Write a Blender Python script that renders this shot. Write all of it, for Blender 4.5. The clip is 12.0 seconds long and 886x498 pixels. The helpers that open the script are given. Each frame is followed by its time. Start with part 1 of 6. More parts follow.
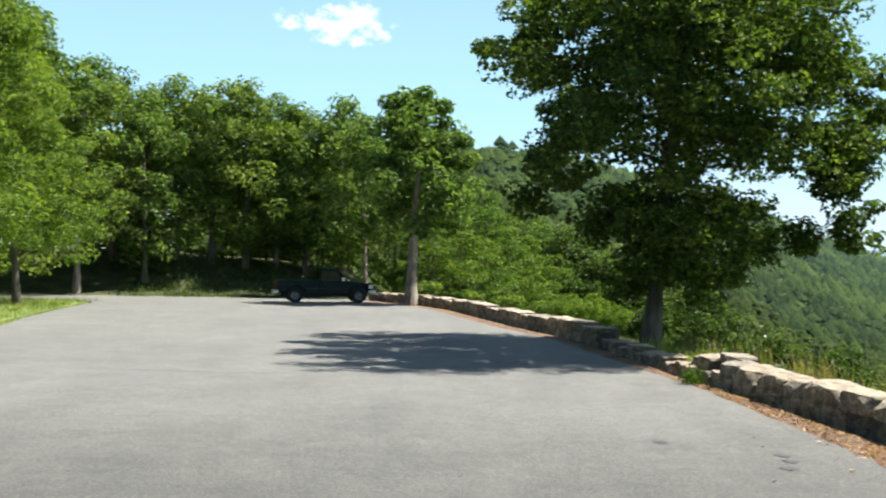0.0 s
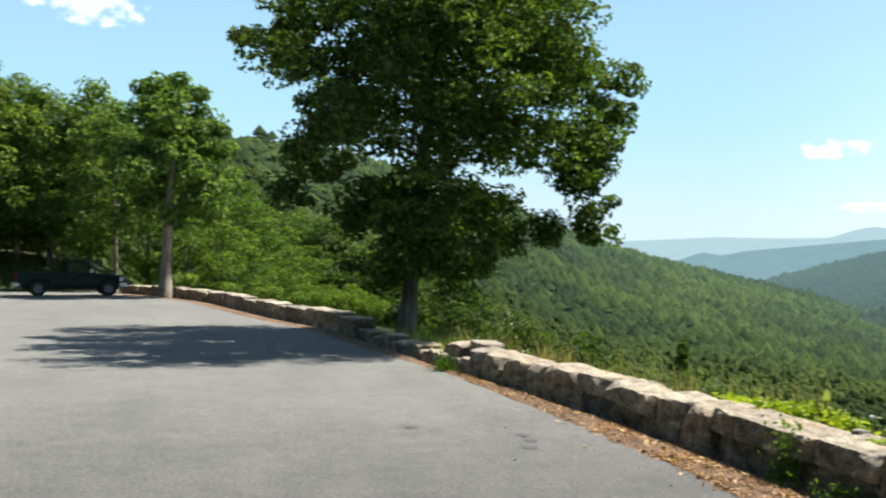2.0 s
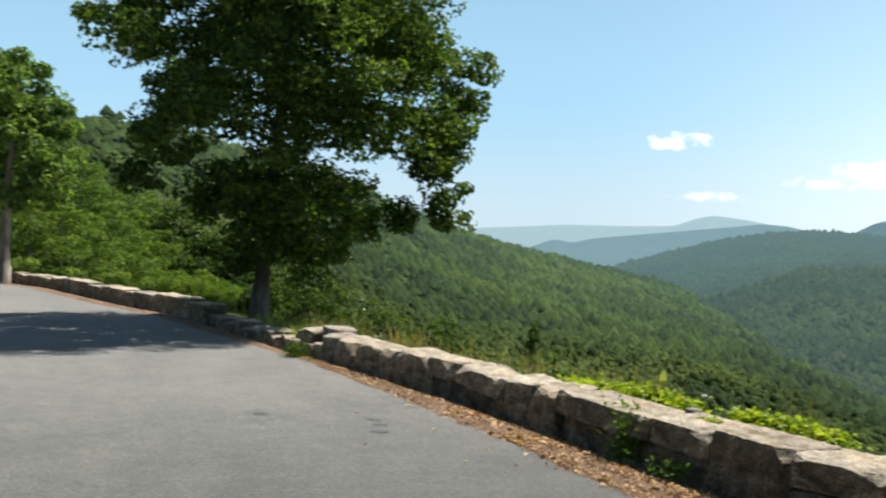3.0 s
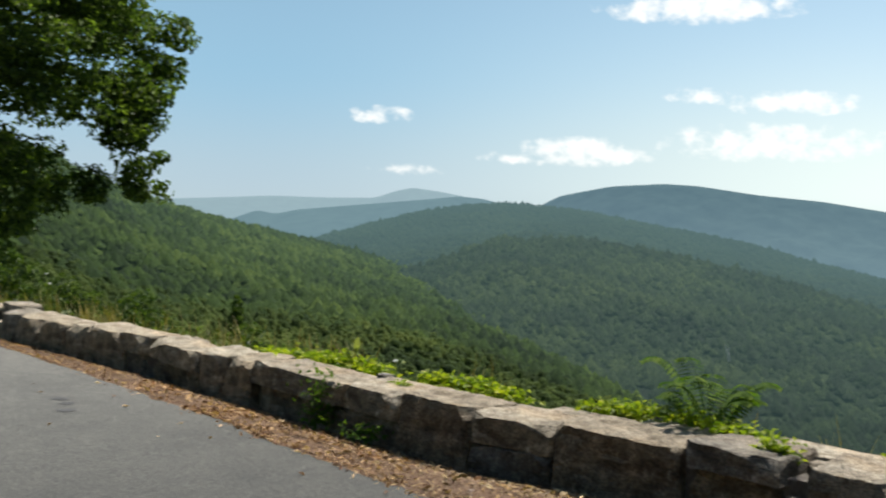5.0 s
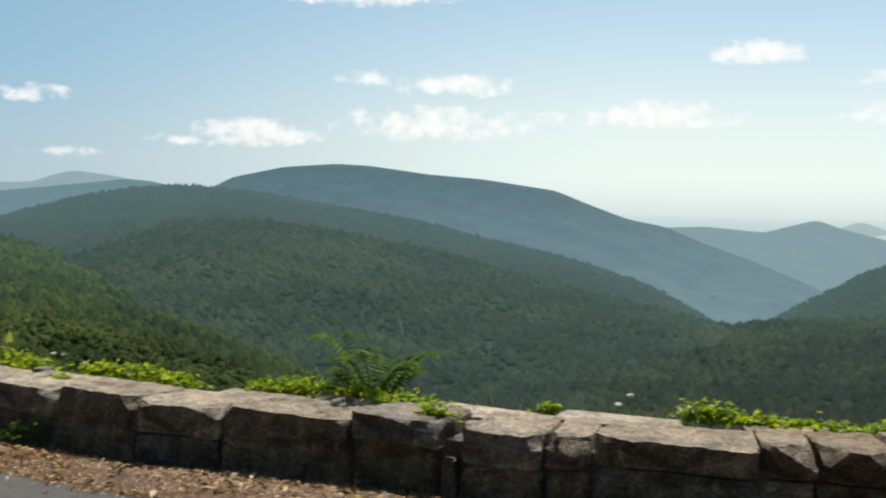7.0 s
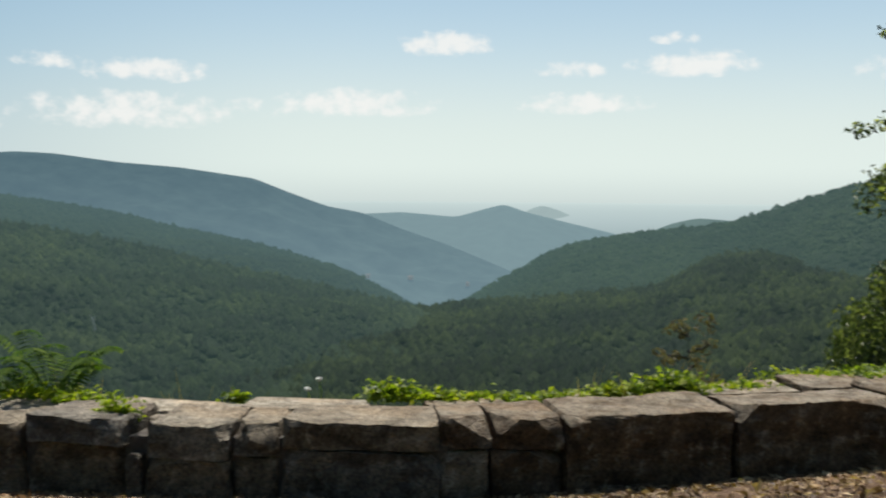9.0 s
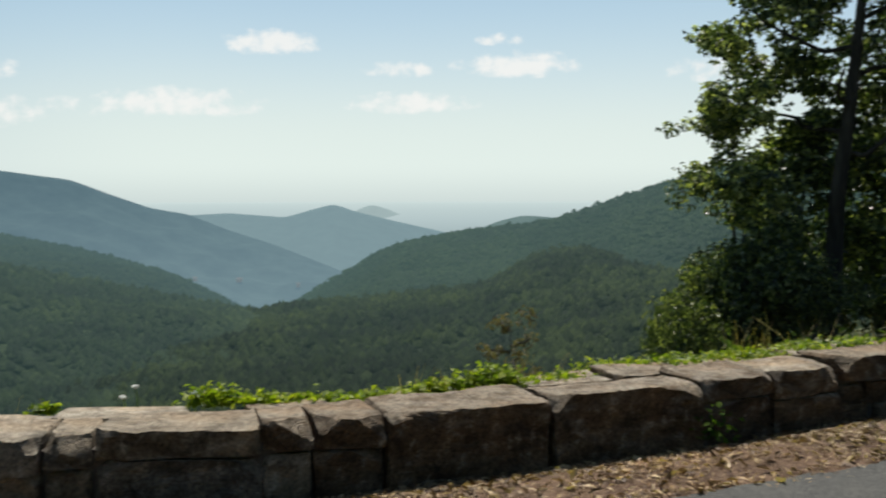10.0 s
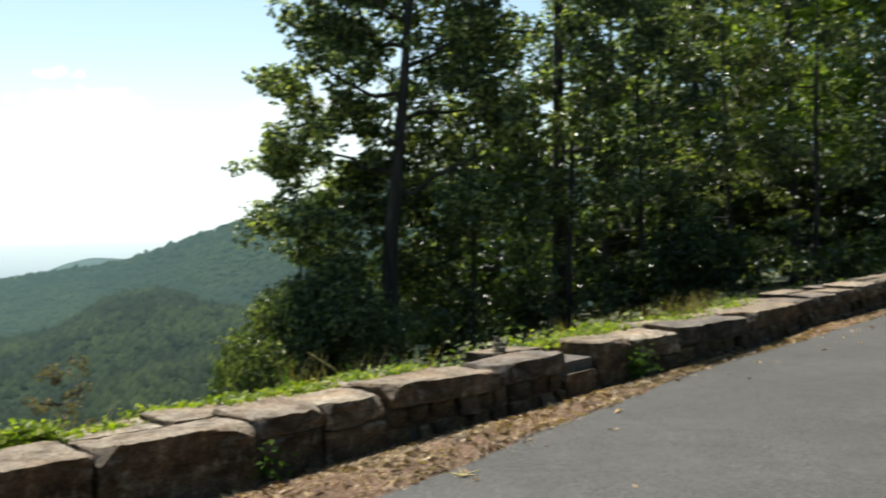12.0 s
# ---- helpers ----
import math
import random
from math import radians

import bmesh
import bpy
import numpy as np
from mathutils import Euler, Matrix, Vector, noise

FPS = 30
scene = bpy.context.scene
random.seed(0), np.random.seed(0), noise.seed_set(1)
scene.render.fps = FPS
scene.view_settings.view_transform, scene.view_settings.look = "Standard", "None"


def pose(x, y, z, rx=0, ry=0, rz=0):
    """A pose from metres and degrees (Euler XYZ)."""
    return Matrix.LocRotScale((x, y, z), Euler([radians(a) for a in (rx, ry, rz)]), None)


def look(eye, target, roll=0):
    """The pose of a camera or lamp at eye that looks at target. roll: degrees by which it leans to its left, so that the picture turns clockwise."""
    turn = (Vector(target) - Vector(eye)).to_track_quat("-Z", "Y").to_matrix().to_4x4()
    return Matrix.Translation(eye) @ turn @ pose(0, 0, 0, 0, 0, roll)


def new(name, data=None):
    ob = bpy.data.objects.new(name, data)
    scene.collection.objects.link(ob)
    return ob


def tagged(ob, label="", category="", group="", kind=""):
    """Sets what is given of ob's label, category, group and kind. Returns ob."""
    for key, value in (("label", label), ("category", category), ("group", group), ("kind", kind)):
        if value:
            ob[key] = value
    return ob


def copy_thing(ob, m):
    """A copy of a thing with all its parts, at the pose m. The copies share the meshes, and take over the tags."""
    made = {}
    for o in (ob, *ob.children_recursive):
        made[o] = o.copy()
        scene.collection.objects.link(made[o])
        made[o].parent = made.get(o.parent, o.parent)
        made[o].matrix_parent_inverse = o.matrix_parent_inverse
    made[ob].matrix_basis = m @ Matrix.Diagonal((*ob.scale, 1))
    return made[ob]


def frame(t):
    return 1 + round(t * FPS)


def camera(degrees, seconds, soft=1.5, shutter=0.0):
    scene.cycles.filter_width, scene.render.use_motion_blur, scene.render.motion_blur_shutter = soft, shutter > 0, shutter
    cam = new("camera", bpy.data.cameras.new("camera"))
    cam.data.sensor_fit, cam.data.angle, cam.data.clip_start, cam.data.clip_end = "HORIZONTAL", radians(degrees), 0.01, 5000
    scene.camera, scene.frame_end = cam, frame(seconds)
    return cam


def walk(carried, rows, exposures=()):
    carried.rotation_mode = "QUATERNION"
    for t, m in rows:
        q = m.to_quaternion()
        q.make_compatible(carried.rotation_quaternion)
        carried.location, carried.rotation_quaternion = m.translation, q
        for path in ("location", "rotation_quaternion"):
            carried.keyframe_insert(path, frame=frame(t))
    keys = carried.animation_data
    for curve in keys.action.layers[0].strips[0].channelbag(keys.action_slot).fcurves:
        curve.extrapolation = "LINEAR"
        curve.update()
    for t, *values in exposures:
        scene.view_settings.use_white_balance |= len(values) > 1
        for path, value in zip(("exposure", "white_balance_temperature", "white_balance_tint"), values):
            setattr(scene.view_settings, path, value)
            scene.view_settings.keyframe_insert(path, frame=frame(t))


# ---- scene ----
cam = camera(45.66, 12.0, soft=2.0, shutter=0.5)
EYE = 1.75
PATH = [
    (0.0, pose(0.000, 0.000, EYE, 89.54, -1.03, -0.00)),
    (0.5, pose(0.012, -0.031, EYE, 89.50, -0.90, -2.71)),
    (1.0, pose(0.024, -0.062, EYE, 89.41, -0.91, -5.84)),
    (1.5, pose(0.037, -0.094, EYE, 89.32, -1.18, -9.51)),
    (2.0, pose(0.049, -0.125, EYE, 89.32, -1.25, -13.00)),
    (2.5, pose(0.061, -0.156, EYE, 89.02, -1.41, -16.86)),
    (3.0, pose(0.071, -0.186, EYE, 88.75, -1.71, -20.85)),
    (5.0, pose(0.100, -0.299, EYE, 87.70, -1.98, -36.88)),
    (5.5, pose(0.103, -0.326, EYE, 87.39, -1.82, -41.20)),
    (6.0, pose(0.105, -0.352, EYE, 87.19, -1.64, -45.59)),
    (6.5, pose(0.106, -0.378, EYE, 87.10, -1.43, -50.09)),
    (7.0, pose(0.106, -0.404, EYE, 87.10, -0.98, -54.50)),
    (9.0, pose(0.108, -0.516, EYE, 86.61, -0.44, -70.76)),
    (9.5, pose(0.111, -0.549, EYE, 86.42, -0.00, -75.34)),
    (10.0, pose(0.117, -0.584, EYE, 86.61, 0.09, -80.02)),
    (10.5, pose(0.126, -0.624, EYE, 86.91, 0.52, -85.05)),
    (11.0, pose(0.140, -0.668, EYE, 87.56, 0.54, -91.21)),
    (11.5, pose(0.159, -0.717, EYE, 88.01, 0.62, -97.07)),
    (12.0, pose(0.184, -0.772, EYE, 88.53, 0.85, -102.88)),
]
EXPOSURES = [(0.0, 1.28), (1.5, 1.18), (2.5, 0.97), (3.5, 0.75), (5.0, 0.48), (7.0, 0.32), (9.5, 0.14), (10.5, 0.24), (11.0, 0.36), (11.5, 0.5), (12.0, 0.84)]
walk(cam, PATH, EXPOSURES)

# ---------------------------------------------------------------- light
SUN_AZ, SUN_EL = -75.0, 58.0          # degrees: azimuth left of +y, height
sun_dir = Vector((-math.sin(radians(SUN_AZ)) * math.cos(radians(SUN_EL)),
                  math.cos(radians(SUN_AZ)) * math.cos(radians(SUN_EL)), math.sin(radians(SUN_EL))))
sun = new("sun", bpy.data.lights.new("sun", "SUN"))
sun.data.energy, sun.data.angle, sun.data.color = 5.0, radians(0.53), (1.0, 0.95, 0.87)
sun.matrix_world = look(sun_dir * 60, (0, 0, 0))

world = bpy.data.worlds.new("sky")
scene.world = world
world.use_nodes = True
wn, wl = world.node_tree.nodes, world.node_tree.links
wn.clear()


def wmath(op, a, b=None, c=None):
    n = wn.new("ShaderNodeMath")
    n.operation = op
    for i, v in enumerate((a, b, c)):
        if v is None:
            continue
        if isinstance(v, (int, float)):
            n.inputs[i].default_value = v
        else:
            wl.new(v, n.inputs[i])
    return n.outputs[0]


sky = wn.new("ShaderNodeTexSky")
sky.sky_type, sky.sun_disc = "NISHITA", False
sky.sun_elevation, sky.sun_rotation = radians(SUN_EL), radians(-SUN_AZ)
sky.altitude, sky.air_density, sky.dust_density, sky.ozone_density = 900, 1.0, 0.8, 1.5
tc = wn.new("ShaderNodeTexCoord")
sep = wn.new("ShaderNodeSeparateXYZ")
wl.new(tc.outputs["Generated"], sep.inputs[0])
az = wmath("MULTIPLY", wmath("ARCTAN2", wmath("MULTIPLY", sep.outputs[0], -1.0), sep.outputs[1]), 57.2958)
el = wmath("MULTIPLY", wmath("ARCSINE", sep.outputs[2]), 57.2958)
pos = wn.new("ShaderNodeCombineXYZ")
wl.new(az, pos.inputs[0]), wl.new(wmath("MULTIPLY", el, 1.15), pos.inputs[1])
puff = wn.new("ShaderNodeTexNoise")
puff.inputs["Scale"].default_value, puff.inputs["Detail"].default_value, puff.inputs["Roughness"].default_value = 1.05, 7.0, 0.56
wl.new(pos.outputs[0], puff.inputs["Vector"])
# small fair-weather clouds: azimuth, height, half width, half height, density
CLOUDS = [(5.3, 11.3, 2.3, 1.3, 0.66), (7.9, 11.5, 1.4, 0.7, 0.5), (-33.4, 4.75, 1.7, 0.55, 0.72), (-44.3, 3.05, 3.2, 0.85, 0.95),
          (-41.5, 2.7, 2.5, 0.45, 0.6), (-50.2, 6.2, 1.5, 0.5, 0.7), (-55.0, 5.8, 3.2, 0.7, 0.85), (-50.0, 10.7, 4.6, 1.0, 1.0), (-34.6, 1.9, 2.2, 0.4, 0.4),
          (-54.0, 3.7, 5.0, 1.1, 0.8), (-70.8, 7.5, 2.4, 0.75, 1.0), (-77.8, 6.2, 1.9, 0.5, 0.8), (-84.0, 6.4, 3.0, 0.8, 1.0),
          (-83.2, 7.8, 1.4, 0.4, 0.6), (-78.3, 4.4, 3.2, 0.65, 0.9), (-66.0, 4.3, 4.0, 0.9, 0.85), (-60.0, 4.0, 3.0, 0.6, 0.4), (-95.0, 6.0, 3.0, 0.8, 0.6)]
cover = None
for a, b, w, h, dens in CLOUDS:
    da = wmath("DIVIDE", wmath("SUBTRACT", az, a), w * 1.35)
    de = wmath("DIVIDE", wmath("SUBTRACT", el, b), h * 1.35)
    # flatter base than top
    de = wmath("MULTIPLY", de, wmath("ADD", 1.25, wmath("MULTIPLY", wmath("SIGN", de), -0.25)))
    q = wmath("SUBTRACT", 1.0, wmath("ADD", wmath("MULTIPLY", da, da), wmath("MULTIPLY", de, de)))
    q = wmath("MULTIPLY", wmath("MAXIMUM", q, 0.0), dens)
    cover = q if cover is None else wmath("MAXIMUM", cover, q)
edge = wmath("ADD", wmath("MULTIPLY", cover, 1.25), wmath("MULTIPLY", wmath("SUBTRACT", puff.outputs[0], 0.56), 3.1))
edge = wmath("MULTIPLY", edge, wmath("MINIMUM", wmath("MULTIPLY", cover, 4.0), 1.0))
ramp = wn.new("ShaderNodeMapRange")
ramp.interpolation_type = "SMOOTHSTEP"
ramp.inputs["From Min"].default_value, ramp.inputs["From Max"].default_value, ramp.inputs["To Max"].default_value = 0.02, 1.12, 0.86
wl.new(edge, ramp.inputs["Value"])
mix = wn.new("ShaderNodeMix")
mix.data_type = "RGBA"
mix.inputs["B"].default_value = (15.5, 15.5, 15.0, 1)
wl.new(ramp.outputs[0], mix.inputs["Factor"])
# summer haze whitens the sky towards the horizon
veil = wn.new("ShaderNodeMapRange")
veil.interpolation_type = "SMOOTHSTEP"
for key, v in (("From Min", -2.0), ("From Max", 34.0), ("To Min", 0.95), ("To Max", 0.05)):
    veil.inputs[key].default_value = v
wl.new(el, veil.inputs["Value"])
hazy = wn.new("ShaderNodeMix")
hazy.data_type = "RGBA"
# paler towards the sun's side
near_sun = wn.new("ShaderNodeMapRange")
near_sun.interpolation_type = "SMOOTHSTEP"
for key, v in (("From Min", 55.0), ("From Max", 13.0), ("To Min", 0.0), ("To Max", 1.0)):
    near_sun.inputs[key].default_value = v
wl.new(wmath("ABSOLUTE", wmath("SUBTRACT", az, -80.0)), near_sun.inputs["Value"])
tone = wn.new("ShaderNodeMix")
tone.data_type = "RGBA"
# the blue pales towards the horizon
pale = wn.new("ShaderNodeMapRange")
pale.interpolation_type = "SMOOTHSTEP"
for key, v in (("From Min", 0.0), ("From Max", 7.5), ("To Min", 1.0), ("To Max", 0.0)):
    pale.inputs[key].default_value = v
wl.new(el, pale.inputs["Value"])
blue = wn.new("ShaderNodeMix")
blue.data_type = "RGBA"
blue.inputs["A"].default_value, blue.inputs["B"].default_value = (4.75, 8.25, 10.9, 1), (6.7, 8.7, 10.0, 1)
wl.new(pale.outputs[0], blue.inputs["Factor"]), wl.new(blue.outputs["Result"], tone.inputs["A"])
low = wn.new("ShaderNodeMapRange")
low.interpolation_type = "SMOOTHSTEP"
for key, v in (("From Min", 1.0), ("From Max", 12.5), ("To Min", 1.0), ("To Max", 0.72)):
    low.inputs[key].default_value = v
wl.new(el, low.inputs["Value"])
wl.new(wmath("MULTIPLY", near_sun.outputs[0], low.outputs[0]), tone.inputs["Factor"])
# creamy low down on that side, clear blue higher up
clear = wn.new("ShaderNodeMapRange")
clear.interpolation_type = "SMOOTHSTEP"
for key, v in (("From Min", 2.5), ("From Max", 12.0), ("To Min", 0.0), ("To Max", 1.0)):
    clear.inputs[key].default_value = v
wl.new(el, clear.inputs["Value"])
cream = wn.new("ShaderNodeMix")
cream.data_type = "RGBA"
cream.inputs["A"].default_value, cream.inputs["B"].default_value = (13.3, 15.0, 14.3, 1), (10.2, 13.8, 16.2, 1)
wl.new(clear.outputs[0], cream.inputs["Factor"]), wl.new(cream.outputs["Result"], tone.inputs["B"])
# the lowest air is blue-grey with haze
murk = wn.new("ShaderNodeMapRange")
murk.interpolation_type = "SMOOTHSTEP"
for key, v in (("From Min", -2.4), ("From Max", 1.4), ("To Min", 0.7), ("To Max", 0.0)):
    murk.inputs[key].default_value = v
wl.new(el, murk.inputs["Value"])
deep = wn.new("ShaderNodeMix")
deep.data_type = "RGBA"
deep.inputs["B"].default_value = (7.4, 8.9, 9.2, 1)
wl.new(murk.outputs[0], deep.inputs["Factor"]), wl.new(tone.outputs["Result"], deep.inputs["A"])
wl.new(deep.outputs["Result"], hazy.inputs["B"])
wl.new(veil.outputs[0], hazy.inputs["Factor"])
wl.new(sky.outputs[0], hazy.inputs["A"])
wl.new(hazy.outputs["Result"], mix.inputs["A"])
bg = wn.new("ShaderNodeBackground")
bg.inputs["Strength"].default_value = 0.053
wl.new(mix.outputs["Result"], bg.inputs["Color"])
wo = wn.new("ShaderNodeOutputWorld")
wl.new(bg.outputs[0], wo.inputs["Surface"])

# ---------------------------------------------------------------- materials


def material(name):
    m = bpy.data.materials.new(name)
    m.use_nodes = True
    return m, m.node_tree.nodes, m.node_tree.links, m.node_tree.nodes["Principled BSDF"]


def tex(nodes, links, scale, detail=4.0, rough=0.55, kind="ShaderNodeTexNoise", stretch=None):
    n = nodes.new(kind)
    n.inputs["Scale"].default_value = scale
    if kind == "ShaderNodeTexNoise":
        n.inputs["Detail"].default_value, n.inputs["Roughness"].default_value = detail, rough
    c = nodes.new("ShaderNodeTexCoord")
    if stretch:
        mp = nodes.new("ShaderNodeMapping")
        mp.inputs["Scale"].default_value = stretch
        links.new(c.outputs["Object"], mp.inputs[0])
        links.new(mp.outputs[0], n.inputs["Vector"])
    else:
        links.new(c.outputs["Object"], n.inputs["Vector"])
    return n


def ramp_of(nodes, links, value, stops):
    r = nodes.new("ShaderNodeValToRGB")
    while len(r.color_ramp.elements) < len(stops):
        r.color_ramp.elements.new(0.5)
    for e, (p, c) in zip(r.color_ramp.elements, stops):
        e.position, e.color = p, (*c, 1)
    links.new(value, r.inputs[0])
    return r.outputs[0]


def blend(nodes, links, how, fac, a, b):
    n = nodes.new("ShaderNodeMix")
    n.data_type, n.blend_type = "RGBA", how
    if isinstance(fac, (int, float)):
        n.inputs["Factor"].default_value = fac
    else:
        links.new(fac, n.inputs["Factor"])
    for key, v in (("A", a), ("B", b)):
        if isinstance(v, tuple):
            n.inputs[key].default_value = (*v, 1)
        else:
            links.new(v, n.inputs[key])
    return n.outputs["Result"]


def bump(nodes, links, bsdf, value, strength, dist):
    b = nodes.new("ShaderNodeBump")
    b.inputs["Strength"].default_value, b.inputs["Distance"].default_value = strength, dist
    links.new(value, b.inputs["Height"])
    links.new(b.outputs[0], bsdf.inputs["Normal"])


def surface(name, stops, scale, rough=0.9, fine=None, bump_s=0.4, bump_d=0.01, big=None, metal=0.0, stretch=None, vary=0.0):
    """Two-scale mottled surface: a colour ramp over noise, large stains and a fine bump."""
    m, n, l, b = material(name)
    t = tex(n, l, scale, 6, 0.6, stretch=stretch)
    col = ramp_of(n, l, t.outputs[0], stops)
    if big:
        t2 = tex(n, l, big[0], 3, 0.5)
        shade = ramp_of(n, l, t2.outputs[0], [(0.3, (big[1],) * 3), (0.7, (big[2],) * 3)])
        col = blend(n, l, "MULTIPLY", 1.0, col, shade)
    if vary:
        oi = n.new("ShaderNodeObjectInfo")
        v = ramp_of(n, l, oi.outputs["Random"], [(0.0, (1 - vary, 1 - vary, 1 - vary)), (0.5, (1, 0.98, 0.93)), (1.0, (1 + vary * 0.6, 1 + vary * 0.5, 1 + vary * 0.3))])
        col = blend(n, l, "MULTIPLY", 1.0, col, v)
    l.new(col, b.inputs["Base Color"])
    b.inputs["Roughness"].default_value, b.inputs["Metallic"].default_value = rough, metal
    f = tex(n, l, fine or scale * 4, 5, 0.65)
    bump(n, l, b, f.outputs[0], bump_s, bump_d)
    return m


def leaf_material(name, dark, mid, light, trans=0.35, rough=0.5):
    """Leaves: colour varies per leaf and in large patches; part of the light comes through."""
    m, n, l, b = material(name)
    g = n.new("ShaderNodeNewGeometry")
    col = ramp_of(n, l, g.outputs["Random Per Island"], [(0.0, dark), (0.55, mid), (1.0, light)])
    t = tex(n, l, 0.45, 3, 0.5)
    col = blend(n, l, "MULTIPLY", 1.0, col, ramp_of(n, l, t.outputs[0], [(0.3, (0.72, 0.78, 0.75)), (0.7, (1.2, 1.15, 0.95))]))
    oi = n.new("ShaderNodeObjectInfo")
    col = blend(n, l, "MULTIPLY", 1.0, col, ramp_of(n, l, oi.outputs["Random"], [(0.0, (0.85, 0.9, 0.9)), (1.0, (1.15, 1.08, 0.95))]))
    l.new(col, b.inputs["Base Color"])
    b.inputs["Roughness"].default_value = rough
    tr = n.new("ShaderNodeBsdfTranslucent")
    tcol = blend(n, l, "MULTIPLY", 1.0, col, (1.5, 1.7, 0.55))
    l.new(tcol, tr.inputs["Color"])
    mx = n.new("ShaderNodeMixShader")
    mx.inputs[0].default_value = trans
    l.new(b.outputs[0], mx.inputs[1]), l.new(tr.outputs[0], mx.inputs[2])
    l.new(mx.outputs[0], n["Material Output"].inputs["Surface"])
    return m


def canopy_material(name, dark, mid, light, haze=None, haze_s=0.0, fine=0.35, clear=120.0):
    """Forest seen from afar: colour per crown (attribute), a finer leaf mottle, distance haze painted on the far
    backdrops as glow.
    """
    m, n, l, b = material(name)
    at = n.new("ShaderNodeAttribute")
    at.attribute_name = "crown"
    col = ramp_of(n, l, at.outputs["Fac"], [(0.0, dark), (0.5, mid), (1.0, light)])
    t = tex(n, l, fine, 5, 0.7)
    col = blend(n, l, "MULTIPLY", 1.0, col, ramp_of(n, l, t.outputs[0], [(0.3, (0.5, 0.54, 0.54)), (0.7, (1.42, 1.38, 1.25))]))
    t2 = tex(n, l, 0.012, 3, 0.5)
    col = blend(n, l, "MULTIPLY", 1.0, col, ramp_of(n, l, t2.outputs[0], [(0.35, (0.8, 0.85, 0.9)), (0.65, (1.15, 1.12, 1.0))]))
    l.new(col, b.inputs["Base Color"])
    b.inputs["Roughness"].default_value = 0.85
    b.inputs["Specular IOR Level"].default_value = 0.15
    bump(n, l, b, t.outputs[0], 1.0, 1.2)
    tr = n.new("ShaderNodeBsdfTranslucent")
    l.new(blend(n, l, "MULTIPLY", 1.0, col, (1.3, 1.4, 0.7)), tr.inputs["Color"])
    mx = n.new("ShaderNodeMixShader")
    mx.inputs[0].default_value = 0.3
    l.new(b.outputs[0], mx.inputs[1]), l.new(tr.outputs[0], mx.inputs[2])
    l.new(mx.outputs[0], n["Material Output"].inputs["Surface"])
    # haze as a glow mixed over the surface, stronger farther off
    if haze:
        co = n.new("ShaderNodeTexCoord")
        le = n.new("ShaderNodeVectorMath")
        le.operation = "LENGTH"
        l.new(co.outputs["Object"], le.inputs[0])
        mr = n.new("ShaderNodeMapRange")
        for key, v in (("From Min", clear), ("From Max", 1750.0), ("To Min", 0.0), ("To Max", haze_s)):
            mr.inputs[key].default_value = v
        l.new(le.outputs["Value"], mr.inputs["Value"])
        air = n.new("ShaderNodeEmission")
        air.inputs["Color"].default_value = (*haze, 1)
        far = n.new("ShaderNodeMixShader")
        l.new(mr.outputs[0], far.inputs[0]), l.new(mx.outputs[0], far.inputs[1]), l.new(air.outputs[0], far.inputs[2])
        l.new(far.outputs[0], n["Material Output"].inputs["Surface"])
    return m


M_ASPHALT = None
ASPHALT = [(0.3, (0.105, 0.107, 0.103)), (0.5, (0.14, 0.142, 0.136)), (0.72, (0.19, 0.191, 0.18))]
M_ASPHALT = surface("weathered_asphalt", ASPHALT, 26, 0.88, 190, 0.7, 0.007, (0.22, 0.93, 1.05))
_n, _l, _b = M_ASPHALT.node_tree.nodes, M_ASPHALT.node_tree.links, M_ASPHALT.node_tree.nodes["Principled BSDF"]
_old = _b.inputs["Base Color"].links[0].from_socket
# dimmer towards the wood: an exposure change painted into the asphalt's colour
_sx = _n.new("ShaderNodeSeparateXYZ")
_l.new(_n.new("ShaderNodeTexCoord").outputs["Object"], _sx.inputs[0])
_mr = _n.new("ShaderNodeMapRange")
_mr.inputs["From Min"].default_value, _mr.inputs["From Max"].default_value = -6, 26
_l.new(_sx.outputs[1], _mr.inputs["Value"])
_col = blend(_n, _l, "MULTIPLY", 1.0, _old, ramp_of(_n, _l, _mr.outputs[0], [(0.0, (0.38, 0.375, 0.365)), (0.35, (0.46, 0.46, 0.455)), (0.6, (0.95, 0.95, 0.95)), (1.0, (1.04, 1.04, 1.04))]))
# traffic streaks along the lanes and fine speckle of bare aggregate
_st = tex(_n, _l, 0.55, 5, 0.6, stretch=(1.6, 0.22, 1))
_col = blend(_n, _l, "MULTIPLY", 1.0, _col, ramp_of(_n, _l, _st.outputs[0], [(0.35, (0.94, 0.94, 0.94)), (0.65, (1.06, 1.055, 1.05))]))
_sp = tex(_n, _l, 75, 2, 0.5)
_col = blend(_n, _l, "MULTIPLY", 1.0, _col, ramp_of(_n, _l, _sp.outputs[0], [(0.34, (0.62, 0.62, 0.62)), (0.5, (1, 1, 1)), (0.66, (1.55, 1.52, 1.46))]))
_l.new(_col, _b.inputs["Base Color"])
M_STAIN = surface("oil_stain", [(0.3, (0.04, 0.04, 0.041)), (0.7, (0.07, 0.07, 0.07))], 20, 0.7, 150, 0.3, 0.004)
M_CRACK = surface("sealed_crack", [(0.3, (0.145, 0.146, 0.144)), (0.7, (0.19, 0.19, 0.186))], 14, 0.9, 120, 0.3, 0.004)
M_SOIL = surface("leaf_litter_soil", [(0.3, (0.07, 0.037, 0.021)), (0.5, (0.18, 0.105, 0.058)), (0.7, (0.36, 0.24, 0.148))], 30, 0.95, 90, 0.9, 0.03, (1.2, 0.75, 1.15))
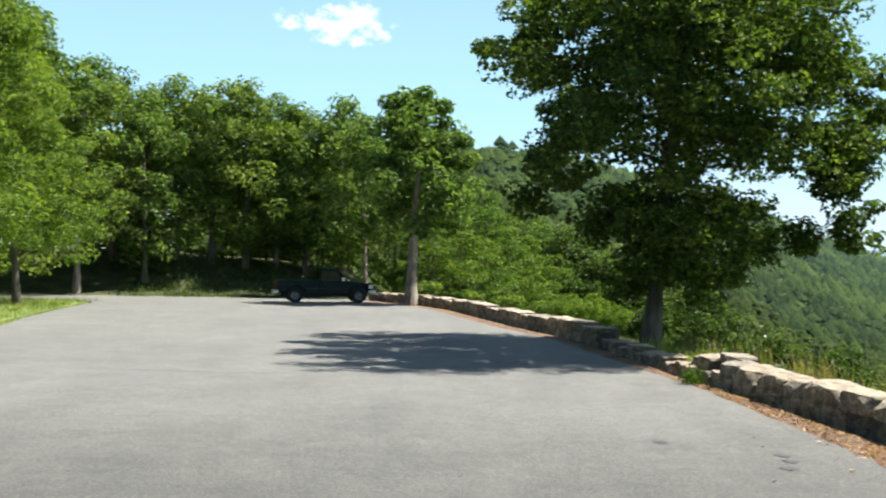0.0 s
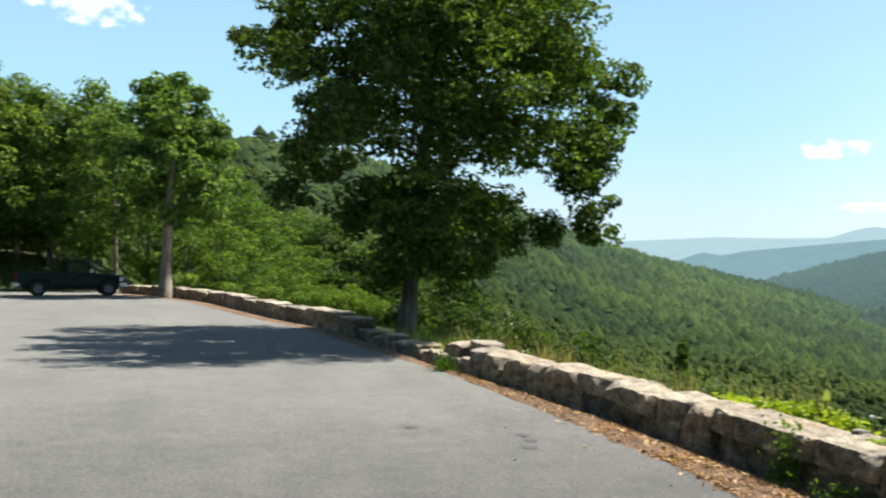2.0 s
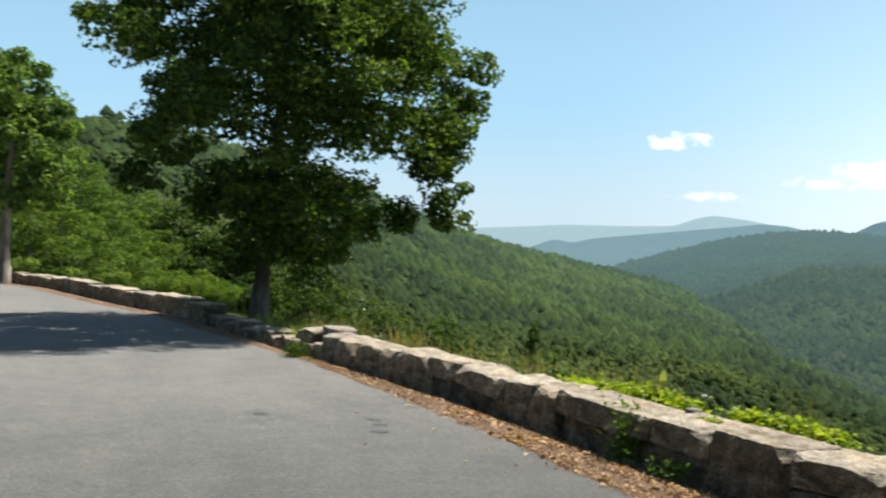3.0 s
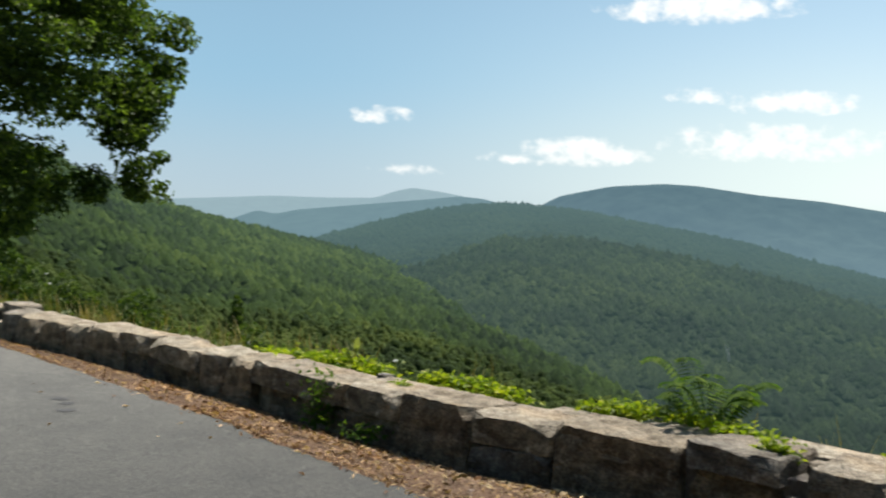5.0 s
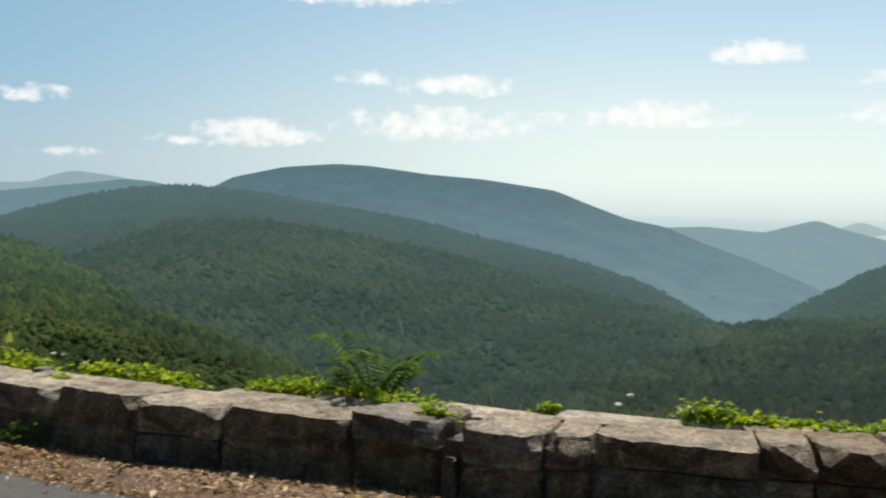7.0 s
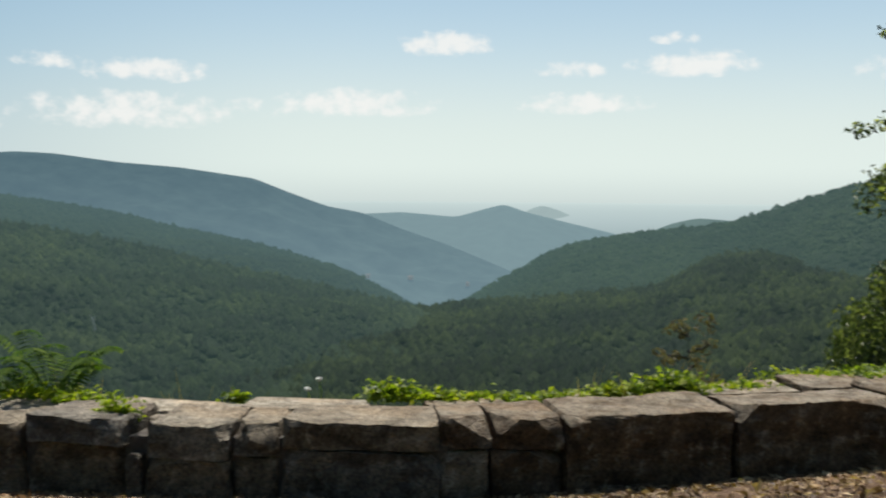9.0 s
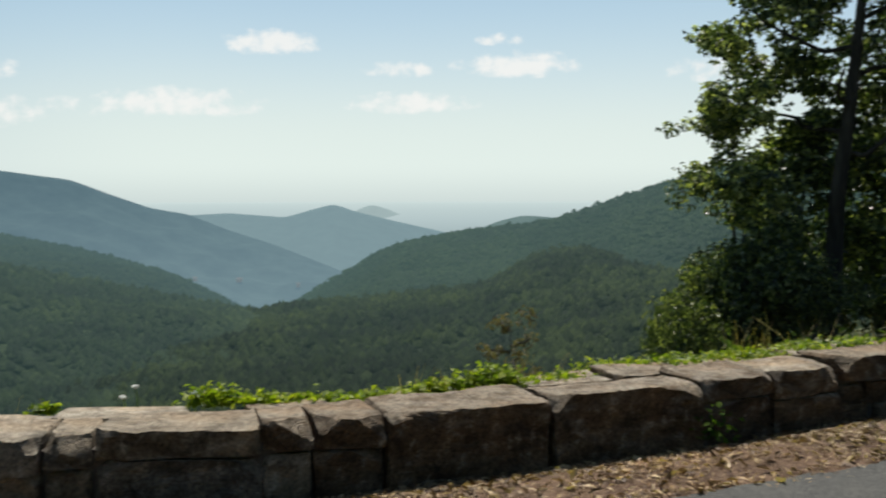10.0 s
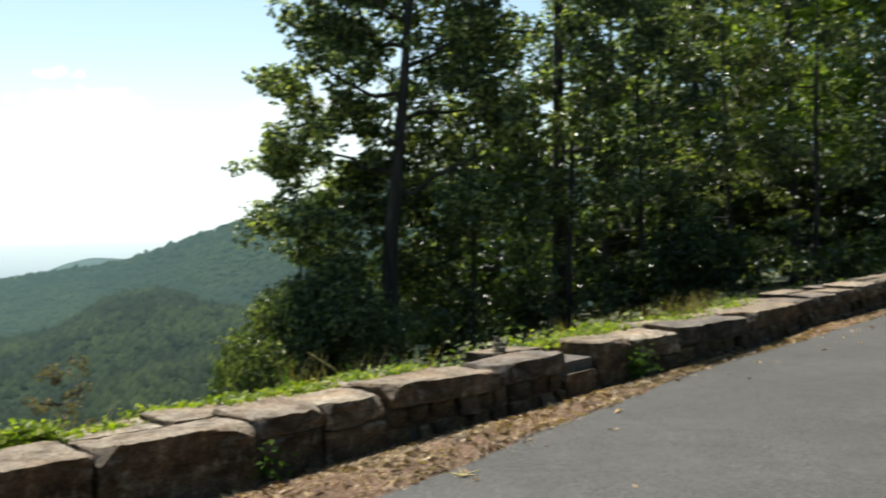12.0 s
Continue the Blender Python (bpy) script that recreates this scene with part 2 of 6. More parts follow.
M_FOREST_FLOOR = surface("forest_floor", [(0.3, (0.03, 0.04, 0.014)), (0.5, (0.06, 0.075, 0.022)), (0.7, (0.12, 0.12, 0.045))], 1.3, 0.95, 9, 0.9, 0.08, (0.08, 0.8, 1.15))
M_GRASS_SOIL = surface("turf", [(0.3, (0.07, 0.12, 0.02)), (0.5, (0.14, 0.2, 0.035)), (0.7, (0.25, 0.27, 0.07))], 3.0, 0.95, 60, 0.8, 0.04, (0.25, 0.8, 1.2))
# worn and dusty patches of the asphalt
_base = _b.inputs["Base Color"].links[0].from_socket
_p1, _p2 = tex(_n, _l, 0.9, 5, 0.65), tex(_n, _l, 3.4, 5, 0.7)
_base = blend(_n, _l, "MULTIPLY", 1.0, _base, ramp_of(_n, _l, _p1.outputs[0], [(0.3, (0.87, 0.875, 0.865)), (0.5, (1.0, 1.0, 0.98)), (0.68, (1.09, 1.09, 1.055))]))
_base = blend(_n, _l, "MULTIPLY", 1.0, _base, ramp_of(_n, _l, _p2.outputs[0], [(0.3, (0.88, 0.88, 0.885)), (0.7, (1.12, 1.11, 1.085))]))
_l.new(_base, _b.inputs["Base Color"])
STONE = [(0.27, (0.05, 0.044, 0.036)), (0.42, (0.145, 0.13, 0.108)), (0.57, (0.31, 0.285, 0.24)), (0.74, (0.6, 0.56, 0.48))]


def sandstone(name, gain):
    """Split sandstone with lichen, rust stains, bedding and cracks; upward faces painted paler, as if sunlit."""
    m, _n, _l, _b = material(name)
    _t = tex(_n, _l, 4.5, 7, 0.65)
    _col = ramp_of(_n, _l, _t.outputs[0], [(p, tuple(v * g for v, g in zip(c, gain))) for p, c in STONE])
    _pale = tex(_n, _l, 9.0, 5, 0.7)
    _col = blend(_n, _l, "MIX", ramp_of(_n, _l, _pale.outputs[0], [(0.56, (0, 0, 0)), (0.66, (0.7, 0.7, 0.7))]), _col, tuple(v * (0.35 + 0.65 * min(gain[0], 1.0)) for v in (0.46, 0.44, 0.39)))
    # sunlight on the tops: pale colour put on upward faces, broken by noise
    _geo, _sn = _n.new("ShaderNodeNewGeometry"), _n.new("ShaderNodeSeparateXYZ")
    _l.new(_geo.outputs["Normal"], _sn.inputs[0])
    _top_light = tex(_n, _l, 6.5, 6, 0.7)
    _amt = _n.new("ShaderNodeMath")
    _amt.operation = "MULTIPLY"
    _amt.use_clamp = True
    _l.new(ramp_of(_n, _l, _top_light.outputs[0], [(0.36, (0.1, 0.1, 0.1)), (0.6, (0.74, 0.74, 0.74))]), _amt.inputs[0])
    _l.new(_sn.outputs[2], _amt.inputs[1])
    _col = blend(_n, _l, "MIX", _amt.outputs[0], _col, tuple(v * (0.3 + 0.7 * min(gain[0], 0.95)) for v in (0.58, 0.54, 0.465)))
    _speck = tex(_n, _l, 48.0, 4, 0.75)
    _col = blend(_n, _l, "MULTIPLY", 1.0, _col, ramp_of(_n, _l, _speck.outputs[0], [(0.32, (0.36, 0.35, 0.33)), (0.5, (1.0, 1.0, 1.0)), (0.68, (1.6, 1.58, 1.5))]))
    _rust = tex(_n, _l, 2.1, 4, 0.6)
    _col = blend(_n, _l, "MULTIPLY", ramp_of(_n, _l, _rust.outputs[0], [(0.48, (0, 0, 0)), (0.66, (0.55, 0.55, 0.55))]), _col, (1.0, 0.86, 0.72))
    _oi = _n.new("ShaderNodeObjectInfo")
    _col = blend(_n, _l, "MULTIPLY", 1.0, _col, ramp_of(_n, _l, _oi.outputs["Random"], [(0.0, (0.58, 0.58, 0.6)), (0.35, (1.0, 0.95, 0.88)), (0.7, (0.84, 0.77, 0.68)), (1.0, (1.28, 1.24, 1.16))]))
    _l.new(_col, _b.inputs["Base Color"])
    _b.inputs["Roughness"].default_value, _b.inputs["Specular IOR Level"].default_value = 0.92, 0.25
    _f = tex(_n, _l, 22, 8, 0.72)
    _c = tex(_n, _l, 5.0, kind="ShaderNodeTexVoronoi", stretch=(1, 1, 2.6))
    _c.feature = "DISTANCE_TO_EDGE"
    _h = _n.new("ShaderNodeMath")
    _h.operation = "MULTIPLY_ADD"
    _cr = ramp_of(_n, _l, _c.outputs["Distance"], [(0.0, (0, 0, 0)), (0.05, (1, 1, 1))])
    _l.new(_cr, _h.inputs[0])
    _h.inputs[1].default_value = 0.25
    _l.new(_f.outputs[0], _h.inputs[2])
    _bed = tex(_n, _l, 6.0, 6, 0.7, stretch=(0.5, 0.5, 4.0))
    _h2 = _n.new("ShaderNodeMath")
    _h2.operation = "MULTIPLY_ADD"
    _l.new(_bed.outputs[0], _h2.inputs[0])
    _h2.inputs[1].default_value = 1.1
    _l.new(_h.outputs[0], _h2.inputs[2])
    bump(_n, _l, _b, _h2.outputs[0], 1.0, 0.034)
    return m


# one stone in three tones; brighter and dimmer light is put into the colour
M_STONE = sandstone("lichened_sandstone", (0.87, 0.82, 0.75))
M_STONE_SHADED = sandstone("shaded_brown_sandstone", (0.63, 0.495, 0.375))
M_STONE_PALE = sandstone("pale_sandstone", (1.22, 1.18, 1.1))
M_MORTAR = surface("dark_mortar", [(0.3, (0.07, 0.06, 0.05)), (0.7, (0.16, 0.14, 0.12))], 18, 0.95, 70, 0.8, 0.02)
BARK = [(0.3, (0.06, 0.05, 0.042)), (0.5, (0.12, 0.105, 0.088)), (0.7, (0.22, 0.2, 0.175))]
M_BARK = surface("grey_oak_bark", BARK, 7, 0.95, 22, 1.0, 0.03, (0.8, 0.8, 1.2), stretch=(1, 1, 0.18))
M_BARK_PALE = surface("pale_bark", [(0.3, (0.09, 0.074, 0.057)), (0.5, (0.235, 0.2, 0.16)), (0.7, (0.43, 0.38, 0.31))], 6, 0.95, 22, 1.0, 0.03, (0.8, 0.8, 1.2), stretch=(1, 1, 0.18))
M_BARK_DARK = surface("dark_bark", [(0.3, (0.025, 0.021, 0.018)), (0.5, (0.05, 0.043, 0.036)), (0.7, (0.1, 0.09, 0.078))], 7, 0.95, 22, 1.0, 0.03, (0.8, 0.8, 1.2), stretch=(1, 1, 0.18))
M_OAK = leaf_material("oak_leaf", (0.022, 0.042, 0.012), (0.058, 0.098, 0.023), (0.15, 0.215, 0.056), 0.38, 0.5)
M_WOOD = leaf_material("woodland_leaf", (0.045, 0.082, 0.024), (0.115, 0.175, 0.052), (0.27, 0.34, 0.12), 0.44, 0.5)
M_SUNSIDE = leaf_material("slope_leaf", (0.024, 0.049, 0.012), (0.056, 0.096, 0.024), (0.14, 0.19, 0.05), 0.32, 0.5)
M_SLOPE = leaf_material("near_slope_leaf", (0.038, 0.074, 0.018), (0.096, 0.155, 0.036), (0.225, 0.3, 0.08), 0.38, 0.5)
M_BRIGHT = leaf_material("sunny_leaf", (0.07, 0.115, 0.025), (0.13, 0.195, 0.038), (0.23, 0.29, 0.06), 0.42, 0.5)
# the wood's shade, leaf glints and backlight are put into these leaf colours
M_SHADE = leaf_material("glossy_glint_leaf", (0.014, 0.027, 0.009), (0.062, 0.094, 0.032), (0.5, 0.54, 0.32), 0.36, 0.3)
M_UNDER = leaf_material("shaded_undergrowth_leaf", (0.013, 0.023, 0.009), (0.03, 0.05, 0.016), (0.075, 0.105, 0.038), 0.28, 0.42)
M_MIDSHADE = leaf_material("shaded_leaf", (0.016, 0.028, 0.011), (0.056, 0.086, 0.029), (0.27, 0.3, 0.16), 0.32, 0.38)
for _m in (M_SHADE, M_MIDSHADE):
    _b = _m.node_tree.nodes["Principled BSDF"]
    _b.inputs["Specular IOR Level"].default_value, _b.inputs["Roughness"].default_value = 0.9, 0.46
for _m in (M_SUNSIDE, M_SLOPE, M_WOOD, M_BRIGHT, M_OAK):
    _b = _m.node_tree.nodes["Principled BSDF"]
    _b.inputs["Specular IOR Level"].default_value, _b.inputs["Roughness"].default_value = 0.25, 0.6
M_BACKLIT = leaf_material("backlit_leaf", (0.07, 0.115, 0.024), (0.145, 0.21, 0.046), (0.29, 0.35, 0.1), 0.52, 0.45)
M_VINE = leaf_material("creeper_leaf", (0.1, 0.155, 0.015), (0.22, 0.285, 0.026), (0.42, 0.44, 0.05), 0.45, 0.55)
M_FERN = leaf_material("fern_frond", (0.045, 0.09, 0.013), (0.08, 0.145, 0.02), (0.14, 0.2, 0.035), 0.38, 0.8)
M_FERN.node_tree.nodes["Principled BSDF"].inputs["Specular IOR Level"].default_value = 0.12
M_WEED = leaf_material("weed_leaf", (0.03, 0.052, 0.012), (0.085, 0.13, 0.028), (0.23, 0.28, 0.07), 0.35, 0.55)
M_GRASSBLADE = leaf_material("grass_blade", (0.12, 0.17, 0.03), (0.2, 0.26, 0.045), (0.33, 0.33, 0.1), 0.3, 0.6)
M_DRY = leaf_material("dry_grass", (0.2, 0.14, 0.05), (0.32, 0.24, 0.1), (0.42, 0.34, 0.17), 0.25, 0.7)
M_STRAW = surface("straw_yellow_leaf", [(0.3, (0.35, 0.28, 0.08)), (0.7, (0.55, 0.45, 0.16))], 25, 0.7)
M_PETAL = surface("white_petal", [(0.3, (0.7, 0.7, 0.62)), (0.7, (0.85, 0.85, 0.78))], 30, 0.7)
# glow colours that stand in for haze over the wooded ridges
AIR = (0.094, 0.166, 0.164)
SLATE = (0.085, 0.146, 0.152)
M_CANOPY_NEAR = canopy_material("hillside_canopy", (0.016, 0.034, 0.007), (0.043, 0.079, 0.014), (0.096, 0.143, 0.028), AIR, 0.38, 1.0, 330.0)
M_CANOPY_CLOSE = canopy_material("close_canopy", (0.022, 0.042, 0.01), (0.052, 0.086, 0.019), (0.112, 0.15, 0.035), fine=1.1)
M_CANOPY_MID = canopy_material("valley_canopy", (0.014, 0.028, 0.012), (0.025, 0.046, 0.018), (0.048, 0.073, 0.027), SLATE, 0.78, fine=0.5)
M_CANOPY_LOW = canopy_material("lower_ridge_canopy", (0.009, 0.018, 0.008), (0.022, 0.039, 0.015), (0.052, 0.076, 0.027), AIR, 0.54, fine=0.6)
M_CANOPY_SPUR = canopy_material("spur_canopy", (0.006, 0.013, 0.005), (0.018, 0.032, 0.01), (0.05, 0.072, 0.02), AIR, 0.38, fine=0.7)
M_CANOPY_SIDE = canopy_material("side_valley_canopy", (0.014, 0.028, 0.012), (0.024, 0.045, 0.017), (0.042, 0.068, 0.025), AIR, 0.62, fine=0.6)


# distant surfaces with their haze painted in as an even glow
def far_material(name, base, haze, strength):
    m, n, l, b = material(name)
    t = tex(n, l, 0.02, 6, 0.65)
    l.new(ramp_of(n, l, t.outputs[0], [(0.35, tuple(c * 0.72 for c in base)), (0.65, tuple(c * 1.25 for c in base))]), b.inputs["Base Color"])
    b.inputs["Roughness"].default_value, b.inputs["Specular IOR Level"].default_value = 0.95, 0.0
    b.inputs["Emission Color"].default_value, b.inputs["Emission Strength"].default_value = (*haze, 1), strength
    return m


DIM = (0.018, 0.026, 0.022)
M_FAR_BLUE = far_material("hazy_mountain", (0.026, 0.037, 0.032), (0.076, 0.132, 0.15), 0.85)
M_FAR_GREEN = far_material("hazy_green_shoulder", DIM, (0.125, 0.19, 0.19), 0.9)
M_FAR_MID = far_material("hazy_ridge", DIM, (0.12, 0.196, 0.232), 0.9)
M_FAR_PALE = far_material("hazy_hills", DIM, (0.185, 0.272, 0.305), 0.9)
M_FAR_PEAK = far_material("hazy_peak", DIM, (0.225, 0.312, 0.355), 0.95)
M_FAR_KNOLL = far_material("hazy_knoll", DIM, (0.31, 0.395, 0.405), 0.95)
# valley haze painted as glow, thicker towards the foot of the blue mountain
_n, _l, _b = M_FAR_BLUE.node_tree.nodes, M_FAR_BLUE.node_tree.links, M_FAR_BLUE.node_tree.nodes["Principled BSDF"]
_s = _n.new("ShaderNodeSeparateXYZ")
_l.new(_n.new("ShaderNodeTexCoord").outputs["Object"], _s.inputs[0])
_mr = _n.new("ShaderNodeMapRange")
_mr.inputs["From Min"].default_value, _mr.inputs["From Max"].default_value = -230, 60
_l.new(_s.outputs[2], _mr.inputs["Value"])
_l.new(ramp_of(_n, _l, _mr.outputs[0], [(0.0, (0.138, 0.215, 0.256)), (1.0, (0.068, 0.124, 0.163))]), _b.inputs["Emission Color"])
# the plain's haze is a glow that pales with distance
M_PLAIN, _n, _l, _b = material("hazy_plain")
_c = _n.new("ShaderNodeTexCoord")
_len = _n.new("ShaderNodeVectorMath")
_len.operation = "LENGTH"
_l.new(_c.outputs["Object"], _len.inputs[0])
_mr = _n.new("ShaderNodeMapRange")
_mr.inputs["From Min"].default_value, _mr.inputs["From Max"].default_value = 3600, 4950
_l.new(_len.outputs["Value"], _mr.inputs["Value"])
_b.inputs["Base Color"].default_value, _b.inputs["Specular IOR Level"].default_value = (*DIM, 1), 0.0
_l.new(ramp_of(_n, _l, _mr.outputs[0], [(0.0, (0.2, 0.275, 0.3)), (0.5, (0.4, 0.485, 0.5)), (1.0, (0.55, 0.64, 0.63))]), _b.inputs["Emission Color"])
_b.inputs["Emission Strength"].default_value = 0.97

M_PAINT, _n, _l, _b = material("dark_green_car_paint")
_t = tex(_n, _l, 3.0, 4)
_l.new(ramp_of(_n, _l, _t.outputs[0], [(0.3, (0.002, 0.014, 0.016)), (0.7, (0.003, 0.02, 0.022))]), _b.inputs["Base Color"])
_b.inputs["Roughness"].default_value, _b.inputs["Specular IOR Level"].default_value = 0.22, 0.2
M_RUBBER = surface("tyre_rubber", [(0.3, (0.012, 0.012, 0.012)), (0.7, (0.03, 0.03, 0.03))], 20, 0.85)
M_RIM = surface("dull_steel", [(0.3, (0.12, 0.12, 0.115)), (0.7, (0.24, 0.235, 0.22))], 12, 0.45, metal=0.6)
M_CHROME = surface("chrome", [(0.3, (0.7, 0.7, 0.7)), (0.7, (0.8, 0.8, 0.8))], 12, 0.3, metal=1.0, bump_s=0.05)
M_BLACK = surface("black_plastic", [(0.3, (0.01, 0.01, 0.01)), (0.7, (0.025, 0.025, 0.025))], 15, 0.6)
M_REDLENS = surface("red_lens", [(0.3, (0.25, 0.01, 0.01)), (0.7, (0.35, 0.02, 0.015))], 15, 0.25, bump_s=0.05)
M_LENS = surface("headlamp_lens", [(0.3, (0.75, 0.75, 0.72)), (0.7, (0.85, 0.85, 0.82))], 15, 0.12, bump_s=0.05)
M_GLASS, _n, _l, _b = material("car_glass")
_b.inputs["Base Color"].default_value, _b.inputs["Roughness"].default_value = (0.05, 0.07, 0.07, 1), 0.03
_b.inputs["Transmission Weight"].default_value = 0.7

# ---------------------------------------------------------------- mesh helpers


def mesh_np(name, verts, faces, mat, smooth=False):
    """A mesh from arrays; all faces have the same number of corners."""
    me = bpy.data.meshes.new(name)
    verts, faces = np.asarray(verts, dtype=np.float32), np.asarray(faces, dtype=np.int32)
    nf, k = faces.shape
    me.vertices.add(len(verts))
    me.vertices.foreach_set("co", verts.ravel())
    me.loops.add(nf * k)
    me.loops.foreach_set("vertex_index", faces.ravel())
    me.polygons.add(nf)
    me.polygons.foreach_set("loop_start", np.arange(0, nf * k, k, dtype=np.int32))
    me.polygons.foreach_set("use_smooth", np.full(nf, smooth))
    me.update(calc_edges=True)
    me.materials.append(mat)
    return me


def part(name, bm, mat, parent, label="", smooth=False):
    """Links a bmesh, or a mesh, as one mesh object under a thing or a part."""
    if isinstance(bm, bmesh.types.BMesh):
        me = bpy.data.meshes.new(name)
        for f in bm.faces:
            f.smooth = smooth
        bm.to_mesh(me)
        bm.free()
        me.materials.append(mat)
    else:
        me = bm
    ob = new(name, me)
    ob.parent = parent
    if label:
        ob["label"] = label
    return ob


def box_bm(x0, x1, y0, y1, z0, z1, bevel=0.0, seg=2):
    bm = bmesh.new()
    bmesh.ops.create_cube(bm, size=1.0, matrix=Matrix.Translation(((x0 + x1) / 2, (y0 + y1) / 2, (z0 + z1) / 2)) @ Matrix.Diagonal((x1 - x0, y1 - y0, z1 - z0, 1)))
    if bevel:
        bmesh.ops.bevel(bm, geom=bm.edges[:], offset=bevel, segments=seg, affect="EDGES", profile=0.5)
    return bm


def prism_bm(profile, y0, y1, bevel=0.0, inset=0.0):
    """A closed x-z outline drawn out along y; inset narrows the outline's upper points."""
    bm = bmesh.new()
    zmin, zmax = min(p[1] for p in profile), max(p[1] for p in profile)
    rows = []
    for y, s in ((y0, 1), (y1, -1)):
        rows.append([bm.verts.new((x, y + s * inset * (z - zmin) / (zmax - zmin), z)) for x, z in profile])
    a, b = rows
    bm.faces.new(a), bm.faces.new(list(reversed(b)))
    for i in range(len(a)):
        j = (i + 1) % len(a)
        bm.faces.new((a[j], a[i], b[i], b[j]))
    bmesh.ops.recalc_face_normals(bm, faces=bm.faces[:])
    if bevel:
        bmesh.ops.bevel(bm, geom=bm.edges[:], offset=bevel, segments=2, affect="EDGES", profile=0.5)
    return bm


def tube(path, radii, sides=7):
    """Vertices and quads of a tapered tube along a path."""
    path = np.asarray(path, float)
    d = np.gradient(path, axis=0)
    d /= np.linalg.norm(d, axis=1)[:, None] + 1e-9
    ref = np.array((0.0, 0.0, 1.0)) if abs(d[:, 2]).mean() < 0.8 else np.array((1.0, 0.0, 0.0))
    u = np.cross(d, ref)
    u /= np.linalg.norm(u, axis=1)[:, None]
    w = np.cross(d, u)
    a = np.linspace(0, 2 * math.pi, sides, endpoint=False)
    ring = (u[:, None, :] * np.cos(a)[None, :, None] + w[:, None, :] * np.sin(a)[None, :, None]) * np.asarray(radii)[:, None, None]
    v = (path[:, None, :] + ring).reshape(-1, 3)
    f = []
    for i in range(len(path) - 1):
        for j in range(sides):
            k = (j + 1) % sides
            f.append((i * sides + j, i * sides + k, (i + 1) * sides + k, (i + 1) * sides + j))
    return v, np.array(f)


def join_arrays(items):
    vs, fs, n = [], [], 0
    for v, f in items:
        vs.append(v), fs.append(np.asarray(f) + n)
        n += len(v)
    return np.concatenate(vs), np.concatenate(fs)


def leaves(centres, normals, size, rng, wide=0.55, fold=0.18):
    """One folded four-cornered leaf at each centre."""
    n = len(centres)
    t = rng.normal(size=(n, 3))
    t -= normals * (t * normals).sum(1)[:, None]
    t /= np.linalg.norm(t, axis=1)[:, None] + 1e-9
    s = np.cross(normals, t)
    L = (size * rng.uniform(0.6, 1.35, n))[:, None]
    v = np.stack([centres - t * L * 0.5, centres + s * L * wide * 0.5 + normals * L * fold + t * L * 0.08,
                  centres + t * L * 0.5 - normals * L * 0.12, centres - s * L * wide * 0.5 + normals * L * fold + t * L * 0.08], 1).reshape(-1, 3)
    return v, np.arange(n * 4).reshape(-1, 4)


# ---------------------------------------------------------------- the lie of the land
SLOPE = 0.026                     # the car park falls gently to the north
WALL = [(-3.9, 54.5), (-1.0, 49.1), (0.45, 44.0), (2.45, 31.6), (3.45, 26.8), (3.95, 20.5), (4.15, 16.1), (4.5, 13.2), (4.7, 11.0), (4.75, 9.0), (4.78, 7.0),
        (4.86, 5.7), (5.06, 5.0), (5.3, 4.0), (5.4, 3.3), (5.6, 2.4), (5.78, 1.5), (6.15, 0.85), (6.75, -0.1), (7.35, -1.1), (8.15, -2.15), (8.9, -3.3),
        (9.7, -4.4), (10.4, -5.5), (11.5, -7.1), (12.9, -8.6), (14.8, -11.2), (18.0, -16.0), (21.0, -21.0)]
EDGE = [(-5.4, 56.0), (-2.1, 48.9), (-0.45, 43.8), (1.65, 31.3), (2.75, 26.4), (3.4, 20.0), (3.9, 15.6), (4.0, 12.2), (4.06, 10.4), (4.1, 8.8), (4.03, 7.4),
        (4.05, 6.2), (4.13, 4.8), (4.35, 3.2), (4.8, 1.4), (5.55, -0.3), (6.7, -1.93), (7.23, -2.62), (7.96, -3.27), (8.9, -4.36), (9.95, -5.41), (11.66, -7.71),
        (13.7, -10.5), (17.0, -15.6), (20.0, -20.6)]
WALL_NP = np.array(WALL)
W_SEG = np.linalg.norm(np.diff(WALL_NP, axis=0), axis=1)
W_LEN = np.concatenate([[0], np.cumsum(W_SEG)])


def wall_at(s):
    """Point and outward direction (away from the car park) on the wall's front line, s metres along it."""
    x, y = np.interp(s, W_LEN, WALL_NP[:, 0]), np.interp(s, W_LEN, WALL_NP[:, 1])
    x1, y1 = np.interp(s + 0.3, W_LEN, WALL_NP[:, 0]), np.interp(s + 0.3, W_LEN, WALL_NP[:, 1])
    x0, y0 = np.interp(s - 0.3, W_LEN, WALL_NP[:, 0]), np.interp(s - 0.3, W_LEN, WALL_NP[:, 1])
    t = Vector((x1 - x0, y1 - y0, 0)).normalized()
    return Vector((x, y, -SLOPE * y)), t, Vector((-t.y, t.x, 0))


def wall_s(y):
    """Length along the wall at which its line passes y."""
    return float(np.interp(-y, -WALL_NP[:, 1], W_LEN))


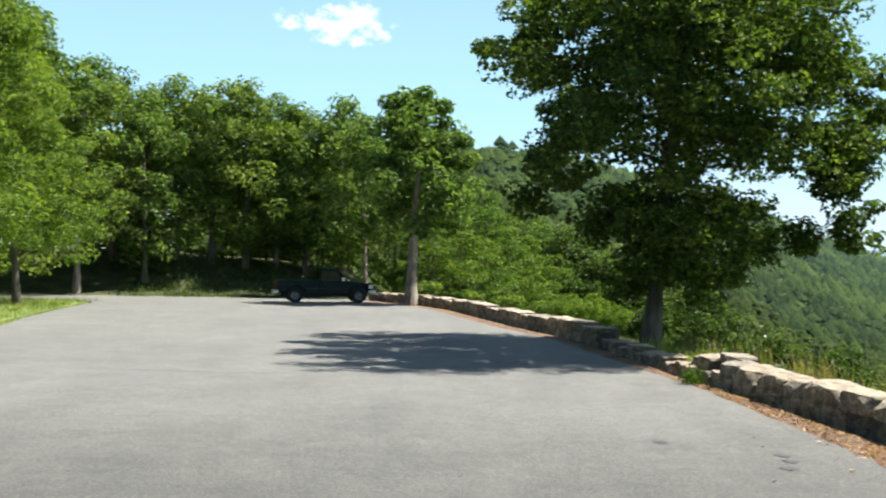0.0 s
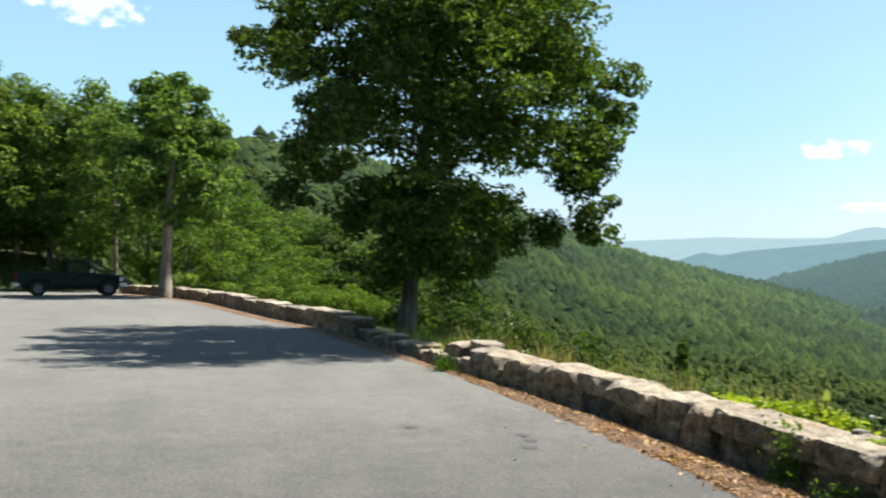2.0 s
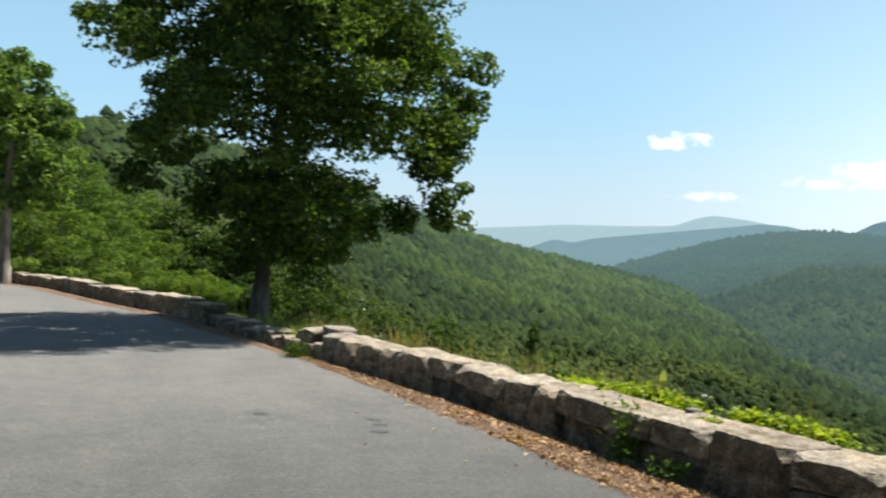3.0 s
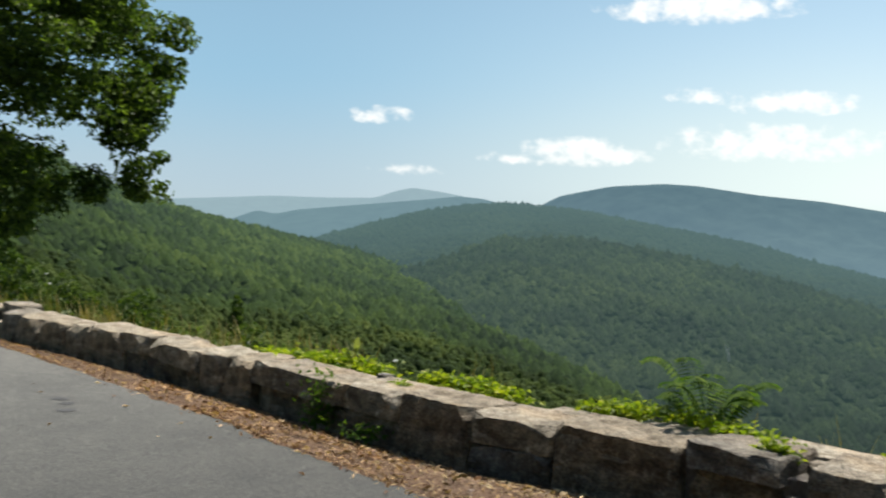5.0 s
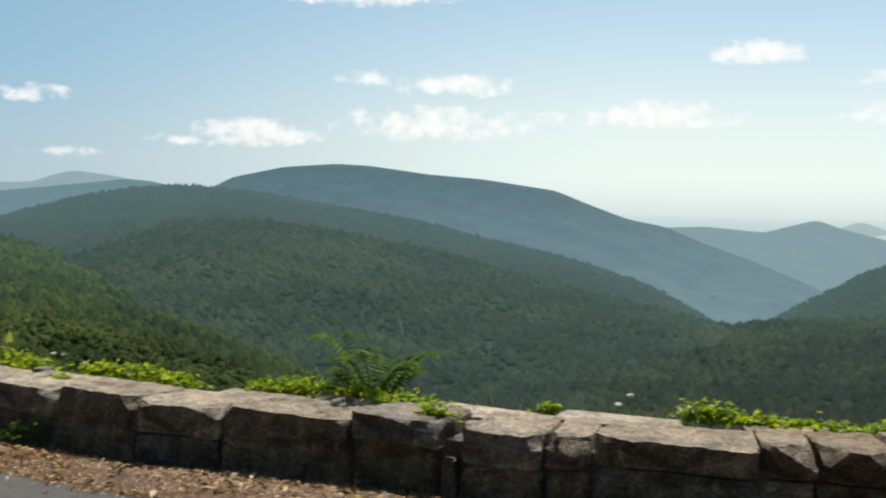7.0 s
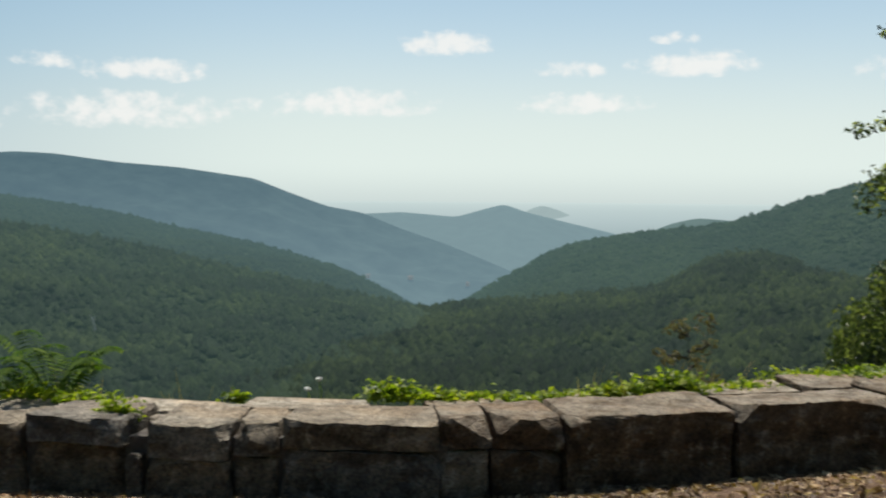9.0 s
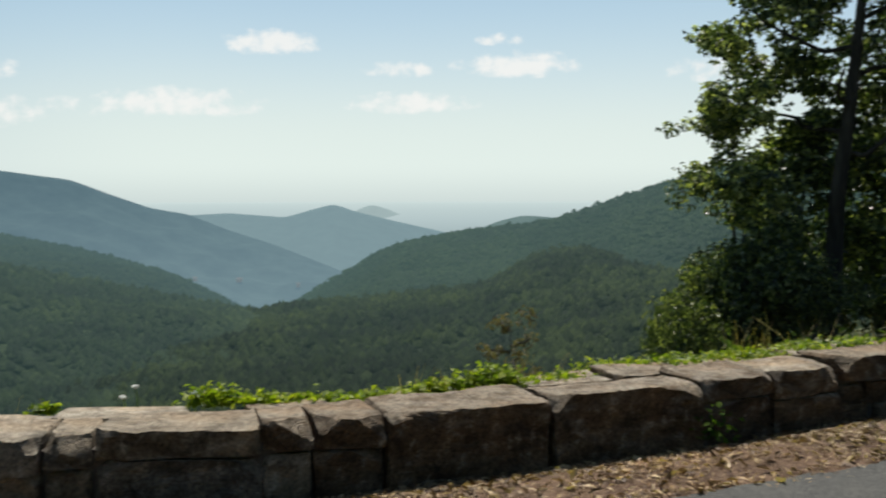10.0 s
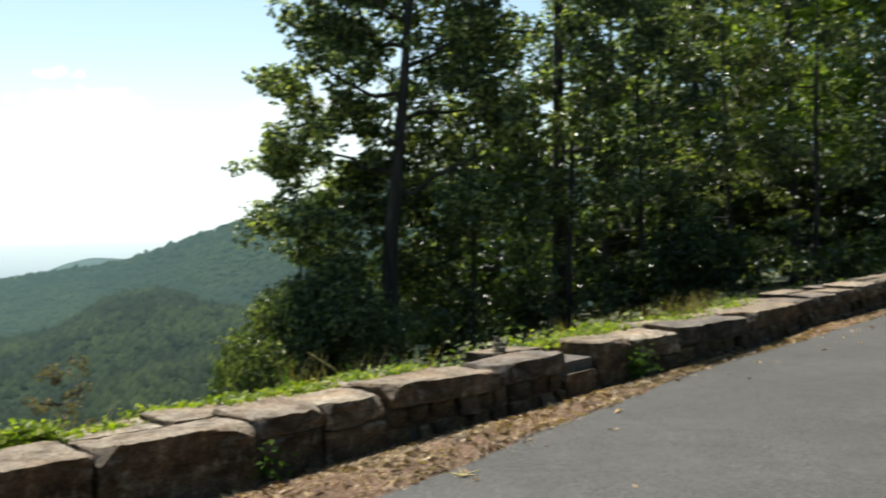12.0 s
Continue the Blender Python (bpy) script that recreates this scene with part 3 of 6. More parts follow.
def outside(x, y):
    """Signed distance past the wall's front line (positive: away from the car park)."""
    x, y = np.asarray(x, float), np.asarray(y, float)
    best = np.full(x.shape, 1e9)
    side = np.zeros(x.shape)
    pts = [(-60.0, 75.0)] + WALL + [(60.0, -95.0)]
    for (ax, ay), (bx, by) in zip(pts, pts[1:]):
        dx, dy = bx - ax, by - ay
        u = np.clip(((x - ax) * dx + (y - ay) * dy) / (dx * dx + dy * dy), 0, 1)
        d = np.hypot(x - ax - u * dx, y - ay - u * dy)
        sg = np.where((x - ax) * dy - (y - ay) * dx < 0, 1.0, -1.0)
        m = d < best - 1e-6
        best, side = np.where(m, d, best), np.where(m, sg, side)
    return best * side


def smooth01(v):
    v = np.clip(v, 0, 1)
    return v * v * (3 - 2 * v)


def land(x, y):
    """Height of the ground sheet."""
    x, y = np.asarray(x, float), np.asarray(y, float)
    r = np.hypot(x, y)
    a = np.degrees(np.arctan2(-x, y))
    d = outside(x, y)
    steep = np.interp(a, [-180, -120, -100, -88, -20, -8, 4, 12, 180], [0.05, 0.1, 0.18, 0.5, 0.55, 0.4, 0.12, 0.03, 0.03])
    z = -SLOPE * np.clip(y, -40, 75) - steep * np.clip(d - 1.3, 0, None) * smooth01((d - 1.0) / 4)
    # wooded bank beyond the far edge of the car park
    z = z + 2.6 * smooth01((y - 58.5 - 0.25 * x) / 9.0) * smooth01((-1.0 - x) / 5.0)
    z = np.maximum(z, -330)
    return z + smooth01((r - 3000) / 1900) * (-72 - z)


def ground_z(x, y):
    return float(land(np.array([x]), np.array([y]))[0])


# ground sheet: rings from the camera's foot to the horizon
rings = np.concatenate([np.arange(0.6, 24, 0.55), np.geomspace(24, 4950, 90)])
spokes = np.radians(np.arange(0, 360, 1.8))
RR, AA = np.meshgrid(rings, spokes, indexing="ij")
gx, gy = RR * np.cos(AA), RR * np.sin(AA)
gz = land(gx, gy) - np.where(outside(gx, gy) < 0.5, 0.14, 0.03)
gv = np.stack([gx, gy, gz], -1).reshape(-1, 3)
ns = len(spokes)
gf = [(i * ns + j, (i + 1) * ns + j, (i + 1) * ns + (j + 1) % ns, i * ns + (j + 1) % ns) for i in range(len(rings) - 1) for j in range(ns)]
tagged(new("ground", mesh_np("ground", gv, gf, M_FOREST_FLOOR, True)), "forest floor falling away past the wall", "ground", kind="structure")
pr = np.geomspace(2700, 4940, 14)
PR, PA = np.meshgrid(pr, spokes, indexing="ij")
px_, py_ = PR * np.cos(PA), PR * np.sin(PA)
pv = np.stack([px_, py_, land(px_, py_) + 4.0], -1).reshape(-1, 3)
pf = [(i * ns + j, (i + 1) * ns + j, (i + 1) * ns + (j + 1) % ns, i * ns + (j + 1) % ns) for i in range(len(pr) - 1) for j in range(ns)]
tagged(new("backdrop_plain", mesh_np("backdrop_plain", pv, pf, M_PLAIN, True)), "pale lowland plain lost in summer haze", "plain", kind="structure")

# asphalt: one sheet bounded by the litter strip, the grass and the far bank
LEFT_EDGE = [(-12.5, 60.5), (-26.0, 62.0), (-45.0, 60.0), (-45.0, 52.0), (-26.0, 51.0), (-16.5, 47.5), (-14.9, 45.0), (-13.6, 37.0), (-12.5, 31.3), (-11.4, 27.0),
             (-11.0, 20.0), (-12.0, 8.0), (-13.0, -10.0), (-10.0, -32.0), (19.0, -32.0)]


def smooth_line(pts, step):
    pts = np.array(pts)
    L = np.concatenate([[0], np.cumsum(np.linalg.norm(np.diff(pts, axis=0), axis=1))])
    s = np.arange(0, L[-1], step)
    return np.stack([np.interp(s, L, pts[:, 0]), np.interp(s, L, pts[:, 1])], 1)


def sheet(name, outline, mat, lift, thick=0.05):
    """A flat paved sheet with an edge, on the car park's slope."""
    bm = bmesh.new()
    vs = [bm.verts.new((x, y, -SLOPE * y + lift)) for x, y in outline]
    f = bm.faces.new(vs)
    if f.normal.z < 0:
        f.normal_flip()
    low = [bm.verts.new((v.co.x, v.co.y, v.co.z - thick)) for v in vs]
    for i in range(len(vs)):
        j = (i + 1) % len(vs)
        bm.faces.new((vs[i], vs[j], low[j], low[i]))
    bmesh.ops.recalc_face_normals(bm, faces=bm.faces[:])
    me = bpy.data.meshes.new(name)
    bm.to_mesh(me)
    bm.free()
    me.materials.append(mat)
    return new(name, me)


rng = np.random.default_rng(5)
e_line = smooth_line(EDGE, 0.13)
e_line[:, 0] += rng.normal(0, 0.02, len(e_line)) + 0.045 * np.sin(np.arange(len(e_line)) * 0.31) * np.sin(np.arange(len(e_line)) * 0.11 + 1)
outline = [tuple(p) for p in e_line] + [tuple(p) for p in reversed(LEFT_EDGE)]
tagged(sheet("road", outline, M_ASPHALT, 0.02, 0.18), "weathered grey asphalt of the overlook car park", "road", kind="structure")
LIFT = 0.02

# litter strip between asphalt and wall
S_GRID = np.linspace(0.5, W_LEN[-1] - 0.4, 500)
W_FRAME = [wall_at(s) for s in S_GRID]
GAP = np.array([np.sqrt(((e_line - np.array((p.x, p.y))) ** 2).sum(1).min()) for p, t, o in W_FRAME])
GAP = np.convolve(np.pad(GAP, 6, mode="edge"), np.ones(13) / 13, mode="valid")
W_XY = np.array([(p.x, p.y) for p, t, o in W_FRAME])
O_XY = np.array([(o.x, o.y) for p, t, o in W_FRAME])
rows = []
for u in np.linspace(-0.14, 1.35, 9):
    p = W_XY - O_XY * (GAP * (1 - u))[:, None]
    hump = 0.012 + 0.022 * math.sin(min(max(u, 0), 1) * math.pi) - 0.13 * max(u - 0.45, 0) + rng.normal(0, 0.006, len(p))
    if u < 0:
        hump = hump * 0 - 0.01
    rows.append(np.column_stack([p, -SLOPE * p[:, 1] + hump]))
sv = np.stack(rows).reshape(-1, 3)
m_ = len(S_GRID)
sf = [(i * m_ + j, i * m_ + j + 1, (i + 1) * m_ + j + 1, (i + 1) * m_ + j) for i in range(8) for j in range(m_ - 1)]
tagged(new("verge", mesh_np("verge", sv, sf, M_SOIL, True)), "strip of brown leaf litter and soil along the wall", "verge", kind="structure")

# grass island left of the car park
GRASS = [(-11.6, 26.0), (-12.7, 31.3), (-13.8, 37.0), (-15.0, 44.6), (-16.6, 46.8), (-26.0, 50.0), (-45.0, 50.5), (-45.0, 10.0), (-12.5, 8.0), (-11.4, 20.0)]
tagged(sheet("grass_verge", GRASS, M_GRASS_SOIL, 0.035, 0.2), "sunlit mown grass beside the asphalt", "grass", kind="structure")

# ---------------------------------------------------------------- hills


def worley(x, y, cell, rng_seed):
    """Crown pattern: height 0..1 of the nearest jittered dome and its random number."""
    ix, iy = np.floor(x / cell).astype(int), np.floor(y / cell).astype(int)
    best, ident = np.full(x.shape, -1.0), np.zeros(x.shape)

    def h(a, b, k):
        v = np.sin(a * 127.1 + b * 311.7 + k * 74.7 + rng_seed * 13.3) * 43758.5453
        return v - np.floor(v)
    for di in (-1, 0, 1):
        for dj in (-1, 0, 1):
            a, b = ix + di, iy + dj
            cx, cy = (a + h(a, b, 1)) * cell, (b + h(a, b, 2)) * cell
            rad = cell * (0.55 + 0.4 * h(a, b, 3))
            d2 = ((x - cx) ** 2 + (y - cy) ** 2) / (rad * rad)
            top = np.sqrt(np.clip(1 - d2, 0, None)) * (0.55 + 0.45 * h(a, b, 4))
            m = top > best
            best, ident = np.where(m, top, best), np.where(m, h(a, b, 5), ident)
    return np.clip(best, 0, None), ident


RIDGES = {}


def ridge(name, crest, foot_el, foot_r, mat, label, step, rows, cell=0.0, crown_h=0.0, swell=0.0, seed=0, back=0.25, power=1.0):
    """A wooded ridge: crest given as (azimuth, height angle, distance); its near face runs down to foot_r metres at the height angle foot_el."""
    c = np.array(sorted(crest))
    a = np.arange(c[0, 0], c[-1, 0] + 1e-6, step)
    # smooth the crest a little
    ce, cr = np.interp(a, c[:, 0], c[:, 1]), np.interp(a, c[:, 0], c[:, 2])
    k = max(3, int(0.8 / step) | 1)
    ker = np.hanning(k + 2)[1:-1]
    ker /= ker.sum()
    ce = np.convolve(np.pad(ce, k // 2, mode="edge"), ker, mode="valid")
    cr = np.convolve(np.pad(cr, k // 2, mode="edge"), ker, mode="valid")
    u = np.linspace(0, 1, rows)
    e_foot = np.minimum(foot_el, ce - 0.5)
    zc, zf = cr * np.tan(np.radians(ce)), foot_r * np.tan(np.radians(e_foot))
    # even steps in the height angle: spacing follows what an eye at the wall can tell apart
    r = foot_r + (cr[:, None] - foot_r) * u[None, :] ** 1.5
    t = (r - foot_r) / (cr[:, None] - foot_r)
    z = zf[:, None] + (zc - zf)[:, None] * t ** power + EYE
    RIDGES[name] = (a, cr, zc, zf, foot_r, power, swell, seed)
    nb = 4
    rb = cr[:, None] * (1 + back * np.linspace(0.12, 1, nb)[None, :])
    zb = zc[:, None] + EYE - (rb - cr[:, None]) * 0.35
    r, z = np.concatenate([r, rb], 1), np.concatenate([z, zb], 1)
    th = np.radians(a)[:, None]
    x, y = -np.sin(th) * r, np.cos(th) * r
    if swell:
        s = swell * (np.sin(x / 97.0 + seed) * np.sin(y / 83.0) + 0.6 * np.sin((x + y) / 41.0 + seed * 2) * np.sin((x - y) / 57.0))
        z = z + s * np.sin(np.pi * np.clip(np.concatenate([t, np.ones((len(a), nb))], 1), 0, 1))
    ident = np.zeros_like(z)
    if cell:
        w, ident = worley(x, y, cell, seed)
        w2, _ = worley(x + 31.0, y - 17.0, cell * 0.38, seed + 3)
        z = z + crown_h * w + crown_h * 0.28 * w2 - crown_h * 1.5
    v = np.stack([x, y, z], -1).reshape(-1, 3)
    nr = r.shape[1]
    i, j = np.meshgrid(np.arange(len(a) - 1), np.arange(nr - 1), indexing="ij")
    q = (i * nr + j).ravel()
    f = np.stack([q, q + 1, q + nr + 1, q + nr], 1)
    me = mesh_np(name, v, f[:, ::-1], mat, True)
    if cell:
        at = me.attributes.new("crown", "FLOAT", "POINT")
        at.data.foreach_set("value", ident.ravel().astype(np.float32))
    return tagged(new(name, me), label, "hill", kind="structure")


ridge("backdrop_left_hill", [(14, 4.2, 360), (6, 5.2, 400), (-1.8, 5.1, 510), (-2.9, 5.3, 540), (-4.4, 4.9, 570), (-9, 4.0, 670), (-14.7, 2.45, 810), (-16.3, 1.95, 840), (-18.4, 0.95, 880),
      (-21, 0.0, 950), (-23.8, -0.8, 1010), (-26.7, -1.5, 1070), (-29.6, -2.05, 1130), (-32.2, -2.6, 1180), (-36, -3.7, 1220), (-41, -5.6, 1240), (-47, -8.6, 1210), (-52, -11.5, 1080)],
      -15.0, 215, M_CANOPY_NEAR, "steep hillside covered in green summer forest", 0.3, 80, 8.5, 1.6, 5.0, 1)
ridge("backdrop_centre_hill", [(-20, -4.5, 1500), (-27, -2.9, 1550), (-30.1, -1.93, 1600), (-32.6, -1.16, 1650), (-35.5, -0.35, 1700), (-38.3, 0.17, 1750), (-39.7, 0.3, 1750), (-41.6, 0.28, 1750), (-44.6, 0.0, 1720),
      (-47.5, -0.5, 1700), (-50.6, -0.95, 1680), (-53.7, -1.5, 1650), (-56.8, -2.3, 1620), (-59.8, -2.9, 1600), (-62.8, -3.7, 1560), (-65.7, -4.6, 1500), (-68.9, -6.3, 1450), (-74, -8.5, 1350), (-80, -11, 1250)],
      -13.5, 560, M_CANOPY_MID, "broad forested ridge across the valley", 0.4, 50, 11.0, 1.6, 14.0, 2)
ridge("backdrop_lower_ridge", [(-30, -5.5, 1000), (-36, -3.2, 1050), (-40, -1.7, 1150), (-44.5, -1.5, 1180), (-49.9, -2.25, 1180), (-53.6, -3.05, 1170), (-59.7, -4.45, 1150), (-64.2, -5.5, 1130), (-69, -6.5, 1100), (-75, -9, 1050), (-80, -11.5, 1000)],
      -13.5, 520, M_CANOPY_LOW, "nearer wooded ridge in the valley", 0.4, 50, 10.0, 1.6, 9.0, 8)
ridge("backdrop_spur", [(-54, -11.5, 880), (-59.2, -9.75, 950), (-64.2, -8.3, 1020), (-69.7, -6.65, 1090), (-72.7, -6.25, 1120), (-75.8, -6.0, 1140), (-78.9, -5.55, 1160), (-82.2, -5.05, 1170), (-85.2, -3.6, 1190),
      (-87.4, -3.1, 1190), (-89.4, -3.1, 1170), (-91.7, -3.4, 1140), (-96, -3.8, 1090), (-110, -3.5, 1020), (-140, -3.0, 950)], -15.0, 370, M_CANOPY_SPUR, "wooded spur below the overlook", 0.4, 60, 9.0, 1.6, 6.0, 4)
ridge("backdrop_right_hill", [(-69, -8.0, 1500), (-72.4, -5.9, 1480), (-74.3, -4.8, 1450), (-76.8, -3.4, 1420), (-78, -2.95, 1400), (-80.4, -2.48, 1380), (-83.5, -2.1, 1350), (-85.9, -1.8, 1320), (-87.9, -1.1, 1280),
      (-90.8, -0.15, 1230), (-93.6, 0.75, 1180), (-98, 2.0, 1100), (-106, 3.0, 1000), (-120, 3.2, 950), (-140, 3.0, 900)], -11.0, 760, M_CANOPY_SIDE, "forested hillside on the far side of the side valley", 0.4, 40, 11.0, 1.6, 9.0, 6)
ridge("backdrop_small_shoulder", [(-80.5, -3.2, 1900), (-82.0, -2.3, 1900), (-83.08, -1.86, 1900), (-84.37, -1.56, 1900), (-86, -1.66, 1900), (-88.5, -2.4, 1900)], -6.0, 1550, M_FAR_GREEN, "green shoulder behind the side valley, pale with painted haze", 0.2, 14, back=0.06)
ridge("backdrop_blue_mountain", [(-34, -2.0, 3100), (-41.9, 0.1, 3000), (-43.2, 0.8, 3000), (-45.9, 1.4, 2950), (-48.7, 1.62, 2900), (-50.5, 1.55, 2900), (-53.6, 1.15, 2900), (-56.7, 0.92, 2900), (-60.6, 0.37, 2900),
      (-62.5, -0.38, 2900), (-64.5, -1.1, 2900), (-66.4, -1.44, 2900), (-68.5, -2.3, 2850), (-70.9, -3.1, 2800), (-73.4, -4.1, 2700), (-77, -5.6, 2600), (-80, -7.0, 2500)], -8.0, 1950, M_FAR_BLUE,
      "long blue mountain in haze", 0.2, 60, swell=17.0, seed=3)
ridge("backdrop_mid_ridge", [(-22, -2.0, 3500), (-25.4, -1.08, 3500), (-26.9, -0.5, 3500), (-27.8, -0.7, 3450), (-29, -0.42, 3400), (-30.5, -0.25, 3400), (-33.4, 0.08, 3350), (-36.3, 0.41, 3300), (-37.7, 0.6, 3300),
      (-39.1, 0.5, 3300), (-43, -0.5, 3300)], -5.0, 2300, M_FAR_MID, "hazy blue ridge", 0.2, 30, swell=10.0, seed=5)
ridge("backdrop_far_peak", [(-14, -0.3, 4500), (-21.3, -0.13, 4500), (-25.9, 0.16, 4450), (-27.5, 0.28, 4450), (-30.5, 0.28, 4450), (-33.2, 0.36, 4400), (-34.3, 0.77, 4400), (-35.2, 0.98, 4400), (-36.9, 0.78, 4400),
      (-38.5, 0.5, 4400), (-44, -0.2, 4400)], -3.0, 3600, M_FAR_PEAK, "far mountain with a rounded peak, pale with painted haze", 0.2, 24, back=0.08)
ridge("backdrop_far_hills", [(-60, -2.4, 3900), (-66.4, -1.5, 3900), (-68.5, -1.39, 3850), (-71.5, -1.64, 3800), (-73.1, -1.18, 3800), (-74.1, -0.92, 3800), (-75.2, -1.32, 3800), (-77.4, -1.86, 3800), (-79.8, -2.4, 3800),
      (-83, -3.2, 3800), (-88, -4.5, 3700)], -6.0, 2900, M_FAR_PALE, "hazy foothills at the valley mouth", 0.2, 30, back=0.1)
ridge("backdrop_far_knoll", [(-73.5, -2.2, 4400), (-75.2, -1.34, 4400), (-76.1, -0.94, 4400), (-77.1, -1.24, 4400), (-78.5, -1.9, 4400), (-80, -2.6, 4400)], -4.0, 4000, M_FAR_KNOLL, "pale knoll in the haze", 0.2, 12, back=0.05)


def hill_z(key, a_, r_):
    """Height of a ridge's near face at an azimuth and a distance."""
    a, cr, zc, zf, foot_r, power, swell, seed = RIDGES[key]
    c, zt, zb = np.interp(a_, a, cr), np.interp(a_, a, zc), np.interp(a_, a, zf)
    t = np.clip((r_ - foot_r) / (c - foot_r), 0, 1)
    z = zb + (zt - zb) * t ** power + EYE
    if swell:
        x, y = -np.sin(np.radians(a_)) * r_, np.cos(np.radians(a_)) * r_
        z = z + swell * (np.sin(x / 97.0 + seed) * np.sin(y / 83.0) + 0.6 * np.sin((x + y) / 41.0 + seed * 2) * np.sin((x - y) / 57.0)) * np.sin(np.pi * t)
    return z, c


def stand(x, y, own):
    """Colour number of a crown: its own, drawn towards that of the stand in which it grows."""
    w = np.sin(x / 61.0 + 1.3 * np.sin(y / 87.0)) * np.sin(y / 53.0 + 1.7 * np.sin(x / 113.0)) + 0.6 * np.sin((x - y) / 23.0) * np.sin((x + 2 * y) / 37.0)
    return np.clip(0.5 + 0.62 * (own - 0.5) + 0.3 * w, 0, 1)


def domes(name, key, count, a0, a1, r0, r1, crown, mat, label, seed, rise=0.0, tall=1.1, fine=False):
    """Rounded tree crowns packed over a far ridge's face."""
    rng = np.random.default_rng(seed)
    a_ = rng.uniform(a1, a0, count)
    r_ = np.sqrt(rng.uniform(r0 * r0, r1 * r1, count))
    z, c = hill_z(key, a_, r_)
    ok = r_ < c * 1.01
    a_, r_, z = a_[ok], r_[ok], z[ok]
    n = len(a_)
    levels = [(42, 5), (95, 6)] if fine else [(88, 6)]
    unit, rings_, tri = [(0, 0, 1)], [], []
    for deg, k in levels:
        start = len(unit)
        for q in range(k):
            th = 2 * math.pi * (q + 0.5 * len(rings_)) / k
            unit.append((math.sin(radians(deg)) * math.cos(th), math.sin(radians(deg)) * math.sin(th), math.cos(radians(deg))))
        rings_.append((start, k))
    s0, k0 = rings_[0]
    tri += [(0, s0 + q, s0 + (q + 1) % k0) for q in range(k0)]
    for (sa, ka), (sb, kb) in zip(rings_, rings_[1:]):
        ia = ib = 0
        while ia < ka or ib < kb:
            if ib < kb and (ia >= ka or (ib + 1) / kb <= (ia + 1) / ka):
                tri.append((sa + ia % ka, sb + ib % kb, sb + (ib + 1) % kb))
                ib += 1
            else:
                tri.append((sa + ia % ka, sb + ib % kb, sa + (ia + 1) % ka))
                ia += 1
    unit, tri = np.array(unit), np.array(tri)
    R = crown * np.clip(rng.lognormal(-0.05, 0.32, n), 0.45, 1.9)
    th = rng.uniform(0, 6.28, n)
    U = np.repeat(unit[None], n, 0) * rng.uniform(0.6, 1.35, (n, len(unit), 1))
    X = U[:, :, 0] * np.cos(th)[:, None] - U[:, :, 1] * np.sin(th)[:, None]
    Y = U[:, :, 0] * np.sin(th)[:, None] + U[:, :, 1] * np.cos(th)[:, None]
    C = np.stack([-np.sin(np.radians(a_)) * r_, np.cos(np.radians(a_)) * r_, z + rise + rng.normal(0, 0.2 * crown, n)], 1)
    v = (C[:, None, :] + np.stack([X, Y, U[:, :, 2] * tall], -1) * R[:, None, None]).reshape(-1, 3)
    f = (tri[None] + (np.arange(n) * len(unit))[:, None, None]).reshape(-1, 3)
    me = mesh_np(name, v, f, mat, True)
    at = me.attributes.new("crown", "FLOAT", "POINT")
    at.data.foreach_set("value", np.repeat(stand(C[:, 0], C[:, 1], rng.uniform(0, 1, n)), len(unit)).astype(np.float32))
    return tagged(new(name, me), label, "forest", kind="stuff")


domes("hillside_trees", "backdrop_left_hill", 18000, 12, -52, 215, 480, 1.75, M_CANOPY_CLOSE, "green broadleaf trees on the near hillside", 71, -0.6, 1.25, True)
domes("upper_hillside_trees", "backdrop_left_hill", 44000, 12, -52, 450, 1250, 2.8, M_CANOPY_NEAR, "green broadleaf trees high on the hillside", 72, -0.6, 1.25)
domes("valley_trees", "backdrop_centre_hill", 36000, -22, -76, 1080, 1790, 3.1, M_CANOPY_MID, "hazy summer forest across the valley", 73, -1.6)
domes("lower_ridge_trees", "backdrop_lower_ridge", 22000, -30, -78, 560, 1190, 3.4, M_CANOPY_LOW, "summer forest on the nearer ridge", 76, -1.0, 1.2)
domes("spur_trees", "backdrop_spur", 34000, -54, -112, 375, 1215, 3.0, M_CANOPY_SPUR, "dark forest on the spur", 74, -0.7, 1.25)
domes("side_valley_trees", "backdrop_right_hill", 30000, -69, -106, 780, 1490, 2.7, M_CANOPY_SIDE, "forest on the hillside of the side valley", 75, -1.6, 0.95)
# unseen wooded bank added west and south, behind the camera, to block low skylight
ridge("backdrop_unseen_bank", [(32, 9, 95), (45, 14, 85), (70, 17, 75), (110, 18, 70), (150, 17, 75), (185, 14, 85), (215, 10, 95), (228, 7, 105)], -3.0, 46, M_CANOPY_NEAR, "unseen wooded bank, added to block low skylight", 1.0, 26, 7.0, 4.0, 0.0, 9)
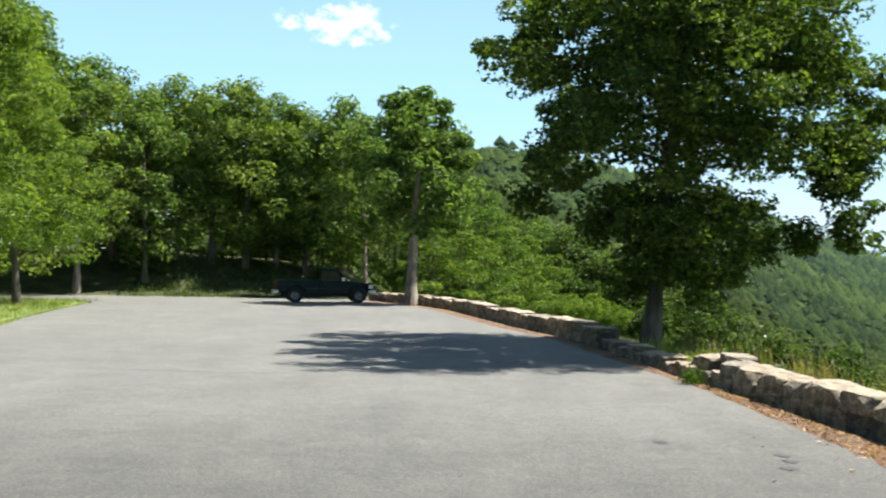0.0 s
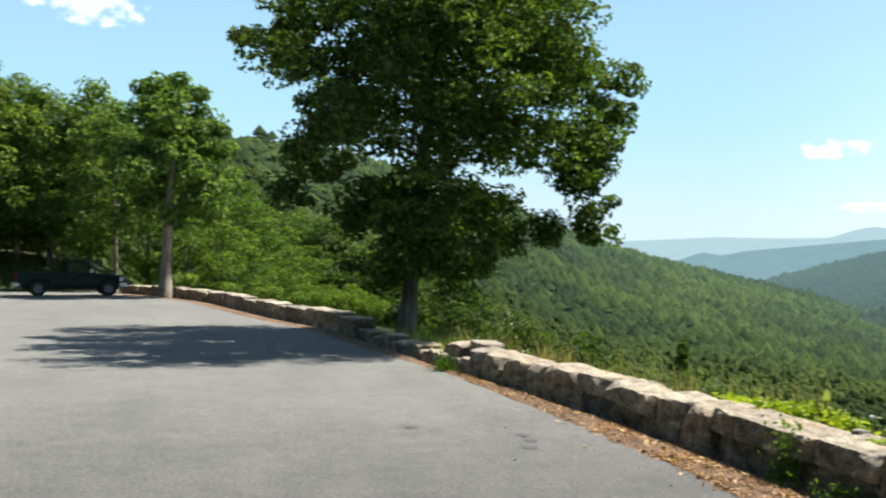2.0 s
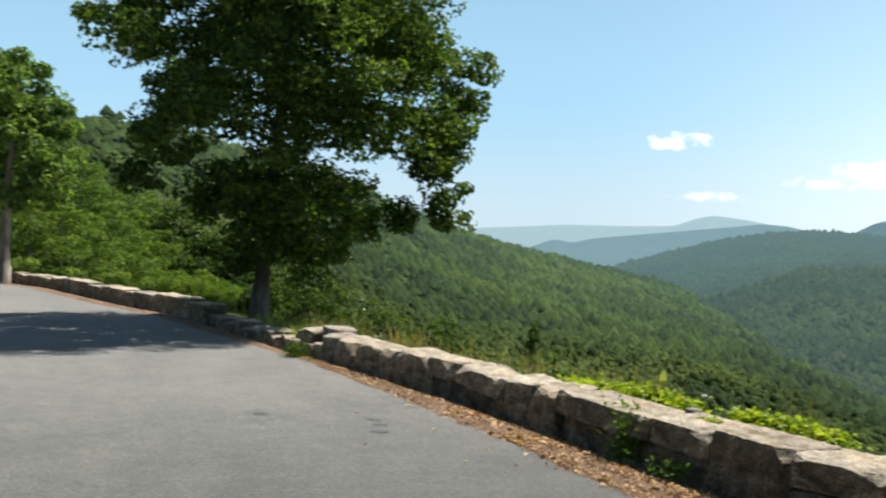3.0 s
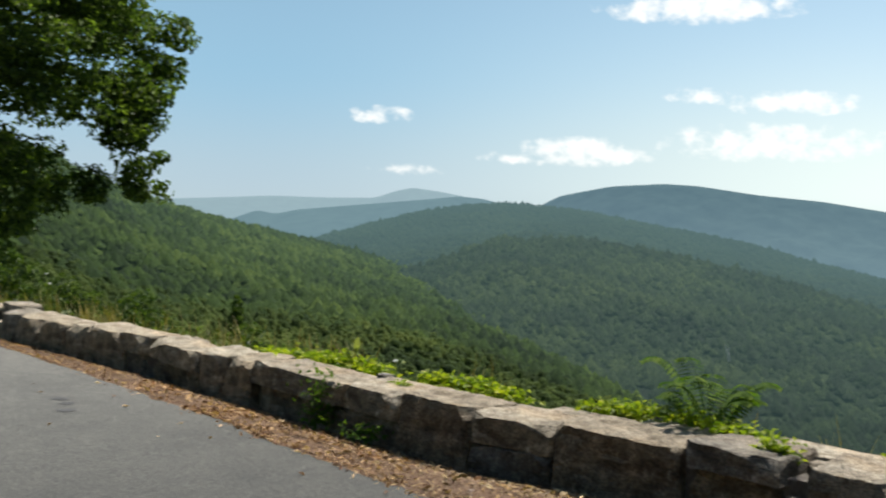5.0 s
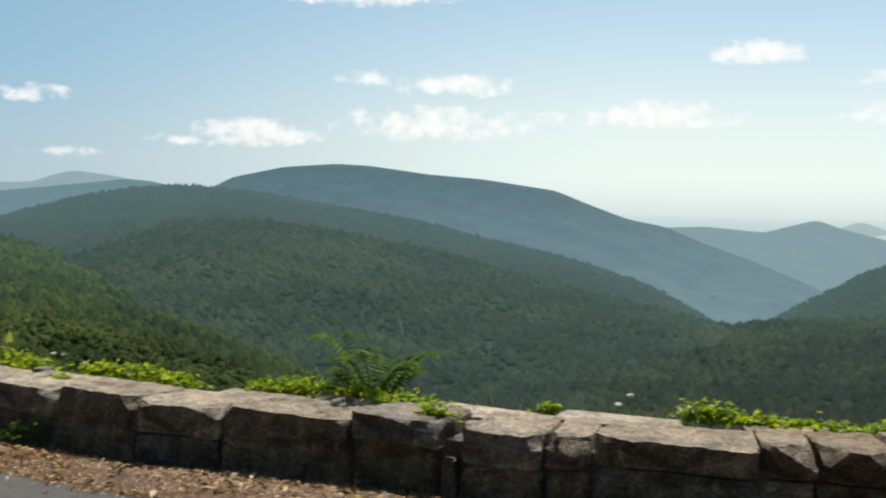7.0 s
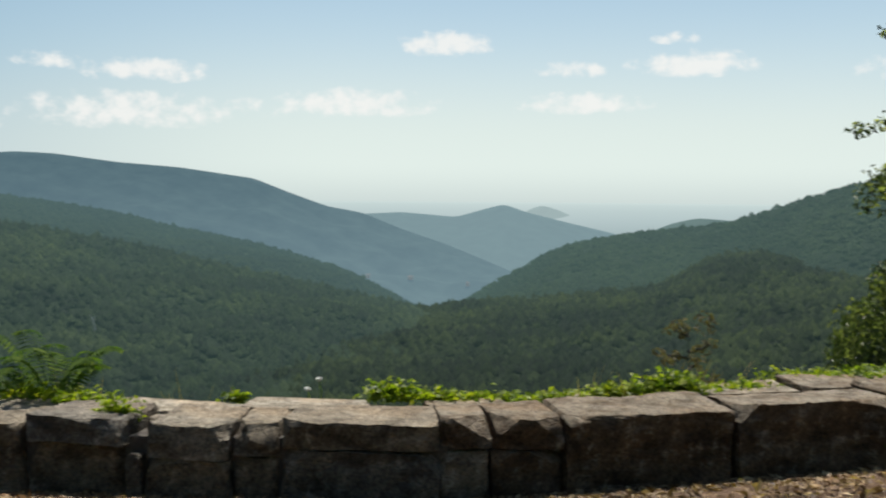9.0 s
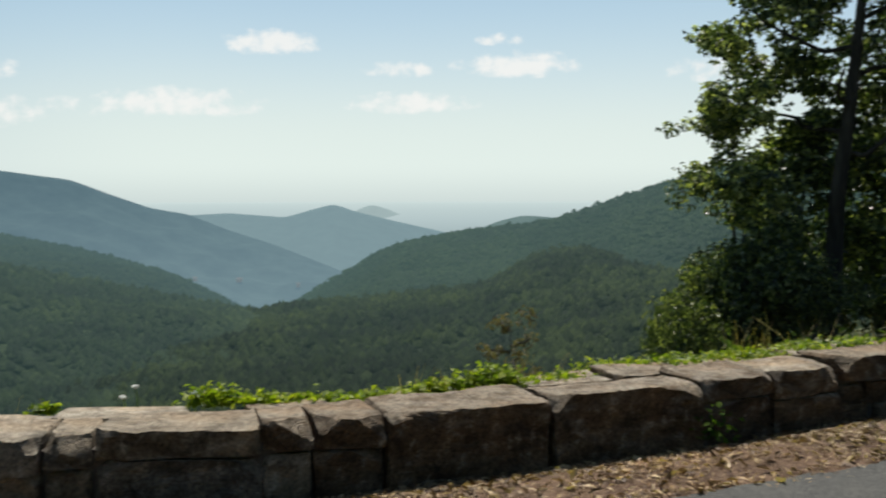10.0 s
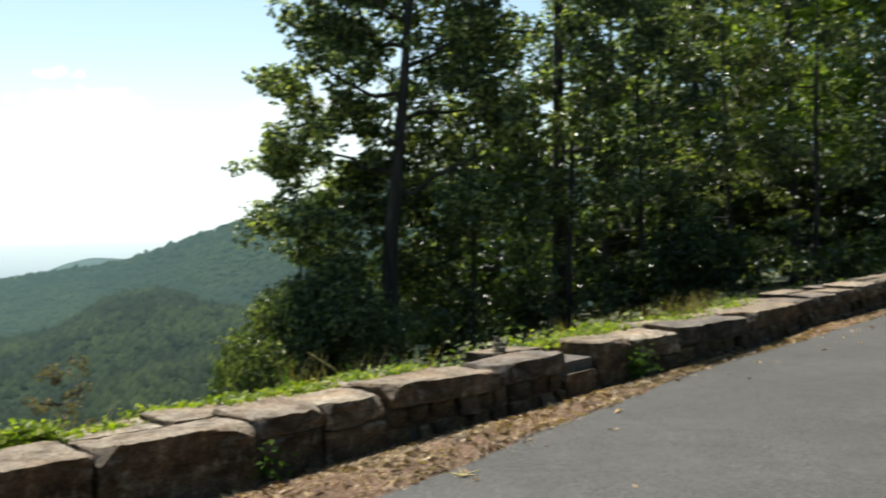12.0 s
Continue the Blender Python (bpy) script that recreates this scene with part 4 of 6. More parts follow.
# ---------------------------------------------------------------- trees


def woody(height, base_r, lean, rng, limbs, crown_lo, crown_r, sides=8):
    """Trunk arrays, limb arrays and the limb ends of a broadleaf tree standing at the origin."""
    k = 9
    h = np.linspace(0, height * 0.9, k)
    wob = np.cumsum(rng.normal(0, 0.035 * height / 10, (k, 2)), axis=0)
    wob[0] = 0
    path = np.column_stack([lean[0] * h / height + wob[:, 0], lean[1] * h / height + wob[:, 1], h])
    path[0, 2] = -0.3
    rad = base_r * (1 - 0.82 * (h / h[-1]) ** 0.9)
    rad[0] *= 1.45
    trunk = tube(path, rad, sides)
    arms, tips = [], []
    for i in range(limbs):
        u = crown_lo + (0.88 - crown_lo) * (i + rng.uniform(0, 1)) / limbs
        p0 = np.array([np.interp(u * height, h, path[:, j]) for j in range(3)])
        th = i * 2.4 + rng.uniform(-0.5, 0.5)
        reach = crown_r * (0.95 - 0.55 * max(0, (u - 0.5)) / 0.5) * rng.uniform(0.65, 1.0)
        rise = rng.uniform(0.1, 0.5) * reach
        q = np.linspace(0, 1, 5)
        p = p0 + np.column_stack([np.cos(th) * reach * q, np.sin(th) * reach * q, rise * q ** 1.3]) + np.vstack([np.zeros(3), rng.normal(0, 0.06 * reach, (4, 3))])
        r0 = np.interp(u * height, h, rad) * 0.36
        arms.append(tube(p, r0 * (1 - 0.8 * q) + 0.012, 5))
        tips.append(p)
    return trunk, arms, tips, path


def crown(tips, puffs, per, size, rng, height, crown_lo, crown_r, squash=0.6, top_bias=0.0, centre=(0, 0), puff_r=(0.5, 1.0), skew=0.0):
    """Leaves in many uneven puffs spread over the crown, denser to its outside, leaving gaps."""
    C = []
    for p in tips:
        for q in (0.55, 0.8, 1.0):
            C.append([np.interp(q, np.linspace(0, 1, len(p)), p[:, j]) for j in range(3)])
    lo, hi = crown_lo * height, height
    wave = rng.uniform(0, 6.28, 3)
    while len(C) < puffs:
        u = rng.uniform(0, 1) ** (1 - top_bias)
        z = lo + (hi - lo) * u
        prof = math.sin(math.pi * min(1, 0.13 + 0.87 * u)) ** 0.6 if u > 0.02 else 0.3
        rr = crown_r * prof * math.sqrt(rng.uniform(0.12, 1.0)) * rng.uniform(0.82, 1.12)
        th = rng.uniform(0, 2 * math.pi)
        rr *= 1 + 0.24 * math.sin(2 * th + wave[0] + 2.2 * u) + 0.2 * math.sin(3 * th + wave[1] - 4 * u) + 0.15 * math.sin(7 * u + wave[2])
        C.append([centre[0] * z / height + rr * math.cos(th) * (1 + skew * math.cos(th)), centre[1] * z / height + rr * math.sin(th), z])
    C = np.array(C[:puffs])
    R = rng.uniform(*puff_r, len(C))
    idx = np.repeat(np.arange(len(C)), per)
    d = rng.normal(size=(len(idx), 3))
    d /= np.linalg.norm(d, axis=1)[:, None]
    rad = R[idx] * rng.uniform(0.25, 1.0, len(idx)) ** 0.45
    pts = C[idx] + d * rad[:, None] * np.array((1, 1, squash))
    nrm = d * 0.9 + rng.normal(0, 0.42, d.shape) + np.array((0, 0, 0.5))
    nrm /= np.linalg.norm(nrm, axis=1)[:, None]
    return leaves(pts, nrm, size, rng)


def make_tree(name, seed, height, base_r, crown_lo, crown_r, puffs, per, size, leaf, bark, label, limbs=9, lean=(0.2, 0.1), group="", squash=0.6, puff_r=(0.5, 1.0), skew=0.0, category="tree", top_bias=0.0):
    rng = np.random.default_rng(seed)
    trunk, arms, tips, path = woody(height, base_r, lean, rng, limbs, max(crown_lo, 0.12), crown_r)
    root = new(name)
    part("trunk", mesh_np("trunk", *trunk, bark, True), bark, root)
    for arm in arms:
        part("limb", mesh_np("limb", *arm, bark, True), bark, root)
    c = part("crown", mesh_np("crown", *crown(tips, puffs, per, size, rng, height, crown_lo, crown_r, squash, top_bias, lean, puff_r, skew), leaf), leaf, root)
    c["kind"] = "stuff"
    return tagged(root, label, category, group)


def make_shrub(name, seed, height, width, puffs, per, size, leaf, label, group=""):
    rng = np.random.default_rng(seed)
    root = new(name)
    stems = []
    tips = []
    for i in range(7):
        th = i * 0.9 + rng.uniform(-0.3, 0.3)
        q = np.linspace(0, 1, 4)
        p = np.column_stack([np.cos(th) * width * 0.35 * q, np.sin(th) * width * 0.35 * q, height * 0.8 * q - 0.1])
        stems.append(tube(p, 0.03 * (1 - 0.7 * q), 4))
        tips.append(p)
    for st in stems:
        part("stem", mesh_np("stem", *st, M_BARK, True), M_BARK, root)
    c = part("foliage", mesh_np("foliage", *crown(tips, puffs, per, size, rng, height, 0.05, width * 0.5, 0.8, 0.2, (0, 0), (0.25 * width / 2, 0.45 * width / 2)), leaf), leaf, root)
    c["kind"] = "stuff"
    return tagged(root, label, "shrub", group)


def polar(a, r):
    return -math.sin(radians(a)) * r, math.cos(radians(a)) * r


def plant(ob, x, y, turn=0.0, scale=1.0, sink=0.0, first=False):
    m = pose(x, y, ground_z(x, y) - sink, 0, 0, turn)
    if first:
        ob.matrix_basis = m
        ob.scale = (scale,) * 3
        return ob
    c = copy_thing(ob, m)
    c.scale = (scale,) * 3
    return c


# the big oak behind the broken stretch of wall: leafy masses as (metres to the right of the stem, height, radius)
OAK_MASSES = [(-3.6, 7.3, 0.6), (-2.7, 7.3, 0.95), (-1.6, 6.0, 0.9), (-2.0, 4.9, 0.85), (-2.7, 4.0, 0.6), (-0.8, 6.3, 1.5), (0.3, 7.6, 1.6), (1.6, 6.9, 1.6), (2.9, 6.6, 1.3), (3.75, 7.0, 0.8), (4.3, 6.0, 0.55), (4.4, 5.2, 0.5), (3.3, 8.1, 0.9), (0.4, 5.0, 1.0),
              (2.1, 5.2, 0.95), (3.7, 5.1, 1.0), (4.3, 3.9, 0.65), (4.4, 3.2, 0.4), (4.2, 5.1, 0.6), (4.5, 4.6, 0.5), (3.7, 4.5, 0.45), (4.75, 5.8, 0.5), (5.0, 6.7, 0.45), (3.2, 3.1, 0.45), (-0.7, 3.6, 1.0), (0.5, 3.6, 1.25), (1.8, 3.4, 1.0), (0.1, 2.75, 0.95), (1.3, 2.65, 0.85), (2.3, 2.9, 0.4),
              (-1.3, 8.9, 1.4), (0.6, 9.3, 1.7), (2.0, 7.7, 1.0), (1.9, 8.5, 0.9), (2.4, 8.8, 1.4), (0.2, 10.7, 1.3), (1.5, 10.4, 1.1), (-2.4, 8.3, 0.9)]
rng = np.random.default_rng(12)
trunk_, arms_, tips_, _ = woody(10.6, 0.21, (0.75, 0.1), rng, 15, 0.2, 3.6, 10)
oak = new("oak_tree")
# sun and shade put into the bark colour: lighter stem, darker limbs
part("trunk", mesh_np("trunk", *trunk_, M_BARK, True), M_BARK, oak)
for arm, end in zip(arms_, tips_):
    if end[-1][0] > 2.0 and 3.2 < end[-1][2] < 5.8:
        continue                      # the gap under the eastern boughs is open
    part("limb", mesh_np("limb", *arm, M_BARK_DARK, True), M_BARK_DARK, oak)
P, N_ = [], []
for dx, h, rad in OAK_MASSES + [(-0.3, 2.15, 0.5), (0.9, 2.1, 0.6), (1.6, 2.3, 0.5), (1.2, 9.6, 1.2), (0.6, 8.4, 1.2), (-0.6, 7.5, 1.1), (1.0, 5.9, 1.0)]:
    h -= 0.6
    deep = 5.1 * math.sqrt(max(0.05, 1 - (dx - 0.5) ** 2 / 20.0)) * (0.5 if h < 3.2 else 0.8 if h < 5.0 else 1.0)
    copies = 1 if rad < 0.7 else (2 if h < 3.0 else 4 if rad > 1.1 else 3)
    for k in range(copies):
        cy = 0.0 if copies == 1 else deep * (2 * (k + rng.uniform(0.2, 0.8)) / copies - 1)
        n_puff = int(5 + 9 * rad)
        for _ in range(n_puff):
            d = rng.normal(size=3)
            d *= rad * rng.uniform(0.2, 1.0) ** 0.5 / np.linalg.norm(d)
            near_k = 1 + cy / 24.5
            c = np.array((dx * near_k, cy, 2.4 + (h - 2.4) * near_k)) + d * np.array((1, 1, 0.8))
            m = int(rng.uniform(50, 86))
            q = rng.normal(size=(m, 3))
            q /= np.linalg.norm(q, axis=1)[:, None]
            pr_ = rng.uniform(0.26, 0.5)
            P.append(c + q * (pr_ * rng.uniform(0.3, 1, m) ** 0.4)[:, None] * np.array((1, 1, 0.6)))
            N_.append(q * 0.8 + rng.normal(0, 0.42, q.shape) + np.array((0, 0, 0.45)))
P, N_ = np.concatenate(P), np.concatenate(N_)
N_ /= np.linalg.norm(N_, axis=1)[:, None]
oc = part("crown", mesh_np("crown", *leaves(P, N_, 0.135, rng, 0.6, 0.18), M_OAK), M_OAK, oak)
oc["kind"] = "stuff"
tagged(oak, "large dark-green oak standing just behind the wall", "tree")
oak.matrix_basis = pose(4.75, 24.0, ground_z(4.75, 24.0), 0, 0, -12)

# far side of the car park
tree_far = make_tree("roadside_tree", 21, 9.9, 0.28, 0.36, 3.0, 110, 130, 0.26, M_WOOD, M_BARK_PALE, "slender tree with a pale bare trunk beside the wall", 10, (0.5, 0.0), puff_r=(0.5, 1.0))
plant(tree_far, -1.45, 48.9, 0, 1.0, 0, True)
WOODS = [make_tree("woodland_tree", 31, 11.5, 0.2, 0.13, 3.5, 110, 96, 0.255, M_WOOD, M_BARK, "dense green broadleaf tree at the wood's edge", 11, (0.3, 0.2), "trees along the far edge", squash=0.7, puff_r=(0.55, 1.2)),
         make_tree("woodland_tree", 32, 12.5, 0.18, 0.26, 3.1, 95, 96, 0.255, M_WOOD, M_BARK_PALE, "tall green broadleaf tree at the wood's edge", 10, (-0.3, 0.2), "trees along the far edge", squash=0.7, puff_r=(0.55, 1.1)),
         make_tree("woodland_tree", 33, 10.5, 0.22, 0.12, 3.8, 105, 96, 0.255, M_WOOD, M_BARK, "spreading green broadleaf tree at the wood's edge", 11, (0.4, -0.3), "trees along the far edge", squash=0.7, puff_r=(0.55, 1.2))]
FAR_TREES = [(4.2, 57, 1, 0.79), (5.6, 61, 0, 0.93), (7.4, 62, 2, 0.9), (9.0, 63, 1, 0.81), (10.6, 62, 0, 0.92), (12.4, 63, 2, 0.97), (14.2, 64, 1, 0.84), (15.8, 60, 0, 0.88), (17.4, 63, 2, 1.04),
             (19.2, 58, 1, 0.95), (21.2, 62, 0, 1.10), (23.2, 56, 2, 1.10), (8.4, 74, 0, 0.93), (12.0, 76, 1, 0.9), (15.2, 77, 0, 0.95), (18.4, 74, 2, 1.21), (22.0, 76, 1, 1.21), (25.5, 66, 0, 1.21), (28, 60, 1, 1.21),
             (5.0, 72, 2, 0.95), (2.6, 66, 0, 0.83), (0.2, 62, 2, 0.73)]
used = set()
for i, (a, r, k, s) in enumerate(FAR_TREES):
    plant(WOODS[k], *polar(a, r), i * 67, s, 0.1, k not in used)
    used.add(k)
# trees on the slope below the wall: azimuth, distance, height angle of their tops, size
SLOPE_TREE = make_tree("slope_tree", 34, 11.0, 0.2, 0.12, 3.6, 90, 90, 0.255, M_SLOPE, M_BARK, "sunlit green broadleaf tree on the slope below the wall", 10, (0.3, 0.2), "trees on the slope", squash=0.5, puff_r=(0.55, 1.15))
for i, (a, r, top, s) in enumerate([(-0.6, 62, 3.9, 0.85), (-2.2, 70, 2.6, 0.8), (-3.8, 78, 1.9, 0.85), (-1.2, 57, 1.0, 0.72), (-3.0, 61, 0.6, 0.75), (-5.3, 80, 1.2, 0.9), (-4.8, 66, -0.3, 0.8), (-7.0, 84, 0.3, 0.9),
                                    (-6.6, 70, -1.1, 0.8), (-8.8, 88, -0.6, 0.9), (-8.6, 72, -2.0, 0.8), (-2.4, 53, -0.9, 0.6), (0.5, 55, 0.6, 0.6), (-5.0, 56, -1.9, 0.6), (-10.6, 84, -1.9, 0.85)]):
    x, y = polar(a, r)
    m = pose(x, y, EYE + r * math.tan(radians(top)) - 11.0 * s, 0, 0, i * 51)
    tree = SLOPE_TREE if i == 0 else copy_thing(SLOPE_TREE, m)
    tree.matrix_basis = m
    tree.scale = (s,) * 3
# lower slope: lighter trees farther down, standing on the falling ground
LOW_TREE = make_tree("lower_slope_tree", 35, 12.0, 0.22, 0.15, 4.0, 66, 76, 0.3, M_SUNSIDE, M_BARK, "green broadleaf tree lower down the slope", 8, (0.3, 0.2), "trees on the lower slope", squash=0.55, puff_r=(0.7, 1.4))
rng = np.random.default_rng(77)
first, count = True, 0
while count < 34:
    a, r, s = rng.uniform(-33, -6), rng.uniform(70, 190), rng.uniform(0.75, 1.15)
    x, y = polar(a, r)
    top = math.degrees(math.atan2(ground_z(x, y) + 12.0 * s - EYE, r))
    aim = float(np.interp(-a, [6, 12, 20, 33], [0.0, -2.6, -5.2, -8.2]))
    if abs(top - aim) < 1.5:
        plant(LOW_TREE, x, y, rng.uniform(0, 360), s, 0.2, first)
        first, count = False, count + 1
LAWN = make_tree("verge_tree", 41, 9.5, 0.17, 0.2, 3.1, 95, 190, 0.165, M_BRIGHT, M_BARK, "sunlit yellow-green tree on the grass verge", 10, (0.2, 0.3), "trees on the grass verge", puff_r=(0.5, 1.0))
for i, (a, r, s) in enumerate([(25.2, 34, 1.08), (22.0, 45, 0.98), (28, 38, 1.35), (24.2, 49, 1.42)]):
    plant(LAWN, *polar(a, r), i * 80, s, 0.1, i == 0)

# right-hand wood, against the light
GLOSS = [make_tree("forest_tree", 51, 13.5, 0.19, 0.1, 2.5, 115, 66, 0.2, M_SHADE, M_BARK_DARK, "tall glossy-leaved tree behind the wall, shade and glints in its leaf colour", 12, (0.4, 0.2), "trees behind the wall", puff_r=(0.4, 0.9)),
         make_tree("forest_tree", 52, 14.5, 0.24, 0.24, 3.0, 100, 66, 0.21, M_SHADE, M_BARK_DARK, "tall straight-trunked tree behind the wall, shade and glints in its leaf colour", 12, (0.1, -0.2), "trees behind the wall", puff_r=(0.4, 0.9)),
         make_tree("forest_tree", 53, 12.0, 0.12, 0.06, 2.5, 95, 66, 0.2, M_MIDSHADE, M_BARK_DARK, "slim tree in the wood behind the wall, shade in its leaf colour", 10, (-0.3, 0.2), "trees behind the wall", puff_r=(0.4, 0.85)),
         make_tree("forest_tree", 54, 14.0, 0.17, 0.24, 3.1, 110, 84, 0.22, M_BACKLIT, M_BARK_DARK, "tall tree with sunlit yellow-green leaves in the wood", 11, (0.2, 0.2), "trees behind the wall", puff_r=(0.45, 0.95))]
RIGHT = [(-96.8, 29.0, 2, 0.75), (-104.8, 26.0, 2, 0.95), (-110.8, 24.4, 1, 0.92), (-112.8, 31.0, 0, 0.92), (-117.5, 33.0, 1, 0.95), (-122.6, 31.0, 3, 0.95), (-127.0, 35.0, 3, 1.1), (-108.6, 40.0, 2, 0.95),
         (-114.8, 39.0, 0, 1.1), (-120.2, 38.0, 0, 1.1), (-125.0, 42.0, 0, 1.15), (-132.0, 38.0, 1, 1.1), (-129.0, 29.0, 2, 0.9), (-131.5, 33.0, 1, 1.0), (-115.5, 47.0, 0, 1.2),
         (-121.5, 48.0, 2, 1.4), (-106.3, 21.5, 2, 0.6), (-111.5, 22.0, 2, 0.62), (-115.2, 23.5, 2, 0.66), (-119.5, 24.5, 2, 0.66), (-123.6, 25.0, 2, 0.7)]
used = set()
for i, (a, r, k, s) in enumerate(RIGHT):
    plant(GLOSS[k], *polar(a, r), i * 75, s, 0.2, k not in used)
    used.add(k)
# the tree at the wood's edge: leafy masses as (metres to the right of the stem, height, radius)
EDGE_MASSES = [(-1.95, 3.7, 0.45), (-1.5, 4.1, 0.75), (-1.9, 5.2, 0.5), (-1.2, 5.3, 0.85), (-1.5, 6.5, 0.5), (-0.8, 6.8, 0.8), (-1.7, 2.6, 0.6), (-1.1, 2.1, 0.8), (-0.6, 3.2, 0.7), (0.9, 4.2, 0.8), (1.3, 5.6, 0.9),
               (0.8, 7.2, 1.0), (1.7, 3.0, 0.7), (1.9, 6.6, 0.8), (0.0, 8.3, 1.2), (1.0, 9.2, 1.2), (-0.9, 8.6, 1.0), (0.2, 10.2, 1.1), (-1.9, 7.7, 0.5), (-1.0, 7.6, 0.7), (-0.9, 6.1, 0.6), (-0.4, 5.9, 0.6), (-0.2, 7.5, 0.7), (-0.5, 4.6, 0.6), (2.3, 4.7, 0.7), (1.0, 1.8, 0.7), (-0.2, 2.6, 0.7), (-0.3, 3.6, 0.6), (0.3, 1.5, 0.6), (0.5, 2.8, 0.7), (-0.9, 1.3, 0.6)]
rng = np.random.default_rng(55)
trunk_, arms_, _, _ = woody(10.6, 0.19, (0.75, 0.0), rng, 13, 0.25, 2.2, 10)
edge_tree = new("forest_tree")
part("trunk", mesh_np("trunk", *trunk_, M_BARK_DARK, True), M_BARK_DARK, edge_tree)
for arm in arms_:
    part("limb", mesh_np("limb", *arm, M_BARK_DARK, True), M_BARK_DARK, edge_tree)
P, N_ = [], []
for dx, h, rad in EDGE_MASSES:
    for cy in ((0.0,) if rad < 0.55 else (-0.5, 0.7) if abs(dx) > 1.0 else (0.9, 1.8)):
        for _ in range(int(5 + 12 * rad)):
            q = rng.normal(size=3)
            q *= rad * rng.uniform(0.2, 1.0) ** 0.5 / np.linalg.norm(q)
            c = np.array((dx, cy, h)) + q * np.array((1, 1, 0.8))
            m = int(rng.uniform(36, 60))
            q = rng.normal(size=(m, 3))
            q /= np.linalg.norm(q, axis=1)[:, None]
            P.append(c + q * (rng.uniform(0.2, 0.38) * rng.uniform(0.3, 1, m) ** 0.4)[:, None] * np.array((1, 1, 0.6)))
            N_.append(q * 0.5 + rng.normal(0, 0.5, q.shape) + np.array((0, 0, 0.5)))
P, N_ = np.concatenate(P), np.concatenate(N_)
N_ /= np.linalg.norm(N_, axis=1)[:, None]
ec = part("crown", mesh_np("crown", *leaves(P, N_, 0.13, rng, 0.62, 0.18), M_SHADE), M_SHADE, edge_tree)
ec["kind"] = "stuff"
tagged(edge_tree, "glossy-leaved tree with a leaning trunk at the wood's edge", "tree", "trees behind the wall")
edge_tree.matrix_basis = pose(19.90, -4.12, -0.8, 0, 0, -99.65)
# undergrowth leaves are coloured dark to stand in for shade under the trees
UNDER = make_shrub("undergrowth_shrub", 61, 2.2, 2.6, 36, 32, 0.21, M_UNDER, "leafy undergrowth shrub, its leaves painted dark for the wood's shade", "undergrowth in the wood")
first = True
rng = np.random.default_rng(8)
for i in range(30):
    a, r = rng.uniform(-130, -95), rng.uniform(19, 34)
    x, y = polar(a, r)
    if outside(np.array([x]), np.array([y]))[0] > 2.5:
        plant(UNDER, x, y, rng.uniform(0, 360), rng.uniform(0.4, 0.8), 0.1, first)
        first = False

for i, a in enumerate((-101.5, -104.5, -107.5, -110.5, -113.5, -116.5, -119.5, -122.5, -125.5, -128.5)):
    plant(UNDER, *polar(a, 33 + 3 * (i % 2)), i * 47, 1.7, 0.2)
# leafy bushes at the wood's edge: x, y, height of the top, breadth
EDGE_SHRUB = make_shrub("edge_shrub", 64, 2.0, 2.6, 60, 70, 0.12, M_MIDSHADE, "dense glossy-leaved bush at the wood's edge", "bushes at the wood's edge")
for i, (x, y, top, w) in enumerate([(18.73, -2.17, 0.38, 0.62), (19.31, -2.51, 0.88, 0.7), (19.05, -3.05, 1.22, 0.8), (18.38, -3.52, 0.66, 0.7), (17.76, -1.75, -0.1, 0.5), (18.4, -1.42, -0.1, 0.5), (18.8, -1.8, 0.45, 0.55)]):
    z = ground_z(x, y)
    m = pose(x, y, z, 0, 0, i * 65)
    bush = EDGE_SHRUB if i == 0 else copy_thing(EDGE_SHRUB, m)
    bush.matrix_basis = m
    bush.scale = (w, w, max(0.3, (top - z) / 2.25))
# thicket on the bank beyond the car park and behind the far wall
THICKET = make_shrub("thicket_shrub", 62, 2.4, 3.0, 32, 30, 0.3, M_WOOD, "green thicket shrub under the trees", "thicket under the trees")
first = True
rng = np.random.default_rng(18)
for i in range(26):
    a, r = rng.uniform(7, 27), rng.uniform(64, 76)
    plant(THICKET, *polar(a, r), rng.uniform(0, 360), rng.uniform(0.7, 1.2), 0.1, first)
    first = False
for y, o, s in ((46.0, 1.6, 0.34), (41.0, 1.8, 0.36), (36.0, 1.9, 0.34), (33.0, 2.2, 0.3), (51.5, 1.8, 0.5)):
    p, t_, out = wall_at(wall_s(y))
    q = p + out * o
    plant(THICKET, q.x, q.y, y * 40, s, 0.1)
SUNNY = make_shrub("sapling", 63, 1.5, 2.2, 30, 90, 0.13, M_BRIGHT, "bright yellow-green sapling behind the wall", "saplings behind the wall")
for i, (y, o, s) in enumerate(((31.6, 1.5, 0.62), (29.9, 1.5, 0.66), (28.6, 1.7, 0.5))):
    p, t_, out = wall_at(wall_s(y))
    q = p + out * o
    plant(SUNNY, q.x, q.y, i * 70, s, 0.0, i == 0)
# a dark conifer among the broadleaf trees of the hillside: x, y, height of the tip, size
PINE = make_tree("pine_tree", 66, 10.0, 0.16, 0.05, 1.2, 90, 40, 0.5, M_SUNSIDE, M_BARK_DARK, "slim dark pine among the hillside trees", 14, (0.0, 0.0), squash=0.45, puff_r=(0.4, 0.8))
